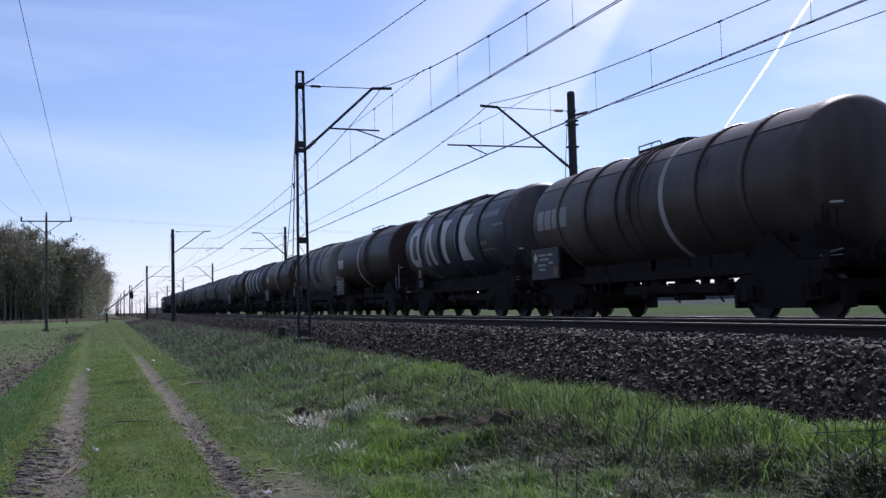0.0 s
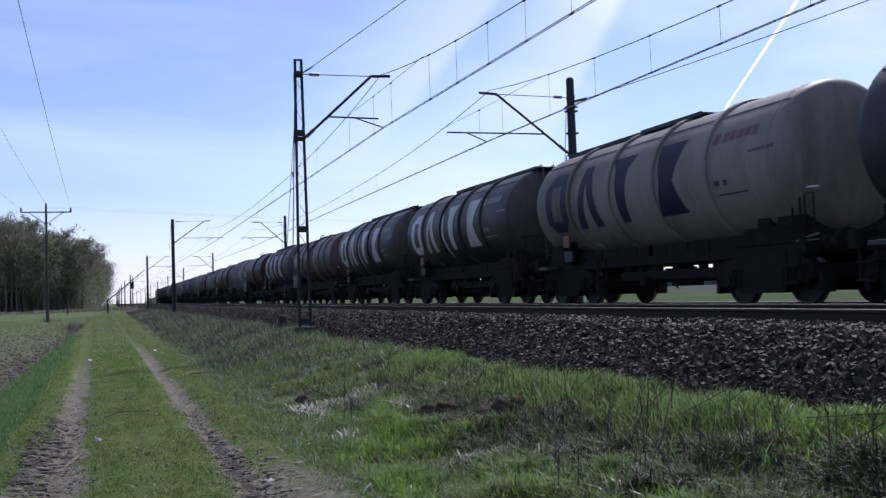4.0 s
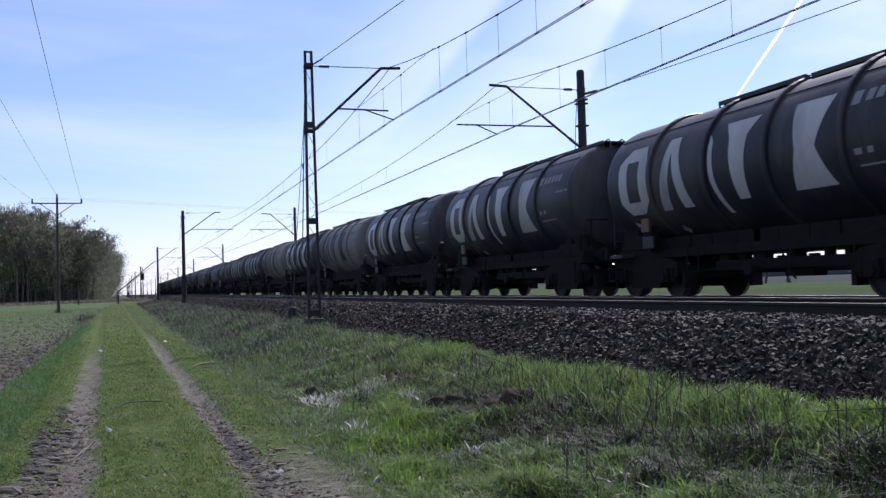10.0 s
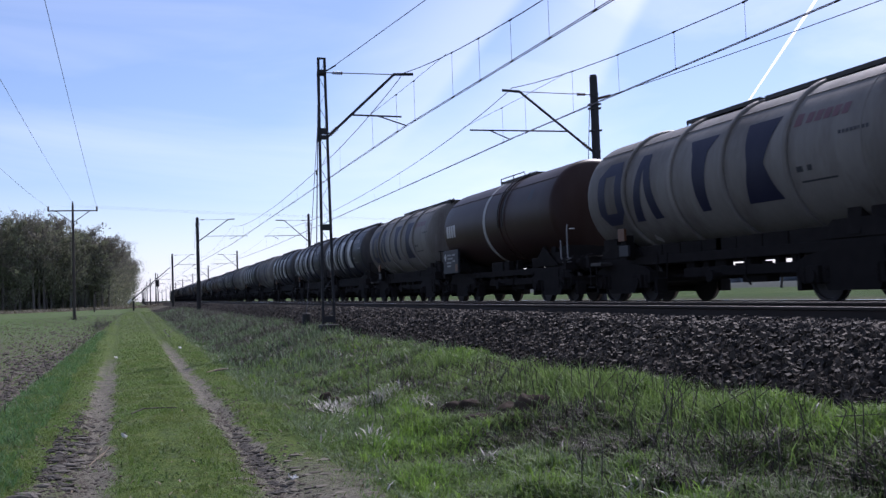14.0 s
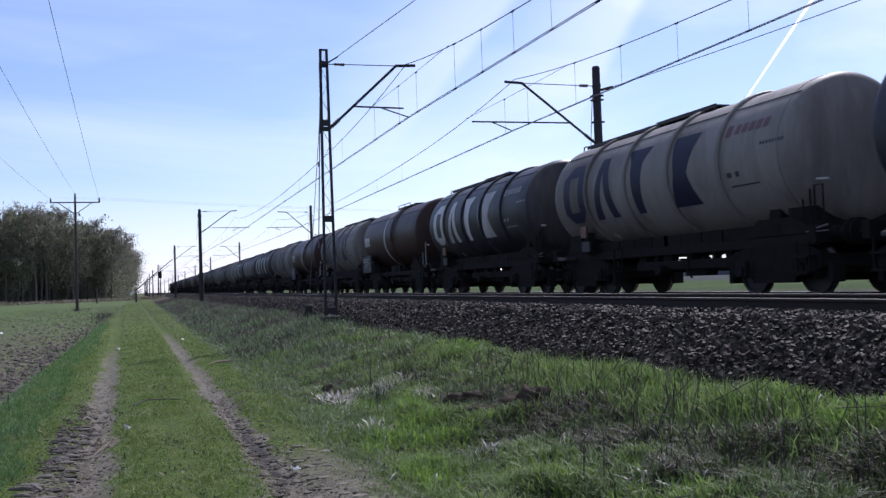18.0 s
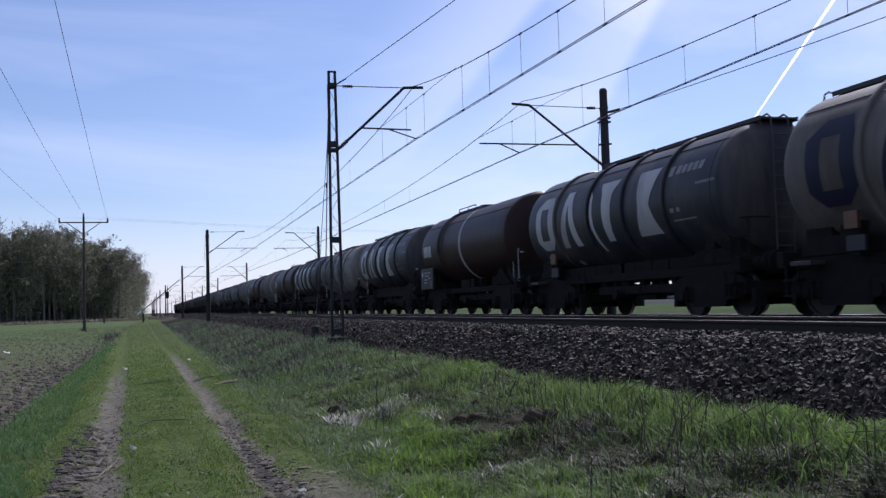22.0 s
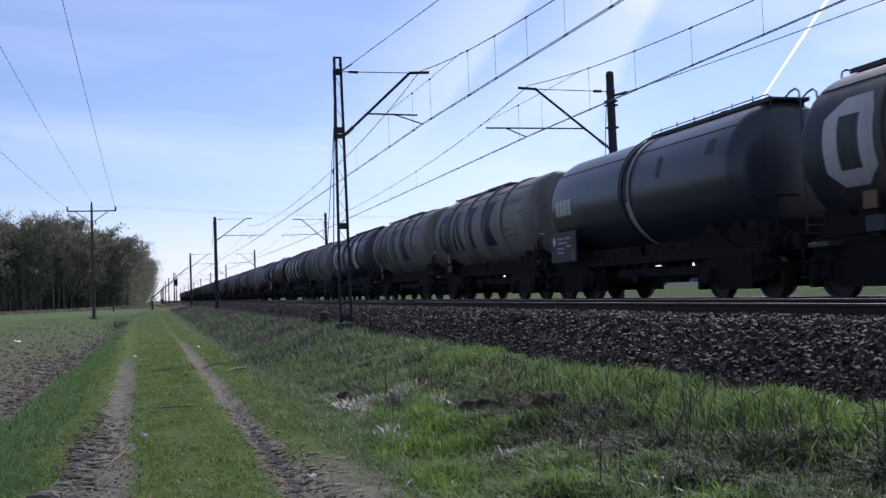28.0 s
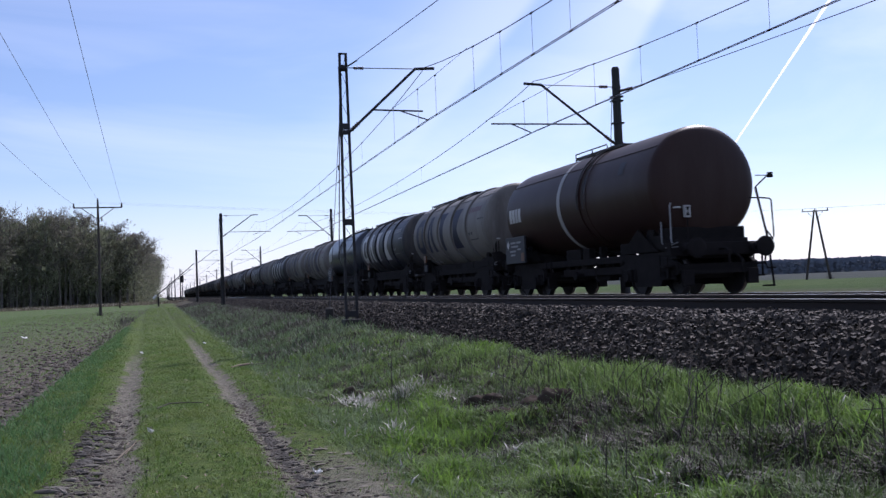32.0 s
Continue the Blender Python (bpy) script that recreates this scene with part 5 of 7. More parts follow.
        f = b.faces.new([b.verts.new(p) for p in v])
        e = bmesh.ops.extrude_face_region(b, geom=[f])
        bmesh.ops.translate(b, verts=[g for g in e["geom"] if isinstance(g, bmesh.types.BMVert)], vec=(0.03, 0, 0))
        part("end_stay", b, M["chassis"], w)
    return w


def locomotive():
    w = thing("locomotive", pose(0, 0, 0), "dark green electric locomotive at the train's head", "locomotive")
    b = bmesh.new()
    box(b, -1.45, 1.45, -7.6, 7.6, 1.1, 3.55, 0.12)
    part("body", b, M["loco_green"], w)
    b = bmesh.new()
    box(b, -1.25, 1.25, -7.2, 7.2, 3.5, 3.85, 0.15)
    part("roof", b, M["chassis"], w)
    b = bmesh.new()
    box(b, -1.2, 1.2, -7.8, 7.8, 0.75, 1.15, 0.03)
    part("underframe", b, M["chassis"], w)
    for s in (-1, 1):
        b = bmesh.new()
        box(b, -1.0, 1.0, s * 7.6 - 0.03, s * 7.6 + 0.03, 2.45, 3.2, 0.02)
        part("cab_window", b, M["glass_dark"], w)
        for y in (5.6, 3.2, 0.8, -1.6, -4.0):
            b = bmesh.new()
            box(b, s * 1.455 - 0.01, s * 1.455 + 0.01, y - 0.4, y + 0.4, 2.6, 3.1, 0.005)
            part("side_window", b, M["glass_dark"], w)
        b = bmesh.new()
        y = s * 5.0
        loop(b, [(-0.7, y, 3.9), (-0.7, y - 1.2, 4.3), (-0.6, y + 0.1, 5.1), (0.6, y + 0.1, 5.1), (0.7, y - 1.2, 4.3), (0.7, y, 3.9)], 0.03)
        part("pantograph", b, M["chassis"], w)
        bogie(w, s * 4.3)
        for q in (-1, 1):
            b = bmesh.new()
            lathe(b, [(s * 7.6, 0.13), (s * 8.0, 0.1), (s * 8.01, 0.23), (s * 8.05, 0.2), (s * 8.06, 0.0001)], 16, q * 0.875, 1.06, close=False)
            part("buffer", b, M["chassis"], w)
    return w


STYLES = {1: "olive", 11: "brown", 13: "brown", 17: "umber", 23: "blue", 26: "brown", -1: "brown", -3: "brown", -5: "brown", -11: "brown"}
LIGHT = (4, 6, 10, 12, 15, 19, 21, 22, 25, -2, -6, -9, -12)
# how far each wagon's front stands from an even spacing, in metres
SHIFT = {0: 1.1, 1: 1.1, 2: 0.08, 3: 0.0, 4: -0.1, 5: 0.0, 6: 0.1, 7: 0.32, 8: 0.42, 9: 0.4, 10: 0.4, 11: 0.27, 12: 0.28, 13: -0.1, 14: 0.2, 15: 0.16, 16: 0.12,
         17: -0.37, 18: -0.1, 19: -0.18, 20: -0.12, 21: -0.25, 22: 0.0, 23: -0.07, 24: 0.8, 25: 0.75, 26: 0.5}
LONG = (2, 3, 5, 8, 9, 10, 12, 18, 20, -4, -7, -10)   # wagons whose walkway runs to the rear end
wagons = []                          # each wagon and its front at the start


def build_train():
    first = {}
    for n in range(-15, 27):
        style = STYLES.get(n, "light" if n in LIGHT else "dark")
        y = 35.25 - PITCH * n + SHIFT.get(n, 1.2) - LENGTH.get(style, RIB_L) / 2
        kind = (style, n in LONG)
        if kind not in first:
            ob = first[kind] = tank_wagon(*kind)
        else:
            ob = copy_thing(first[kind], pose(0, 0, 0))
        if n == 26:
            ob["label"] = "smooth brown tank wagon at the train's end, with white band"
            tail_signs(ob)
        wagons.append((ob, y))
    wagons.append((locomotive(), 34.895 + PITCH * 15 + 1.2 + 0.6 + 8.6))


def tail_signs(w):
    """What only the last wagon carries at its rear end."""
    half = HALF
    b = bmesh.new()
    box(b, -0.71, -0.56, -PLAIN_L / 2 - 0.06, -PLAIN_L / 2 + 0.02, 1.80, 2.08)
    sign = part("tail_sign", b, M["white_paint"], w, "square tail sign")
    b = bmesh.new()
    rod(b, (-0.63, -PLAIN_L / 2, 1.1), (-0.63, -PLAIN_L / 2 - 0.02, 1.82), 0.015)
    part("sign_bracket", b, M["chassis"], w)
    b = bmesh.new()
    for z0, z1 in ((1.84, 1.94), (2.04, 1.94)):
        b.faces.new([b.verts.new(p) for p in ((-0.69, -PLAIN_L / 2 - 0.064, z0), (-0.58, -PLAIN_L / 2 - 0.064, z0), (-0.635, -PLAIN_L / 2 - 0.064, z1))])
    part("dark_mark", b, M["chassis"], sign, "dark hourglass mark")
    y = -half + 0.1
    b = bmesh.new()
    loop(b, [(0.92, y, 2.45), (1.20, y, 1.18), (1.22, y, 0.9), (1.30, y, 0.16)], 0.026)
    part("end_pole", b, M["chassis"], w)
    b = bmesh.new()
    loop(b, [(0.75, y, 2.19), (1.05, y, 2.19), (1.28, y, 2.17), (1.33, y, 2.12), (1.355, y, 1.30), (1.33, y, 1.22), (1.18, y, 1.42)], 0.018)
    part("end_rail", b, M["chassis"], w)
    b = bmesh.new()
    loop(b, [(0.94, y, 2.71), (1.30, y, 2.71)], 0.012)
    loop(b, [(0.95, y, 2.46), (1.26, y, 2.71)], 0.016)
    box(b, 1.28, 1.38, y - 0.05, y + 0.05, 2.66, 2.78, 0.01)
    part("lamp_bracket", b, M["chassis"], w)
    b = bmesh.new()
    loop(b, [(1.12, y, 0.92), (1.08, y, 0.70), (1.14, y, 0.56), (1.36, y, 0.56)], 0.022)
    loop(b, [(1.10, y, 0.16), (1.32, y, 0.15), (1.20, y + 0.3, 0.15)], 0.022)
    part("corner_step", b, M["chassis"], w)


build_train()

# ---------------------------------------------------------------- power lines
def cross_pole(x, y):
    p = thing("power_pole", pose(x, y, land(x, 200)), "dark single power pole with a braced crossarm", "power pole", "power poles")
    b = bmesh.new()
    rod(b, (0, 0, -0.3), (0, 0, 11.9), 0.17, 0.11, 10)
    part("pole", b, M["wood_pole"], p)
    b = bmesh.new()
    bar(b, (-2.45, 0, 11.35), (2.45, 0, 11.35), 0.12, 0.12)
    part("crossarm", b, M["wood_pole"], p)
    for s in (-1, 1):
        b = bmesh.new()
        bar(b, (s * 1.65, 0, 11.3), (0, 0, 10.1), 0.07, 0.07)
        part("brace", b, M["wood_pole"], p)
    for q in (-2.38, 0, 2.38):
        b = bmesh.new()
        z = 11.4 if q else 11.9
        rod(b, (q, 0, z), (q, 0, z + 0.42), 0.10, 0.07, 8)
        part("insulator", b, M["insulator"], p, "dark pin insulator")
    b = bmesh.new()
    box(b, -0.22, 0.22, -0.22, 0.22, -0.2, 0.12, 0.05)
    part("footing", b, M["dark_concrete"], p)
    return p


cross_pole(-6.35, 107)
cross_pole(-4.9, -14)
lines = thing("power_line", pose(0, 0, 0), "three bare aluminium power line conductors", "power line", "power lines")
for a, b, sag in (((-8.73, 107, 11.6), (-8.2, -14, 11.7), 1.1), ((-6.35, 107, 12.1), (-5.0, -14, 12.2), 0.5), ((-3.97, 107, 11.6), (-1.9, -14, 12.4), 0.7)):
    thread("conductor", hung(a, b, sag, 24), 0.011, M["wire"], lines)


def a_pole(x, y):
    p = thing("power_pole", pose(x, y, 0.3, 0, 0, -35), "dark A-shaped power pole in a green field", "power pole", "power poles")
    for s in (-1, 1):
        b = bmesh.new()
        rod(b, (s * 1.8, 0, -0.2), (s * 0.12, 0, 11.0), 0.20, 0.14, 10)
        part("leg", b, M["wood_pole"], p)
    b = bmesh.new()
    bar(b, (-2.0, 0, 10.85), (2.0, 0, 10.85), 0.14, 0.14)
    part("crossarm", b, M["wood_pole"], p)
    for s in (-1, 1):
        b = bmesh.new()
        bar(b, (s * 1.2, 0, 10.8), (s * 0.28, 0, 9.7), 0.06, 0.06)
        part("brace", b, M["wood_pole"], p)
    for q in (-1.85, 0, 1.85):
        b = bmesh.new()
        rod(b, (q, 0, 10.9), (q, 0, 11.3), 0.09, 0.06, 8)
        part("insulator", b, M["insulator"], p, "dark pin insulator")
    return p


a_pole(100, 130)
lines = thing("power_line", pose(0, 0, 0), "thin bare power line over the far field", "power line", "power lines")
for d in (-1.85, 0, 1.85):
    thread("conductor", hung((100 + d * 0.8, 130 - d * 0.6, 11.6), (150 + d * 0.8, 60 - d * 0.6, 12.6), 0.8), 0.012, M["wire"], lines)
    thread("conductor", hung((100 + d * 0.8, 130 - d * 0.6, 11.6), (-6.35 + d, 107, 11.8), 1.2), 0.0045, M["wire"], lines)

# ---------------------------------------------------------------- trees of the wood


def tree_kind(seed, h, leaf, spread, crown_from):
    """A forest tree: tall bare trunk, limbs, and a ragged crown of small leaf clumps."""
    rnd = random.Random(seed)
    t = thing("tree", pose(0, 0, 0), "tall slender forest tree with thin spring foliage", "tree", "trees of the wood")
    b = bmesh.new()
    p, r = Vector((0, 0, -0.3)), 0.19 + 0.006 * h
    lean = Vector((rnd.uniform(-0.04, 0.04), rnd.uniform(-0.04, 0.04), 1))
    tips, spine = [], []
    for k in range(7):
        q = p + lean * (h * 0.92 / 7) + Vector((rnd.uniform(-0.15, 0.15), rnd.uniform(-0.15, 0.15), 0))
        rod(b, p, q, r, r * 0.82, 7)
        spine.append((p.copy(), q.copy(), r))
        p, r = q, r * 0.82
    for k in range(22):
        f = crown_from + (0.95 - crown_from) * (k + rnd.random()) / 22
        i = min(6, int(f * 7))
        a = spine[i][0].lerp(spine[i][1], f * 7 - i)
        ang = rnd.uniform(0, 2 * math.pi)
        reach = spread * (0.45 + 0.75 * math.sin(math.pi * min(1, (f - crown_from) / (1 - crown_from) * 0.8 + 0.2))) * rnd.uniform(0.6, 1.1)
        m = a + Vector((math.cos(ang) * reach * 0.55, math.sin(ang) * reach * 0.55, reach * 0.35))
        e = m + Vector((math.cos(ang + rnd.uniform(-0.5, 0.5)) * reach * 0.5, math.sin(ang + rnd.uniform(-0.5, 0.5)) * reach * 0.5, reach * rnd.uniform(0.15, 0.5)))
        w = spine[i][2] * 0.52
        rod(b, a, m, w, w * 0.6, 5)
        rod(b, m, e, w * 0.6, w * 0.2, 5)
        tips += [(m, reach * 0.35), (e, reach * 0.45), (m.lerp(e, 0.5), reach * 0.4)]
        # bare twigs that stand out of the foliage
        for _ in range(8):
            g = e + Vector((rnd.gauss(0, 1), rnd.gauss(0, 1), abs(rnd.gauss(0.8, 0.7)))) * reach * 0.40
            rod(b, e, g, 0.036, 0.016, 3)
            rod(b, e.lerp(g, 0.6), e.lerp(g, 0.6) + Vector((rnd.gauss(0, 0.4), rnd.gauss(0, 0.4), rnd.uniform(0.3, 0.9))), 0.024, 0.014, 3)
        for _ in range(3):
            g = m.lerp(e, rnd.random()) + Vector((rnd.gauss(0, 1), rnd.gauss(0, 1), rnd.gauss(0.3, 0.7))) * reach * 0.35
            rod(b, m.lerp(e, rnd.random()), g, w * 0.25, w * 0.08, 4)
            tips.append((g, reach * 0.3))
    part("trunk", b, M["bark"], t, "grey-brown bark trunk and limbs")
    verts, faces = [], []
    for c, s in tips:
        for _ in range(rnd.randint(12, 21)):
            d = Vector((rnd.gauss(0, 1), rnd.gauss(0, 1), rnd.gauss(0, 0.8))) * s * 0.62
            o = c + d
            u = Vector((rnd.gauss(0, 0.5), rnd.gauss(0, 0.5), rnd.gauss(0, 1.3))).normalized()
            v = u.cross(Vector((rnd.gauss(0, 1), rnd.gauss(0, 1), rnd.gauss(0, 1)))).normalized()
            a = rnd.uniform(0.12, 0.30)
            k = len(verts)
            verts += [tuple(o - u * a), tuple(o + v * a * 0.5), tuple(o + u * a), tuple(o - v * a * 0.5)]
            faces.append((k, k + 1, k + 2, k + 3))
    raw("crown", verts, faces, leaf, t)["label"] = "thin ragged spring foliage"
    return t


KINDS = [tree_kind(11, 23, M["leaf_spring"], 3.4, 0.30), tree_kind(12, 25, M["leaf_bud"], 3.2, 0.38), tree_kind(13, 21, M["leaf_spring"], 3.8, 0.16),
         tree_kind(14, 24, M["leaf_bud"], 3.6, 0.30), tree_kind(15, 22, M["leaf_spring"], 3.2, 0.22)]


def wood_edge(k):
    """Points along the wood's front: from far left to the corner by the track, then on beside it."""
    if k < 0.62:
        f = k / 0.62
        return Vector((-80 + 72.5 * f, 215 + 70 * f, 0))
    f = (k - 0.62) / 0.38
    return Vector((-7.5 + 3.5 * f, 285 + 150 * f, 0))


def along(rnd):
    """A place along the wood's front, mostly on the stretch that faces the track."""
    return rnd.uniform(0.3, 1.0) if rnd.random() < 0.85 else rnd.uniform(0, 0.3)


def build_wood():
    rnd = random.Random(5)
    places = []
    for row, n in ((0, 62), (1, 56), (2, 50), (3, 44)):
        for i in range(n):
            p = wood_edge((i + rnd.random() * 0.8) / n)
            back = Vector((-0.45, 0.9, 0)) if p.y < 287 else Vector((-1, 0.1, 0))
            p = p + back * (row * 5.0 + rnd.uniform(-1.6, 1.6))
            places.append(p)
    used = set()
    for p in places:
        k = rnd.randrange(len(KINDS))
        s = rnd.uniform(0.96, 1.14)
        m = pose(p.x, p.y, 0.25, 0, 0, rnd.uniform(0, 360))
        if k in used:
            ob = copy_thing(KINDS[k], m)
        else:
            used.add(k)
            ob = KINDS[k]
            ob.matrix_basis = m
        lower = 0.76 if p.y > 290 else 0.87 + 0.15 * min(1, max(0, (p.x + 45) / 15)) - 0.22 * min(1, max(0, (p.x + 21) / 13))
        ob.scale = (s, s, s * lower * rnd.uniform(0.97, 1.04))
    b = bmesh.new()
    for i in range(280):
        p = wood_edge(along(rnd))
        back = Vector((-0.45, 0.9, 0)) if p.y < 287 else Vector((-1, 0.1, 0))
        q = p + back * rnd.uniform(-1, 9)
        r = rnd.uniform(0.07, 0.17)
        top = q + Vector((rnd.uniform(-0.6, 0.6), rnd.uniform(-0.6, 0.6), rnd.uniform(8, 16)))
        rod(b, q, top, r, r * 0.4, 5)
    ob = solid("sapling_stems", b, M["bark"])
    tagged(ob, "slender grey sapling stems at the wood's edge", "saplings", kind="stuff")
    # young growth on the wood's floor and deep wood behind
    verts, faces = [], []

    def clump(c, size, n, flat=1.0, leaf=1.0):
        for _ in range(n):
            o = c + Vector((rnd.gauss(0, 1), rnd.gauss(0, 1), rnd.gauss(0, 1) * flat)) * size
            o.z = max(0.3, o.z)
            u = Vector((rnd.gauss(0, 1), rnd.gauss(0, 1), rnd.gauss(0, 1))).normalized()
            v = u.cross(Vector((rnd.gauss(0, 1), rnd.gauss(0, 1), rnd.gauss(0, 1)))).normalized()
            a = rnd.uniform(0.1, 0.26) * leaf
            k = len(verts)
            verts.extend([tuple(o - u * a), tuple(o + v * a * 0.7), tuple(o + u * a), tuple(o - v * a * 0.7)])
            faces.append((k, k + 1, k + 2, k + 3))
    for i in range(900):
        p = wood_edge(along(rnd))
        back = Vector((-0.45, 0.9, 0)) if p.y < 287 else Vector((-1, 0.1, 0))
        q = p + back * rnd.uniform(-2.5, 9)
        clump(q + Vector((0, 0, rnd.uniform(0.8, 12))), rnd.uniform(0.8, 1.9), rnd.randint(50, 120))
    for i in range(420):
        p = wood_edge(along(rnd))
        back = Vector((-0.45, 0.9, 0)) if p.y < 287 else Vector((-1, 0.1, 0))
        clump(p + back * rnd.uniform(4, 24) + Vector((0, 0, rnd.uniform(1, 13))), rnd.uniform(1.0, 2.2), rnd.randint(40, 80))
    ob = raw("undergrowth", verts, faces, M["leaf_under"])
    tagged(ob, "green undergrowth and saplings at the wood's edge", "undergrowth", kind="stuff")
    verts, faces = [], []
    for i in range(760):
        k = rnd.random() if i < 420 else rnd.uniform(0.5, 1.0)
        p = wood_edge(k)
        back = Vector((-0.45, 0.9, 0)) if p.y < 287 else Vector((-1, 0.1, 0))
        q = p + back * (rnd.uniform(22, 45) if i < 420 else rnd.uniform(5, 26))
        for z in (1.5, 3, 5, 8, 11, 14, 17):
            clump(q + Vector((0, 0, z + rnd.uniform(-1.5, 1.5))), 2.0, 26, leaf=2.4)
    ob = raw("deep_wood", verts, faces, M["leaf_deep"])
    tagged(ob, "dense brown-green trees deeper in the wood", "woodland", kind="stuff")


build_wood()


def wood_fringe():
    """Withered tall grass between the field and the wood."""
    rnd = random.Random(6)
    spots = []
    for _ in range(20000):
        p = wood_edge(along(rnd))
        out = Vector((0.45, -0.9, 0)) if p.y < 287 else Vector((1, -0.1, 0))
        q = p + out * (rnd.uniform(-3, 42) if p.y < 287 else rnd.uniform(-1, 2.5))
        spots.append((q.x, q.y, land(q.x, q.y), rnd.uniform(0.5, 1.3)))
    blades("withered_grass", spots, M["fringe"], "withered brown grass along the wood's edge", "grass", 0.45, 0.90, 0.10, 1.2, 61)


def build_far_wood():
    """Low dark woods along the horizon beyond the right-hand field, and bushes far along the railway."""
    rnd = random.Random(8)
    verts, faces = [], []

    def leaf(o, a):
        u = Vector((rnd.gauss(0, 1), rnd.gauss(0, 1), rnd.gauss(0, 1))).normalized()
        v = u.cross(Vector((rnd.gauss(0, 1), rnd.gauss(0, 1), rnd.gauss(0, 1)))).normalized()
        k = len(verts)
        verts.extend([tuple(o - u * a), tuple(o + v * a * 0.8), tuple(o + u * a), tuple(o - v * a * 0.8)])
        faces.append((k, k + 1, k + 2, k + 3))
    def outer_leaf(o, ang, a):
        """A clump of the wood's outside: it faces the open field and the sky, not quite evenly."""
        out = Vector((-math.sin(ang), -math.cos(ang), 0.7)) + Vector((rnd.gauss(0, 1), rnd.gauss(0, 1), rnd.gauss(0, 1))) * 0.22
        u = out.cross(Vector((rnd.gauss(0, 1), rnd.gauss(0, 1), rnd.gauss(0, 1)))).normalized()
        v = out.cross(u).normalized()
        k = len(verts)
        verts.extend([tuple(o - u * a), tuple(o + v * a * 0.8), tuple(o + u * a), tuple(o - v * a * 0.8)])
        faces.append((k, k + 1, k + 2, k + 3))
    for i in range(24000):
        ang = radians(rnd.uniform(2, 75))
        d = rnd.uniform(850, 960)
        h = (11.5 + 2.2 * noise.noise((ang * 9, 0, 0)) + 1.2 * noise.noise((ang * 70, 0, 2))) * (0.35 if ang < radians(17) else 1.0)
        for z in (rnd.uniform(0.5, h), rnd.uniform(0.5, h), h * rnd.uniform(0.7, 1.0)):
            outer_leaf(Vector((math.sin(ang) * d, math.cos(ang) * d, z)), ang, rnd.uniform(1.0, 2.2))
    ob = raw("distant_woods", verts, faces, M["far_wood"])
    tagged(ob, "woods along the horizon, haze put into their blue-green colour", "woodland", kind="stuff")
    verts, faces = [], []
    for x, y, s in ((24, 330, 2.2), (28, 338, 2.6), (20, 345, 1.8), (26, 420, 3.0), (34, 430, 2.4), (-2, 470, 2.6), (-4, 500, 3.5), (18, 520, 3), (22, 560, 3.5)):
        for _ in range(160):
            leaf(Vector((x + rnd.gauss(0, 1) * s * 0.6, y + rnd.gauss(0, 1) * s * 0.6, max(0.2, s * 0.7 + rnd.gauss(0, 1) * s * 0.45))), rnd.uniform(0.15, 0.4))
    ob = raw("bushes", verts, faces, M["leaf_under"])
    tagged(ob, "small bushes far along the railway", "bush", kind="stuff")


build_far_wood()


def barrier(x, y):
    b_ob = thing("crossing_barrier", pose(x, y, 0.1), "raised level crossing barrier with white counterweight", "barrier")
    b = bmesh.new()
    box(b, -0.14, 0.14, -0.16, 0.16, 0, 1.6, 0.03)
    part("pedestal", b, M["dark_concrete"], b_ob)
    b = bmesh.new()
    rod(b, (-0.4, 0, 1.62), (5.8, 0, 6.85), 0.10, 0.06, 8)
    part("boom", b, M["plate_grey"], b_ob, "long grey boom")
    b = bmesh.new()
    rod(b, (-0.85, 0, 1.24), (-0.25, 0, 1.75), 0.22, seg=12)
    part("counterweight", b, M["wall_white"], b_ob, "white counterweight")


barrier(-0.75, 165)


def short_post(x, y, h):
    p = thing("marker_post", pose(x, y, 0), "short dark wooden post by the wood", "post")
    b = bmesh.new()
    rod(b, (0, 0, -0.2), (0, 0, h), 0.13, 0.12, 8)
    box(b, -0.16, 0.16, -0.16, 0.16, h - 0.15, h)
    part("post", b, M["wood_pole"], p)


short_post(-7.6, 185, 3.2)


def rail_signal(x, y):
    p = thing("railway_signal", pose(x, y, 0.25), "dark railway signal on a tall post", "signal")
    b = bmesh.new()
    rod(b, (0, 0, -0.3), (0, 0, 7.7), 0.09, seg=8)
    part("post", b, M["steel_mast"], p)
    b = bmesh.new()
    box(b, -0.35, 0.35, -0.12, 0.12, 4.8, 6.4, 0.05)
    part("signal_head", b, M["chassis"], p)
    b = bmesh.new()
    for k in range(12):
        rod(b, (-0.2, -0.15, 0.5 + 0.33 * k), (0.2, -0.15, 0.5 + 0.33 * k), 0.02, seg=6)
    part("ladder", b, M["steel_mast"], p)


rail_signal(4.6, 245)

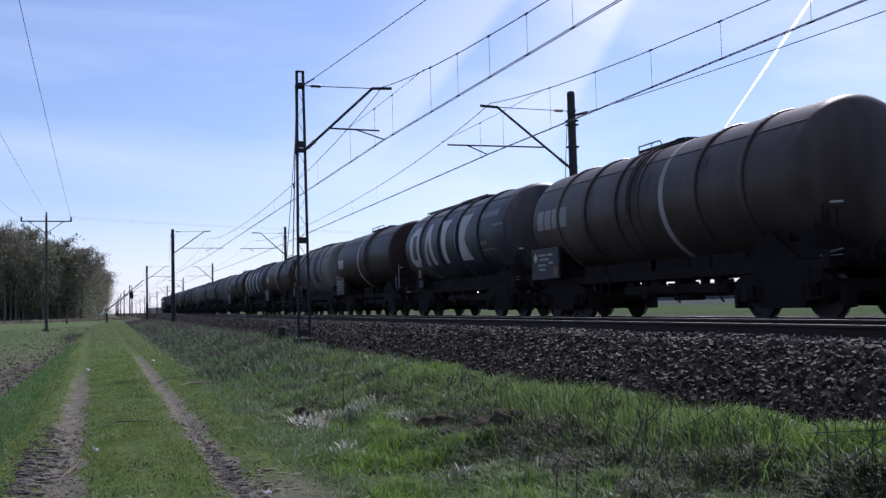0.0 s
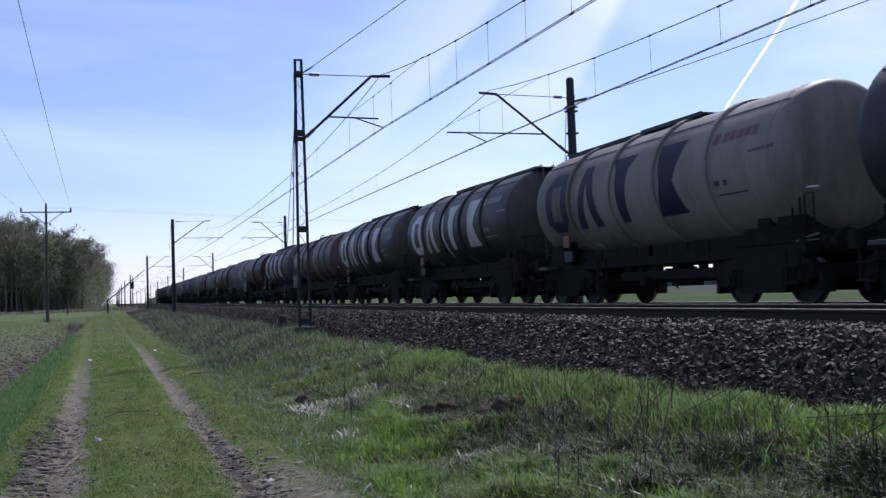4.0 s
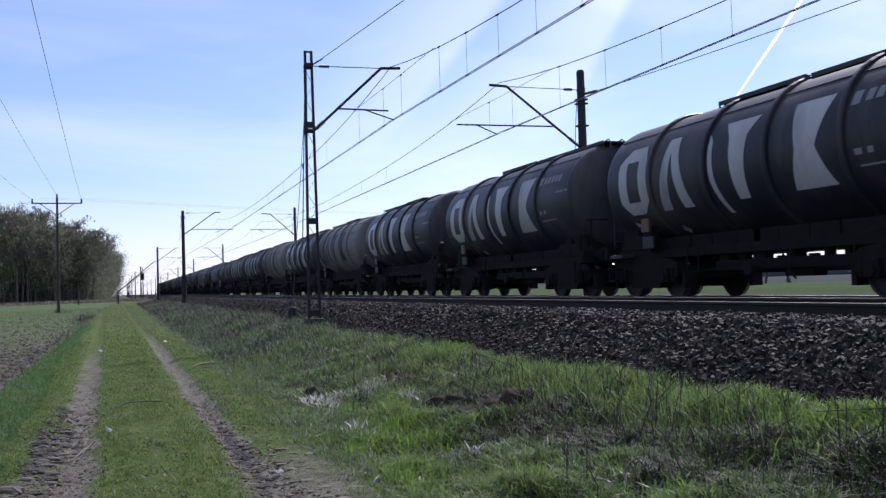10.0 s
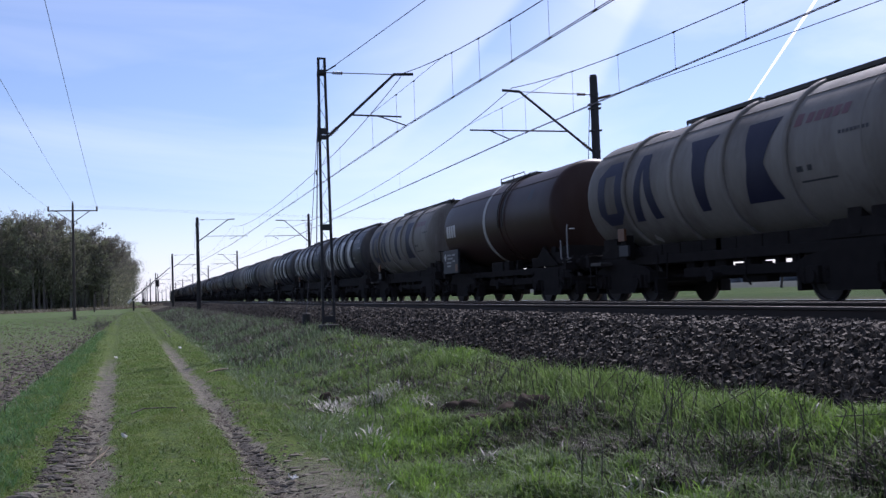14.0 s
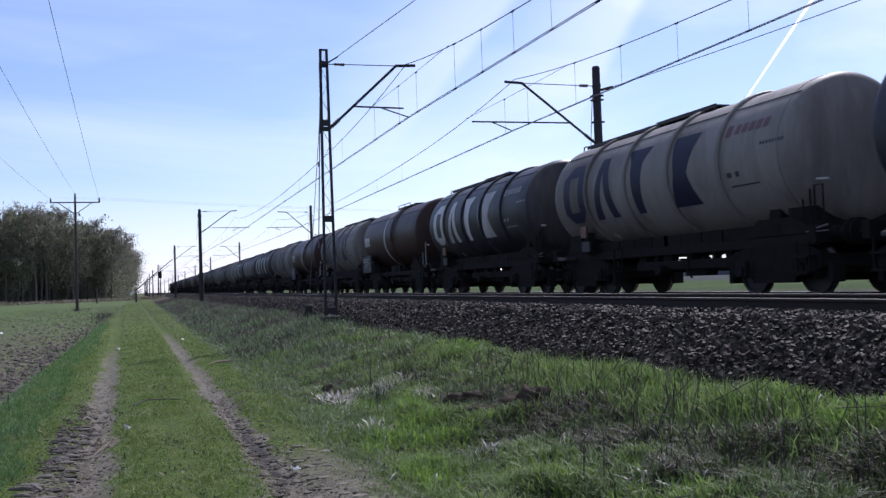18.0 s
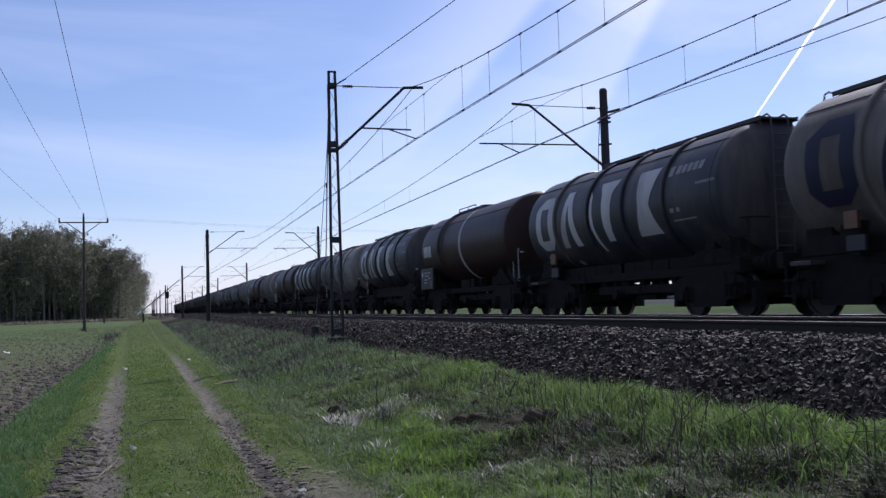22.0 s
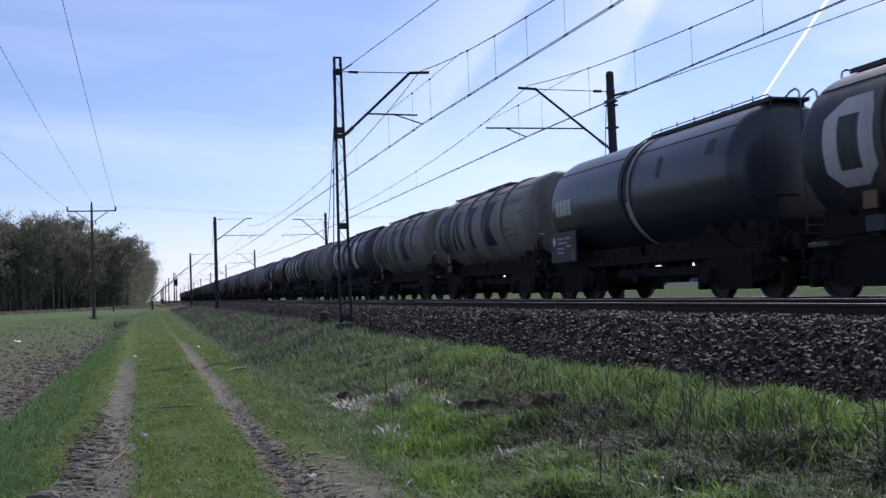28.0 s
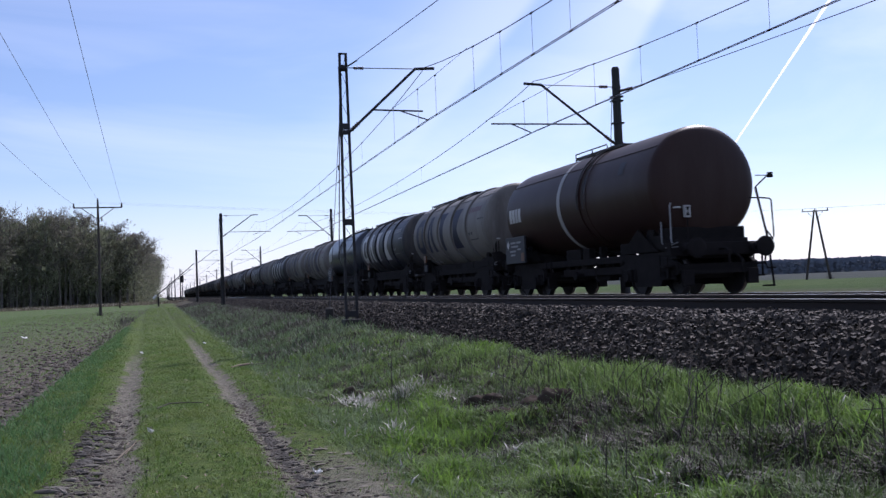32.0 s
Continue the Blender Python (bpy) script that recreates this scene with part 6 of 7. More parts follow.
# ---------------------------------------------------------------- sky trail
def contrail():
    """A straight vapour trail high and far off, widening with age."""
    a, b = Vector((1720, 2410, 491)), Vector((1930, 2060, 985))
    way = (b - a).normalized()
    side = way.cross(Vector(a)).normalized()
    rnd = random.Random(3)
    verts, faces, n = [], [], 90
    for i in range(n + 1):
        k = -0.9 + 2.2 * i / n
        c = a.lerp(b, k)
        w = 2.3 + 2.5 * max(0, k + 0.1) + rnd.uniform(-0.5, 0.5)
        for q in (-1, 0, 1):
            verts.append(tuple(c + side * q * w + Vector(a).normalized() * (-3 if q == 0 else 0)))
    for i in range(n):
        for q in (0, 1):
            faces.append((i * 3 + q, i * 3 + q + 1, i * 3 + q + 4, i * 3 + q + 3))
    # the vapour glows by itself, in place of sunlight on it
    m = bpy.data.materials.new("vapour")
    m.use_nodes = True
    e = m.node_tree.nodes["Principled BSDF"]
    e.inputs["Base Color"].default_value = (0.9, 0.9, 0.9, 1)
    e.inputs["Emission Color"].default_value, e.inputs["Emission Strength"].default_value = (1, 0.98, 0.96, 1), 1.0
    ob = raw("vapour_trail", verts, faces, m)
    ob.visible_shadow = False
    return tagged(ob, "thin white vapour trail across the sky", "vapour trail", kind="structure")


trail = contrail()

# ---------------------------------------------------------------- grass


def blades(name, spots, material, label, category, h0, h1, w, lean=0.35, seed=1):
    """Single blades with a bend, each a strip of two faces."""
    rng = np.random.default_rng(seed)
    n = len(spots)
    p = np.array(spots)
    ang = rng.uniform(0, 2 * np.pi, n)
    bend = rng.uniform(0.05, lean, n) ** 1.0
    twist = rng.normal(0, 0.35, n)
    h = rng.uniform(h0, h1, n) * p[:, 3]
    d = np.stack([np.cos(ang), np.sin(ang)], 1)
    s = np.stack([-np.sin(ang), np.cos(ang)], 1)
    ww = w * rng.uniform(0.7, 1.3, n)
    v = np.zeros((n, 5, 3))
    for i, (t, k) in enumerate(((0, 1), (0, -1), (0.55, 0.8), (0.55, -0.8), (1, 0))):
        v[:, i, :2] = p[:, :2] + d * (bend * h * t ** 1.5)[:, None] + s * (ww * k * 0.5 + twist * h * t * t)[:, None]
        v[:, i, 2] = p[:, 2] + h * t * (1 - 0.3 * np.minimum(bend, 1.6) * t) - 0.01
    base = np.arange(n)[:, None] * 5
    quads = base + np.array([0, 1, 3, 2])
    tris = base + np.array([2, 3, 4])
    me = bpy.data.meshes.new(name)
    me.from_pydata(v.reshape(-1, 3).tolist(), [], quads.tolist() + tris.tolist())
    me.materials.append(material)
    return tagged(new(name, me), label, category, kind="stuff")


def scatter(n, x0, x1, y0, y1, keep, rng, power=2.0):
    """Places on the ground, denser near y0; keep(x, y) gives a size or 0."""
    out = []
    while len(out) < n:
        x = rng.uniform(x0, x1)
        y = y0 + (y1 - y0) * rng.random() ** power
        k = keep(x, y)
        if k > 0:
            out.append((x, y, land(x, y), k))
    return out


def patch(x, y, s, seed):
    return noise.noise((x * s, y * s * 0.7, seed))


def meadow():
    rng = random.Random(21)

    def soft(k, at, sharp=5.0):
        """Whether a blade grows: likelier the more k exceeds the mark."""
        return rng.random() < 1 / (1 + math.exp(-(k - at) * sharp))

    def lush(x, y):
        k = patch(x, y, 0.9, 3) + 0.7 * patch(x, y, 2.5, 6) + 0.5 * patch(x, y, 6, 7) - 2.3 * bare(x, y) - 0.055 * max(0, y - 14)
        edge = min(1, max(0, (x - 1.7 - 0.4 * patch(x, y, 1.5, 9)) / 0.9))
        return max(0.1, min(1.35, 0.75 + 0.6 * k)) * (0.35 + 0.65 * edge) if soft(k, -0.4) else 0
    blades("meadow_grass", scatter(100000, 1.6, 5.6, 2.8, 60, lush, rng, 1.7), M["blade"], "fresh green grass on the railway bank", "grass", 0.04, 0.19, 0.010, 2.2, 1)

    blades("bank_grass", scatter(16000, 1.8, 5.5, -14, 3.2, lambda x, y: 0.8 + 0.5 * patch(x, y, 0.9, 3), rng, 1.0), M["blade"], "green grass on the bank behind", "grass", 0.05, 0.2, 0.014, 2.0, 51)

    def bright(x, y):
        k = patch(x, y, 0.8, 23) + 0.8 * patch(x, y, 2.6, 26) + 1.5 * math.exp(-((x - 5.15) / 0.36) ** 2) * max(0, 1 - y / 30) + 0.4 * bump(x, y, 2.9, 8.2, 0.9, 2.4) - 0.02 * max(0, y - 12) - 2.2 * bare(x, y) - 1.5 * bump(x, y, 2.3, 13.8, 0.4, 1.4)
        return max(0.2, min(1.25, 0.6 + 0.7 * k)) * (1 - 0.45 * min(1, max(0, (x - 4.75) / 0.6))) if soft(k, 0.25) else 0
    blades("bright_grass", scatter(30000, 2.0, 5.55, 2.8, 45, bright, rng, 1.7), M["blade_bright"], "bright yellow-green grass, back light put into its colour", "grass", 0.06, 0.22, 0.010, 1.8, 12)

    def rank(x, y):
        k = patch(x, y, 0.7, 17) + 0.8 * patch(x, y, 2.4, 19) - 2.3 * bare(x, y)
        return max(0.15, 0.75 + 0.7 * k) if soft(k, -0.05) else 0
    blades("coarse_grass", scatter(42000, 1.7, 5.5, 2.8, 75, rank, rng, 1.7), M["blade_blue"], "coarse blue-green grass on the railway bank", "grass", 0.05, 0.20, 0.011, 2.4, 2)

    def weedy(x, y):
        if rng.random() > (y - 15) / 16:
            return 0
        k = patch(x, y, 0.45, 61) + 0.6 * patch(x, y, 1.6, 62) + 0.25 * min(1, max(0, (x - 2.2) / 1.5))
        return max(0.2, 0.75 + 0.7 * k) if soft(k, 0.1) else 0
    blades("bank_weeds", scatter(26000, 1.9, 5.55, 15, 130, weedy, rng, 1.6), M["weed_grey"], "grey-green weeds along the railway bank", "weeds", 0.10, 0.34, 0.020, 1.4, 32)

    def brown(x, y):
        if rng.random() > (y - 13) / 22:
            return 0
        k = patch(x, y, 0.5, 71) + 0.6 * patch(x, y, 1.7, 72) + 0.3 * min(1, max(0, (x - 2.6) / 1.5)) + 0.2 * min(1, max(0, (y - 30) / 30))
        return max(0.2, 0.7 + 0.6 * k) if soft(k, 0.12) else 0
    blades("brown_weeds", scatter(34000, 2.0, 5.6, 13, 170, brown, rng, 1.6), M["weed_dead"], "withered brown-grey weeds along the railway bank", "weeds", 0.10, 0.36, 0.018, 1.3, 33)

    def dry(x, y):
        k = 0.4 * patch(x, y, 2.4, 31) + 0.9 * bump(x, y, 2.55, 13.5, 0.26, 0.9) + 0.85 * bump(x, y, 3.0, 13.9, 0.35, 0.4) + 0.85 * bump(x, y, 3.45, 13.5, 0.3, 0.5) + 0.75 * bump(x, y, 3.62, 12.3, 0.18, 0.7) + 0.6 * bump(x, y, 2.42, 10.3, 0.25, 0.6) + 0.5 * bump(x, y, 3.36, 6.25, 0.2, 0.22) + 0.9 * bump(x, y, 3.04, 8.4, 0.13, 0.14) + 0.7 * bump(x, y, 3.60, 10.9, 0.10, 0.12) + 0.4 * bump(x, y, 3.35, 8.8, 0.25, 0.3) + 0.3 * bump(x, y, 3.68, 7.9, 0.25, 0.5) + 0.5 * bump(x, y, 4.1, 19.8, 0.4, 1.0)
        return max(0.2, 0.55 + 0.6 * k) if soft(k, 0.80, 6) else 0
    blades("dry_grass", scatter(1900, 1.8, 5.6, 3, 40, dry, rng, 1.5), M["blade_dry"], "bleached dry grass among the green", "grass", 0.07, 0.20, 0.024, 1.9, 3)

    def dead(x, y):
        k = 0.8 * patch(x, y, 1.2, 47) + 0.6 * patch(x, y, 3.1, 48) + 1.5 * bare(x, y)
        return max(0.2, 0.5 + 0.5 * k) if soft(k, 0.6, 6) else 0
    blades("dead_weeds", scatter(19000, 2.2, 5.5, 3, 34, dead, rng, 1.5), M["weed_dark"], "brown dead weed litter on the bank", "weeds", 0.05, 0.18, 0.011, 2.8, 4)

    # olive blades kept dark: the shade of the hollows is put into their colour
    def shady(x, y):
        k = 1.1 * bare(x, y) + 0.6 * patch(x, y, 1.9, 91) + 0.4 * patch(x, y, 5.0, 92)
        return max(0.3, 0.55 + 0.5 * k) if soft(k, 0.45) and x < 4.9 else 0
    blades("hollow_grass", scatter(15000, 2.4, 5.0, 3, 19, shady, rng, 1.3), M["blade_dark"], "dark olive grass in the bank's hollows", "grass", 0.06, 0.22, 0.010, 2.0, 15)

    def rank_tall(x, y):
        k = bump(x, y, 4.7, 9.5, 0.6, 2.2) + 0.6 * bump(x, y, 4.4, 14.5, 0.6, 1.6) + 0.7 * bump(x, y, 4.9, 7.0, 0.6, 1.2) + 0.5 * patch(x, y, 2.2, 81)
        return max(0.2, 0.6 + 0.5 * k) * (1 - 0.5 * min(1, max(0, (x - 4.7) / 0.6))) if soft(k, 0.7) else 0
    blades("tall_grass", scatter(5000, 3.4, 5.45, 5, 18, rank_tall, rng, 1.2), M["blade"], "taller tufts of green grass by the ballast", "grass", 0.14, 0.36, 0.011, 1.2, 14)

    def rut(x, y):
        return abs(x + 0.34 + 0.0157 * y) < 0.2 or abs(x - 1.17 + 0.0083 * y) < 0.17 or (y < 11 and (0.8 + 0.1 * (y - 6) < x < 1.75 or -0.9 < x < -0.25))

    def turf(x, y):
        k = patch(x, y, 1.8, 5) + 0.7 * patch(x, y, 5.5, 15)
        edge = min(abs(x + 0.34 + 0.0157 * y), abs(x - 1.17 + 0.0083 * y))
        return 0 if (rut(x, y) and rng.random() < 0.93) or (edge < 0.38 and rng.random() < 0.55) or k < -0.42 or rng.random() < (y - 26) / 16 else max(0, 0.75 + 0.9 * k)
    blades("track_turf", scatter(120000, -1.95, 2.1, 3.5, 42, turf, rng, 1.9), M["blade_turf"], "short turf along the farm track", "grass", 0.02, 0.085, 0.007, 1.8, 5)

    blades("near_turf", scatter(14000, -1.95, 2.0, -14, 3.8, lambda x, y: 0 if rut(x, y) else max(0, 0.75 + 0.8 * patch(x, y, 1.8, 5)), rng, 1.0), M["blade_turf"], "short turf along the farm track", "grass", 0.02, 0.085, 0.010, 1.8, 52)

    def rosette(x, y):
        return 0 if rut(x, y) else max(0, 0.6 + 1.0 * patch(x, y, 2.6, 95)) if rng.random() < 0.3 + patch(x, y, 1.3, 96) else 0
    blades("turf_weeds", scatter(9000, -1.9, 2.2, 4, 38, rosette, rng, 1.8), M["blade_dark"], "broad-leaved dark weeds in the turf", "weeds", 0.025, 0.08, 0.022, 2.2, 37)

    def far_turf(x, y):
        if rng.random() > (y - 20) / 18:
            return 0
        return 0 if rut(x, y) and rng.random() < 0.88 else max(0, 0.8 + 0.9 * patch(x, y, 1.1, 5))
    blades("far_turf", scatter(15000, -2.0, 2.3, 20, 150, far_turf, rng, 1.7), M["blade_turf"], "short turf along the farm track's far end", "grass", 0.03, 0.12, 0.018, 1.8, 35)
    tall = [(-2.6 + rng.gauss(0, 0.35), 70 + rng.gauss(0, 5), 0.0, rng.uniform(0.5, 1.2)) for _ in range(160)] + [(-2.5 + rng.gauss(0, 0.3), 70 + rng.gauss(0, 1), 0.0, rng.uniform(0.5, 1.1)) for _ in range(60)] + [(-6.35 + rng.gauss(0, 0.45), 106 + rng.gauss(0, 0.8), 0.0, rng.uniform(0.5, 1.3)) for _ in range(70)] + [(-2.3 + rng.gauss(0, 0.35), 12 + 60 * rng.random(), 0.0, rng.uniform(0.15, 0.45)) for _ in range(260)] + [(101.5 + rng.gauss(0, 0.3), 129 + rng.gauss(0, 0.3), 0.0, rng.uniform(1.0, 3.2)) for _ in range(90)]
    blades("field_weeds", [(x, y, land(x, y), k) for x, y, z, k in tall], M["weed_dead"], "dark dry weeds at the field's edge", "weeds", 0.2, 0.7, 0.022, 0.8, 36)

    def verge(x, y):
        return 0.7 + 0.6 * patch(x, y, 1.6, 8) if x < -1.0 - 0.012 * y + 0.2 * patch(x, y, 1, 2) else 0
    blades("verge_grass", scatter(22000, -2.0, -0.9, 5, 55, verge, rng, 1.7), M["blade_verge"], "grass verge between the track and the field", "grass", 0.05, 0.18, 0.010, 1.8, 6)

    def corn(x, y):
        x = round(x / 0.22) * 0.22
        return 1.0 if patch(x, y, 0.5, 12) > -0.25 else 0
    spots = [(round(x / 0.22) * 0.22 + rng.gauss(0, 0.03), y, z, k) for x, y, z, k in scatter(36000, -16, -2.1, 9, 130, corn, rng, 1.6)]
    blades("young_corn", spots, M["blade_turf"], "young green corn sprouting in rows", "crop", 0.04, 0.11, 0.012, 1.2, 7)

    # tall thin dead stalks that stand out singly
    verts = bmesh.new()
    for i in range(170):
        x, y = (rng.uniform(2.6, 5.5), 5 + 26 * rng.random() ** 1.5) if rng.random() < 0.4 else (rng.gauss(4.55, 0.42), rng.uniform(4.5, 12.5))
        z, h = land(x, y), rng.uniform(0.25, 0.6)
        if i % 12 == 0:
            # a long stem that has fallen over
            q = rng.uniform(0, 6.28)
            rod(verts, (x, y, z + 0.05), (x + 0.7 * math.cos(q), y + 0.7 * math.sin(q), land(x + 0.7 * math.cos(q), y + 0.7 * math.sin(q)) + rng.uniform(0.12, 0.4)), 0.006, 0.003, 4)
        a = Vector((x, y, z))
        b = a + Vector((rng.gauss(0, 0.12) * h, rng.gauss(0, 0.12) * h, h * 0.6))
        c = b + Vector((rng.gauss(0, 0.2) * h, rng.gauss(0, 0.2) * h, h * 0.4))
        rod(verts, a, b, 0.005, 0.004, 4)
        rod(verts, b, c, 0.004, 0.002, 4)
        if rng.random() < 0.5:
            rod(verts, b, b + Vector((rng.gauss(0, 0.15), rng.gauss(0, 0.15), 0.15)), 0.003, 0.002, 4)
    ob = solid("weed_stalks", verts, M["wood_pole"])
    tagged(ob, "thin bare weed stalks standing on the bank", "weeds", kind="stuff")


meadow()
wood_fringe()

# ---------------------------------------------------------------- clods, litter and twigs on the track


def lump(rng, flat=0.7):
    b = bmesh.new()
    bmesh.ops.create_icosphere(b, subdivisions=1, radius=1)
    for v in b.verts:
        v.co *= rng.uniform(0.65, 1.15)
        v.co.z *= flat
    return b


def clods():
    rng = random.Random(33)
    shapes = []
    for _ in range(6):
        b = lump(rng)
        shapes.append(([tuple(v.co) for v in b.verts], [tuple(v.index for v in f.verts) for f in b.faces]))
        b.free()
    verts, faces = [], []

    def put(x, y, s):
        vs, fs = shapes[rng.randrange(6)]
        k, a = len(verts), rng.uniform(0, 6.28)
        z = land(x, y)
        for p in vs:
            verts.append((x + s * (p[0] * math.cos(a) - p[1] * math.sin(a)), y + s * (p[0] * math.sin(a) + p[1] * math.cos(a)), z + s * p[2] * 0.8))
        faces.extend([tuple(k + i for i in f) for f in fs])
    for _ in range(5200):
        y = 8 + 130 * rng.random() ** 3.2
        put(-2.0 - 9 * rng.random() ** 1.5, y, rng.uniform(0.02, 0.10))
    for _ in range(1500):
        y = 4 + 14 * rng.random() ** 1.5
        c = rng.choice((-0.5, -0.75, 1.13, 1.3))
        put(c + rng.gauss(0, 0.16), y, rng.uniform(0.006, 0.028))
    for _ in range(420):
        put(-2.15 - abs(rng.gauss(0, 0.8)), rng.uniform(12, 34), rng.uniform(0.03, 0.10))
    for c, n in ((1.04, 700), (-0.70, 1000)):
        for _ in range(n):
            y = 7.4 + 7.2 * rng.random() ** 1.3
            put(c + rng.gauss(0, 0.07 if c > 0 else 0.15), y, rng.uniform(0.008, 0.032))
    ob = raw("earth_clods", verts, faces, M["clod"])
    tagged(ob, "crumbled clods of dry brown earth", "soil", kind="stuff")
    # flat crusts of trodden earth on the wide dusty patch
    verts, faces = [], []
    for _ in range(130):
        vs, fs = shapes[rng.randrange(6)]
        x, y = 1.35 + rng.gauss(0, 0.26), 6.2 + 3.6 * rng.random()
        k, a, q, z = len(verts), rng.uniform(0, 6.28), rng.uniform(0.015, 0.055), land(x, y)
        for p in vs:
            verts.append((x + q * 1.5 * (p[0] * math.cos(a) - p[1] * math.sin(a)), y + q * (p[0] * math.sin(a) + p[1] * math.cos(a)), z + q * p[2] * 0.32))
        faces.extend([tuple(k + i for i in f) for f in fs])
    ob = raw("earth_crusts", verts, faces, M["crust"])
    tagged(ob, "flat trodden crusts of grey-brown earth", "soil", kind="stuff")


clods()


def twig(pts, r, label):
    cu = thread("stick", pts, r, M["wood_pole" if "dark" in label else "straw" if "pale" in label else "twig"])
    return tagged(cu, label, "stick", "sticks on the track")


def on(x, y, h=0.02):
    return (x, y, land(x, y) + h)


twig([on(-0.12, 13.7), on(0.05, 13.95, 0.05), on(0.3, 14.0, 0.04), on(0.5, 14.1)], 0.009, "thin curved dark twig lying on turf")
twig([on(1.32, 20.5, 0.05), on(1.52, 20.7, 0.07), on(1.74, 21.0, 0.08)], 0.013, "pale stripped branch lying in grass")
twig([on(-0.42, 10.5), on(-0.32, 10.9, 0.05), on(-0.25, 11.0, 0.03)], 0.004, "forked pale twig beside the rut")
twig([on(-0.5, 10.2), on(-0.40, 10.55, 0.05), on(-0.36, 10.8, 0.03)], 0.004, "short pale twig in the rut")
twig([on(1.25, 41.5), on(1.18, 43, 0.08), on(1.08, 45.5, 0.20), on(1.2, 47, 0.22)], 0.016, "dark dead branch beside the track")
twig([on(1.4, 48), on(1.75, 50, 0.15), on(2.05, 52, 0.28)], 0.016, "dark dead branch among bank weeds")
twig([on(1.5, 20.9), on(1.75, 21.2, 0.05), on(2.05, 21.6, 0.07)], 0.014, "dark broken twig beside the rut")


def litter(x, y, w, h, label):
    b = bmesh.new()
    bmesh.ops.create_grid(b, x_segments=6, y_segments=4, size=0.5)
    r = random.Random(int(x * 100))
    for v in b.verts:
        v.co = Vector((v.co.x * w, v.co.y * h, 0.02 + r.uniform(0, 0.03) + 0.05 * abs(v.co.x)))
    e = bmesh.ops.extrude_face_region(b, geom=b.faces[:])
    bmesh.ops.translate(b, verts=[g for g in e["geom"] if isinstance(g, bmesh.types.BMVert)], vec=(0, 0, 0.006))
    ob = solid("paper_scrap", b, M["litter"])
    ob.matrix_basis = pose(x, y, land(x, y) + 0.01, 25, 10, 35)
    return tagged(ob, label, "litter", "scraps of litter")


litter(-0.20, 11.38, 0.045, 0.08, "crumpled white paper scrap on turf")
litter(1.22, 8.4, 0.10, 0.04, "small white scrap in the rut")
litter(1.21, 31.9, 0.09, 0.09, "pale scrap beside the rut")
litter(-0.65, 28.7, 0.09, 0.08, "pale scrap in the rut")
litter(-6.2, 48, 0.3, 0.14, "pale scrap lying in the field")


def path_litter():
    """Dry leaves and bits of straw strewn over the turf."""
    rng = random.Random(51)
    spots = []
    for _ in range(700):
        y = 5 + 40 * rng.random() ** 1.7
        spots.append((rng.uniform(-1.8, 2.4), y, 0.0, rng.uniform(0.4, 1.2)))
    blades("dry_leaves", [(x, y, land(x, y) + 0.035, k) for x, y, z, k in spots], M["straw"], "dry leaves and straw strewn on turf", "leaf litter", 0.02, 0.045, 0.014, 3.5, 41)


path_litter()


def dark_clods():
    """Ploughed-up ridges of dark earth beside both ruts near the camera."""
    rng = random.Random(77)
    for cx, cy, rx, ry, n in ((1.09, 9.9, 0.09, 2.0, 170), (-0.74, 10.6, 0.20, 2.6, 160)):
        for i in range(n):
            b = lump(rng, 0.5)
            ob = solid("earth_clod", b, M["clod_dark"], EARTH)
            x, y = cx + rng.gauss(0, rx * 0.6), cy + rng.gauss(0, ry * 0.6)
            s = rng.uniform(0.016, 0.060)
            ob.matrix_basis = Matrix.Translation((x, y, land(x, y) + s * 0.1)) @ Matrix.Rotation(rng.uniform(0, 6.28), 4, "Z") @ Matrix.Diagonal((s * 1.5, s * 0.8, s, 1))


dark_clods()


def tread_ridges():
    """Slanted ridges that a tractor's tyre has pressed into the soft edge of one rut."""
    rng = random.Random(78)
    meshes = []
    for _ in range(5):
        b = bmesh.new()
        bmesh.ops.create_icosphere(b, subdivisions=2, radius=1)
        for v in b.verts:
            v.co = Vector((v.co.x * (1 + 0.1 * rng.random()), v.co.y * (1 + 0.3 * rng.random()), max(-0.6, v.co.z * rng.uniform(0.75, 1.15))))
        ob = solid("earth_ridge", b, M["clod_ridge"], EARTH)
        meshes.append(ob)
    for i in range(26):
        y = 7.3 + 0.19 * i + rng.gauss(0, 0.12)
        x = -0.74 - 0.004 * (y - 8) + rng.gauss(0, 0.09)
        m = Matrix.Translation((x, y, land(x, y) + 0.004)) @ Matrix.Rotation(radians(-26 + rng.gauss(0, 24)), 4, "Z") @ Matrix.Diagonal((rng.uniform(0.05, 0.15), rng.uniform(0.018, 0.045), rng.uniform(0.012, 0.028), 1))
        if i < 5:
            meshes[i].matrix_basis = m
        else:
            same("earth_ridge", meshes[i % 5], EARTH, m)


tread_ridges()



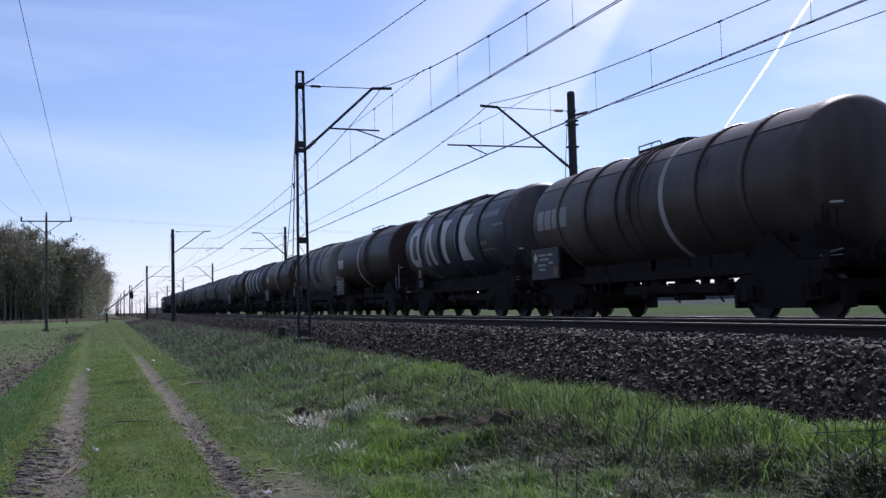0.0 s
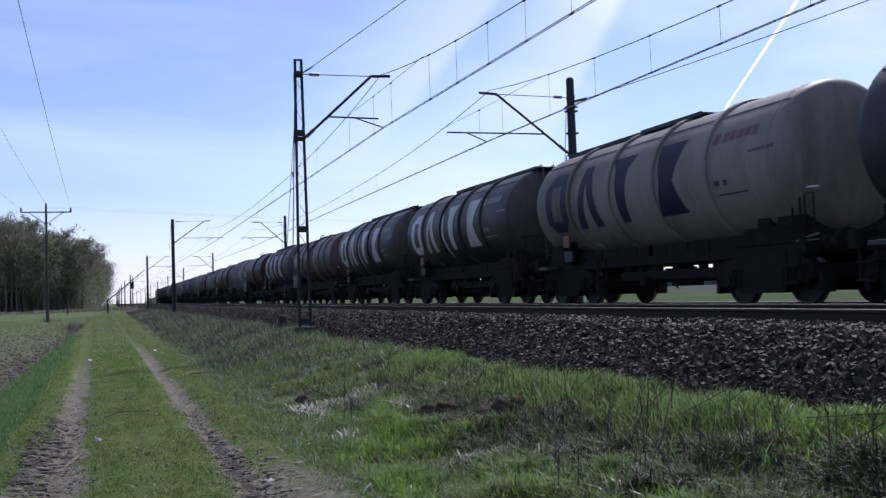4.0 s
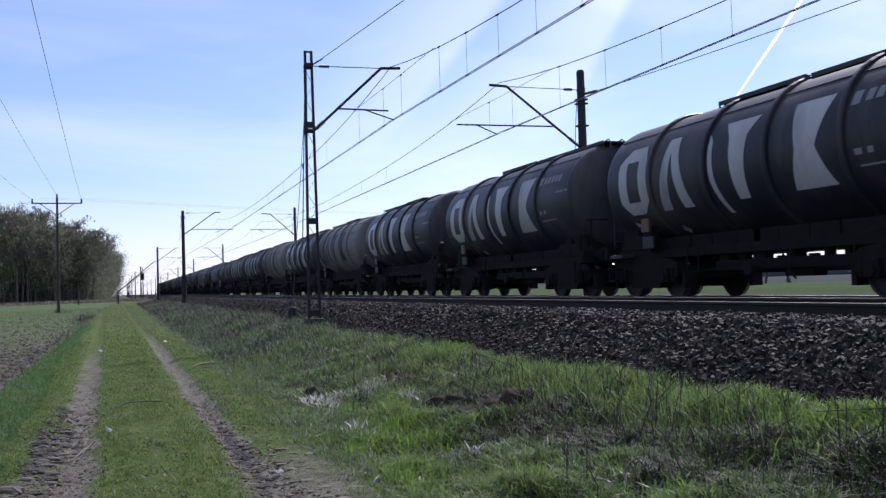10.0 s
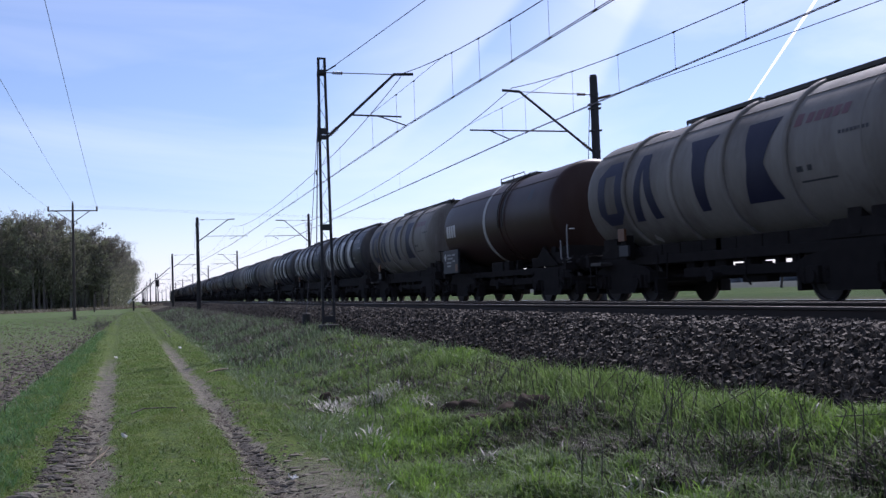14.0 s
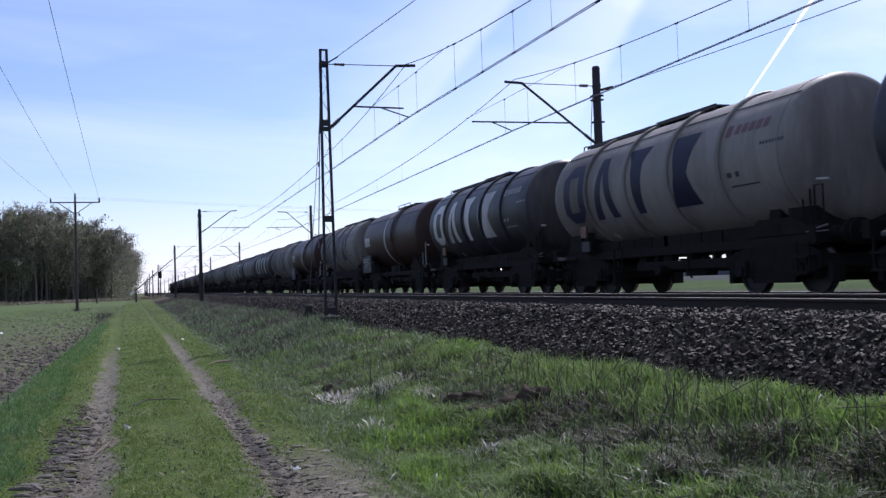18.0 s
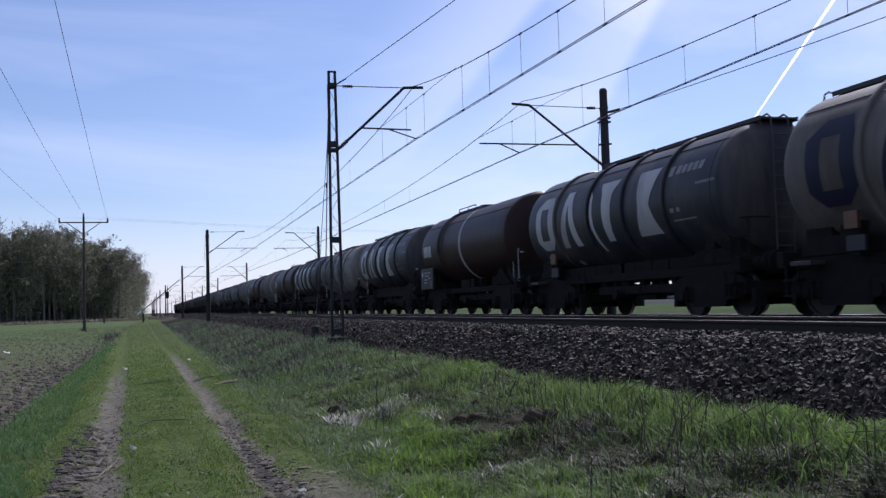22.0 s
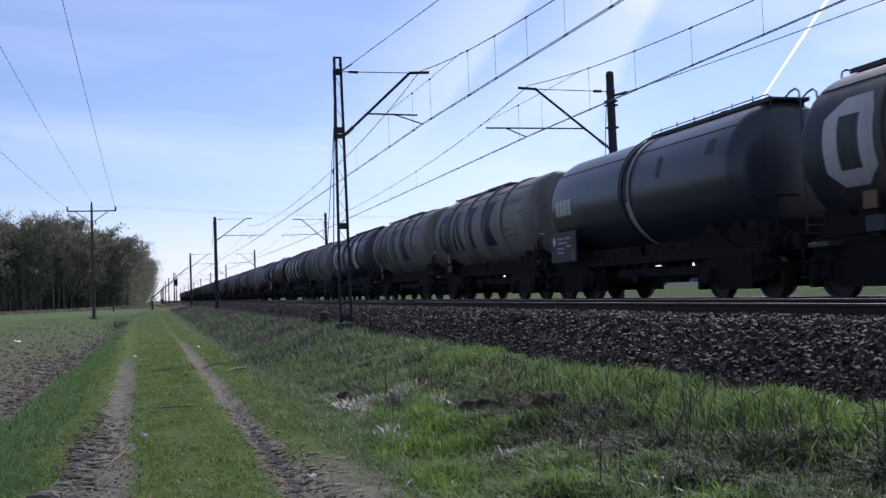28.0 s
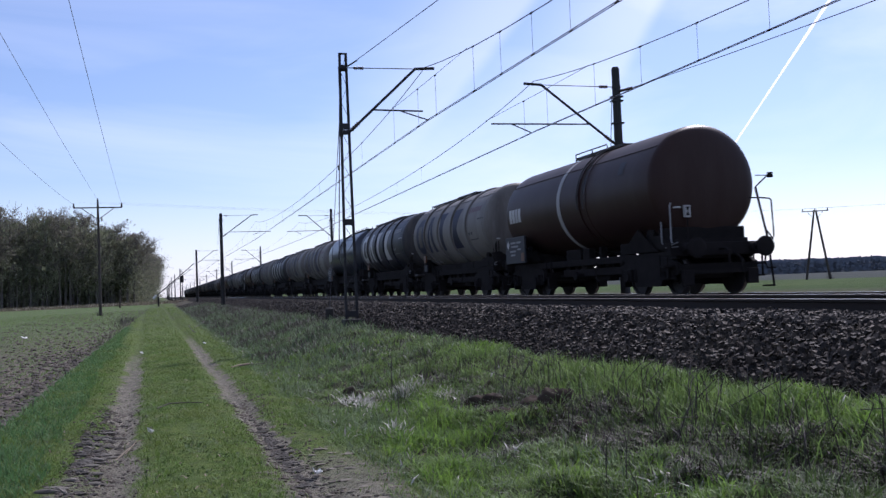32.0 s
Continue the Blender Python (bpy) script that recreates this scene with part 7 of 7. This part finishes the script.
def earth_heap(name, category, seed, spots, label):
    """Dug-up dark earth or rotten wood: overlapping uneven lumps along a short ridge."""
    rng = random.Random(seed)
    x0, y0 = spots[0][0], spots[0][1]
    z0 = land(x0, y0)
    m = thing(name, pose(x0, y0, z0), label, category)
    for x, y, wide, high in spots:
        b = bmesh.new()
        bmesh.ops.create_icosphere(b, subdivisions=3, radius=1)
        for v in b.verts:
            k = 1 + 0.40 * noise.noise((v.co.x * 1.7 + seed, v.co.y * 1.7 + x, v.co.z * 1.7 + y)) + 0.22 * noise.noise((v.co.x * 5, v.co.y * 5 + x, v.co.z * 5 + seed)) + 0.10 * rng.random()
            v.co = Vector((v.co.x * k * wide + x - x0, v.co.y * k * wide * 0.6 + y - y0, v.co.z * k * high + land(x, y) - z0))
        part("lump", b, M["dug_earth"], m, smooth=True)
    return m


earth_heap("earth_mound", "earth mound", 3, ((3.58, 10.32, 0.16, 0.11), (3.72, 10.14, 0.18, 0.14), (3.88, 9.93, 0.20, 0.17), (4.03, 9.76, 0.18, 0.19), (3.97, 10.02, 0.20, 0.17), (4.16, 9.70, 0.14, 0.14)), "low ridge of dug-up dark brown earth on the bank")
earth_heap("earth_mound", "earth mound", 5, ((3.64, 11.16, 0.17, 0.12), (3.80, 11.06, 0.18, 0.14)), "small heap of dark brown earth in the grass")
earth_heap("earth_mound", "earth mound", 9, ((3.74, 8.66, 0.15, 0.08), (3.88, 8.58, 0.14, 0.09)), "small heap of dark brown earth in the grass")
earth_heap("tree_stump", "tree stump", 7, ((2.66, 14.42, 0.12, 0.13), (2.77, 14.36, 0.13, 0.10)), "dark rotten tree stump in dry grass")

# ---------------------------------------------------------------- sleepers and ballast stones
def sleepers():
    b = bmesh.new()
    box(b, -1.3, 1.3, -0.14, 0.14, -0.10, 0.10, 0.02)
    first = solid("sleeper", b, M["sleeper"], ballast_bed)
    first.matrix_basis = pose(TRACK_A, 2.0, RAIL_Z - 0.172 - 0.1)
    for i in range(1, 90):
        same("sleeper", first, ballast_bed, pose(TRACK_A, 2.0 + 0.6 * i, RAIL_Z - 0.172 - 0.1))
    for i in range(80):
        same("sleeper", first, ballast_bed, pose(TRACK_B, 6.0 + 0.6 * i, FAR_Z - 0.172 - 0.1))


sleepers()


def bed_height(x):
    for (xa, za), (xb, zb) in zip(BED, BED[1:]):
        if xa <= x <= xb:
            return za + (zb - za) * (x - xa) / (xb - xa)
    return 0.9


def stones():
    rng = np.random.default_rng(9)
    base = np.array([(-1, -1, -1), (1, -1, -1), (1, 1, -1), (-1, 1, -1), (-1, -1, 1), (1, -1, 1), (1, 1, 1), (-1, 1, 1)], float)
    quads = np.array([(0, 3, 2, 1), (4, 5, 6, 7), (0, 1, 5, 4), (1, 2, 6, 5), (2, 3, 7, 6), (3, 0, 4, 7)])
    shapes = []
    for _ in range(12):
        shapes.append(base * rng.uniform(0.45, 1.0, (8, 3)) * np.array([1.0, 0.8, 0.65]))

    def turn():
        q = rng.normal(size=4)
        w, x, y, z = q / np.linalg.norm(q)
        return np.array([[1 - 2 * (y * y + z * z), 2 * (x * y - z * w), 2 * (x * z + y * w)], [2 * (x * y + z * w), 1 - 2 * (x * x + z * z), 2 * (y * z - x * w)], [2 * (x * z - y * w), 2 * (y * z + x * w), 1 - 2 * (x * x + y * y)]])
    turns = [turn() for _ in range(40)]
    n = 52000
    xs = 5.30 + 2.0 * rng.random(n) ** 1.1
    ys = 3.5 + 63 * rng.random(n) ** 1.7
    out = np.zeros((n, 8, 3))
    for i in range(n):
        s = rng.uniform(0.019, 0.040) * (1.0 + 0.012 * ys[i])
        z = bed_height(xs[i]) + 0.03 * noise.noise((xs[i] * 2, ys[i] * 0.9, 0)) + rng.uniform(-0.4, 0.6) * s
        out[i] = (shapes[i % 12] @ turns[(i * 7) % 40].T) * s + (xs[i], ys[i], z)
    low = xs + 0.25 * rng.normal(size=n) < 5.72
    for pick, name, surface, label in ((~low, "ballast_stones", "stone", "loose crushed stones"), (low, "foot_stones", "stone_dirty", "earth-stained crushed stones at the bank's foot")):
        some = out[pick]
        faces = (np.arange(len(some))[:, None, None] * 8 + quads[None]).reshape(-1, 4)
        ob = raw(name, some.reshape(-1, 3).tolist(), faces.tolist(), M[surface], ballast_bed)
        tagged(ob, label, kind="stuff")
    # the coarse run of the bank further off
    n = 20000
    xs = 5.25 + 1.75 * rng.random(n)
    ys = 50 + 130 * rng.random(n) ** 1.6
    out = np.zeros((n, 8, 3))
    for i in range(n):
        s = rng.uniform(0.030, 0.050) * (1.0 + 0.008 * (ys[i] - 50))
        z = bed_height(xs[i]) + rng.uniform(-0.5, 0.5) * s
        out[i] = (shapes[i % 12] @ turns[(i * 7) % 40].T) * s + (xs[i], ys[i], z)
    faces = (np.arange(n)[:, None, None] * 8 + quads[None]).reshape(-1, 4)
    ob = raw("far_ballast_stones", out.reshape(-1, 3).tolist(), faces.tolist(), M["stone"], ballast_bed)
    tagged(ob, "loose crushed stones further off", kind="stuff")
    # the stones nearest the track's edge, one by one
    meshes = []
    for k in range(8):
        me = bpy.data.meshes.new("stone")
        me.from_pydata((shapes[k] * 1.0).tolist(), [], quads.tolist())
        me.materials.append(M["stone_piece"])
        meshes.append(me)
    for i in range(290):
        x, y = 5.4 + 1.1 * rng.random(), 7.5 + 5.5 * rng.random()
        s = rng.uniform(0.024, 0.045)
        o = new("stone", meshes[i % 8])
        o.parent = ballast_bed
        q = turns[(i * 3) % 40]
        o.matrix_basis = Matrix.Translation((x, y, bed_height(x) + 0.03 * noise.noise((x * 2, y * 0.9, 0)) + 0.5 * s)) @ Matrix([list(r) for r in q]).to_4x4() @ Matrix.Scale(s, 4)


stones()


# ---------------------------------------------------------------- what moves
def advance(t):
    """How far the train has gone, in metres: it gathers a little speed."""
    u = t / 32.0
    return 293.604 * u + 12.831 * u * u


def motions():
    beat = [4.0 * i for i in range(9)]
    for ob, y in wagons:
        walk(ob, [(t, pose(TRACK_B, y + advance(t), FAR_Z)) for t in beat])
    walk(trail, [(0, pose(0, 0, 0)), (16, pose(0, 0, 0, 0, 0, 0.42)), (32, pose(0, 0, 0, 0, 0, 0.6))])
    # wheels roll: one turn of the wheel's round, shared by all wheels at the same seat in their bogies
    seats = {}
    for ob in [o for o in scene.objects if o.name.split(".")[0] == "wheelset"]:
        y = round(ob.matrix_basis.translation.y, 3)
        if y not in seats:
            n = 500
            walk(ob, [(32.0 * i / n, pose(0, y, WHEEL_R) @ Matrix.Rotation(-advance(32.0 * i / n) / WHEEL_R, 4, "X")) for i in range(n + 1)])
            seats[y] = ob
        else:
            ob.rotation_mode = "QUATERNION"
            keys, given = ob.animation_data_create(), seats[y].animation_data
            keys.action = given.action
            keys.action_slot = given.action_slot


motions()
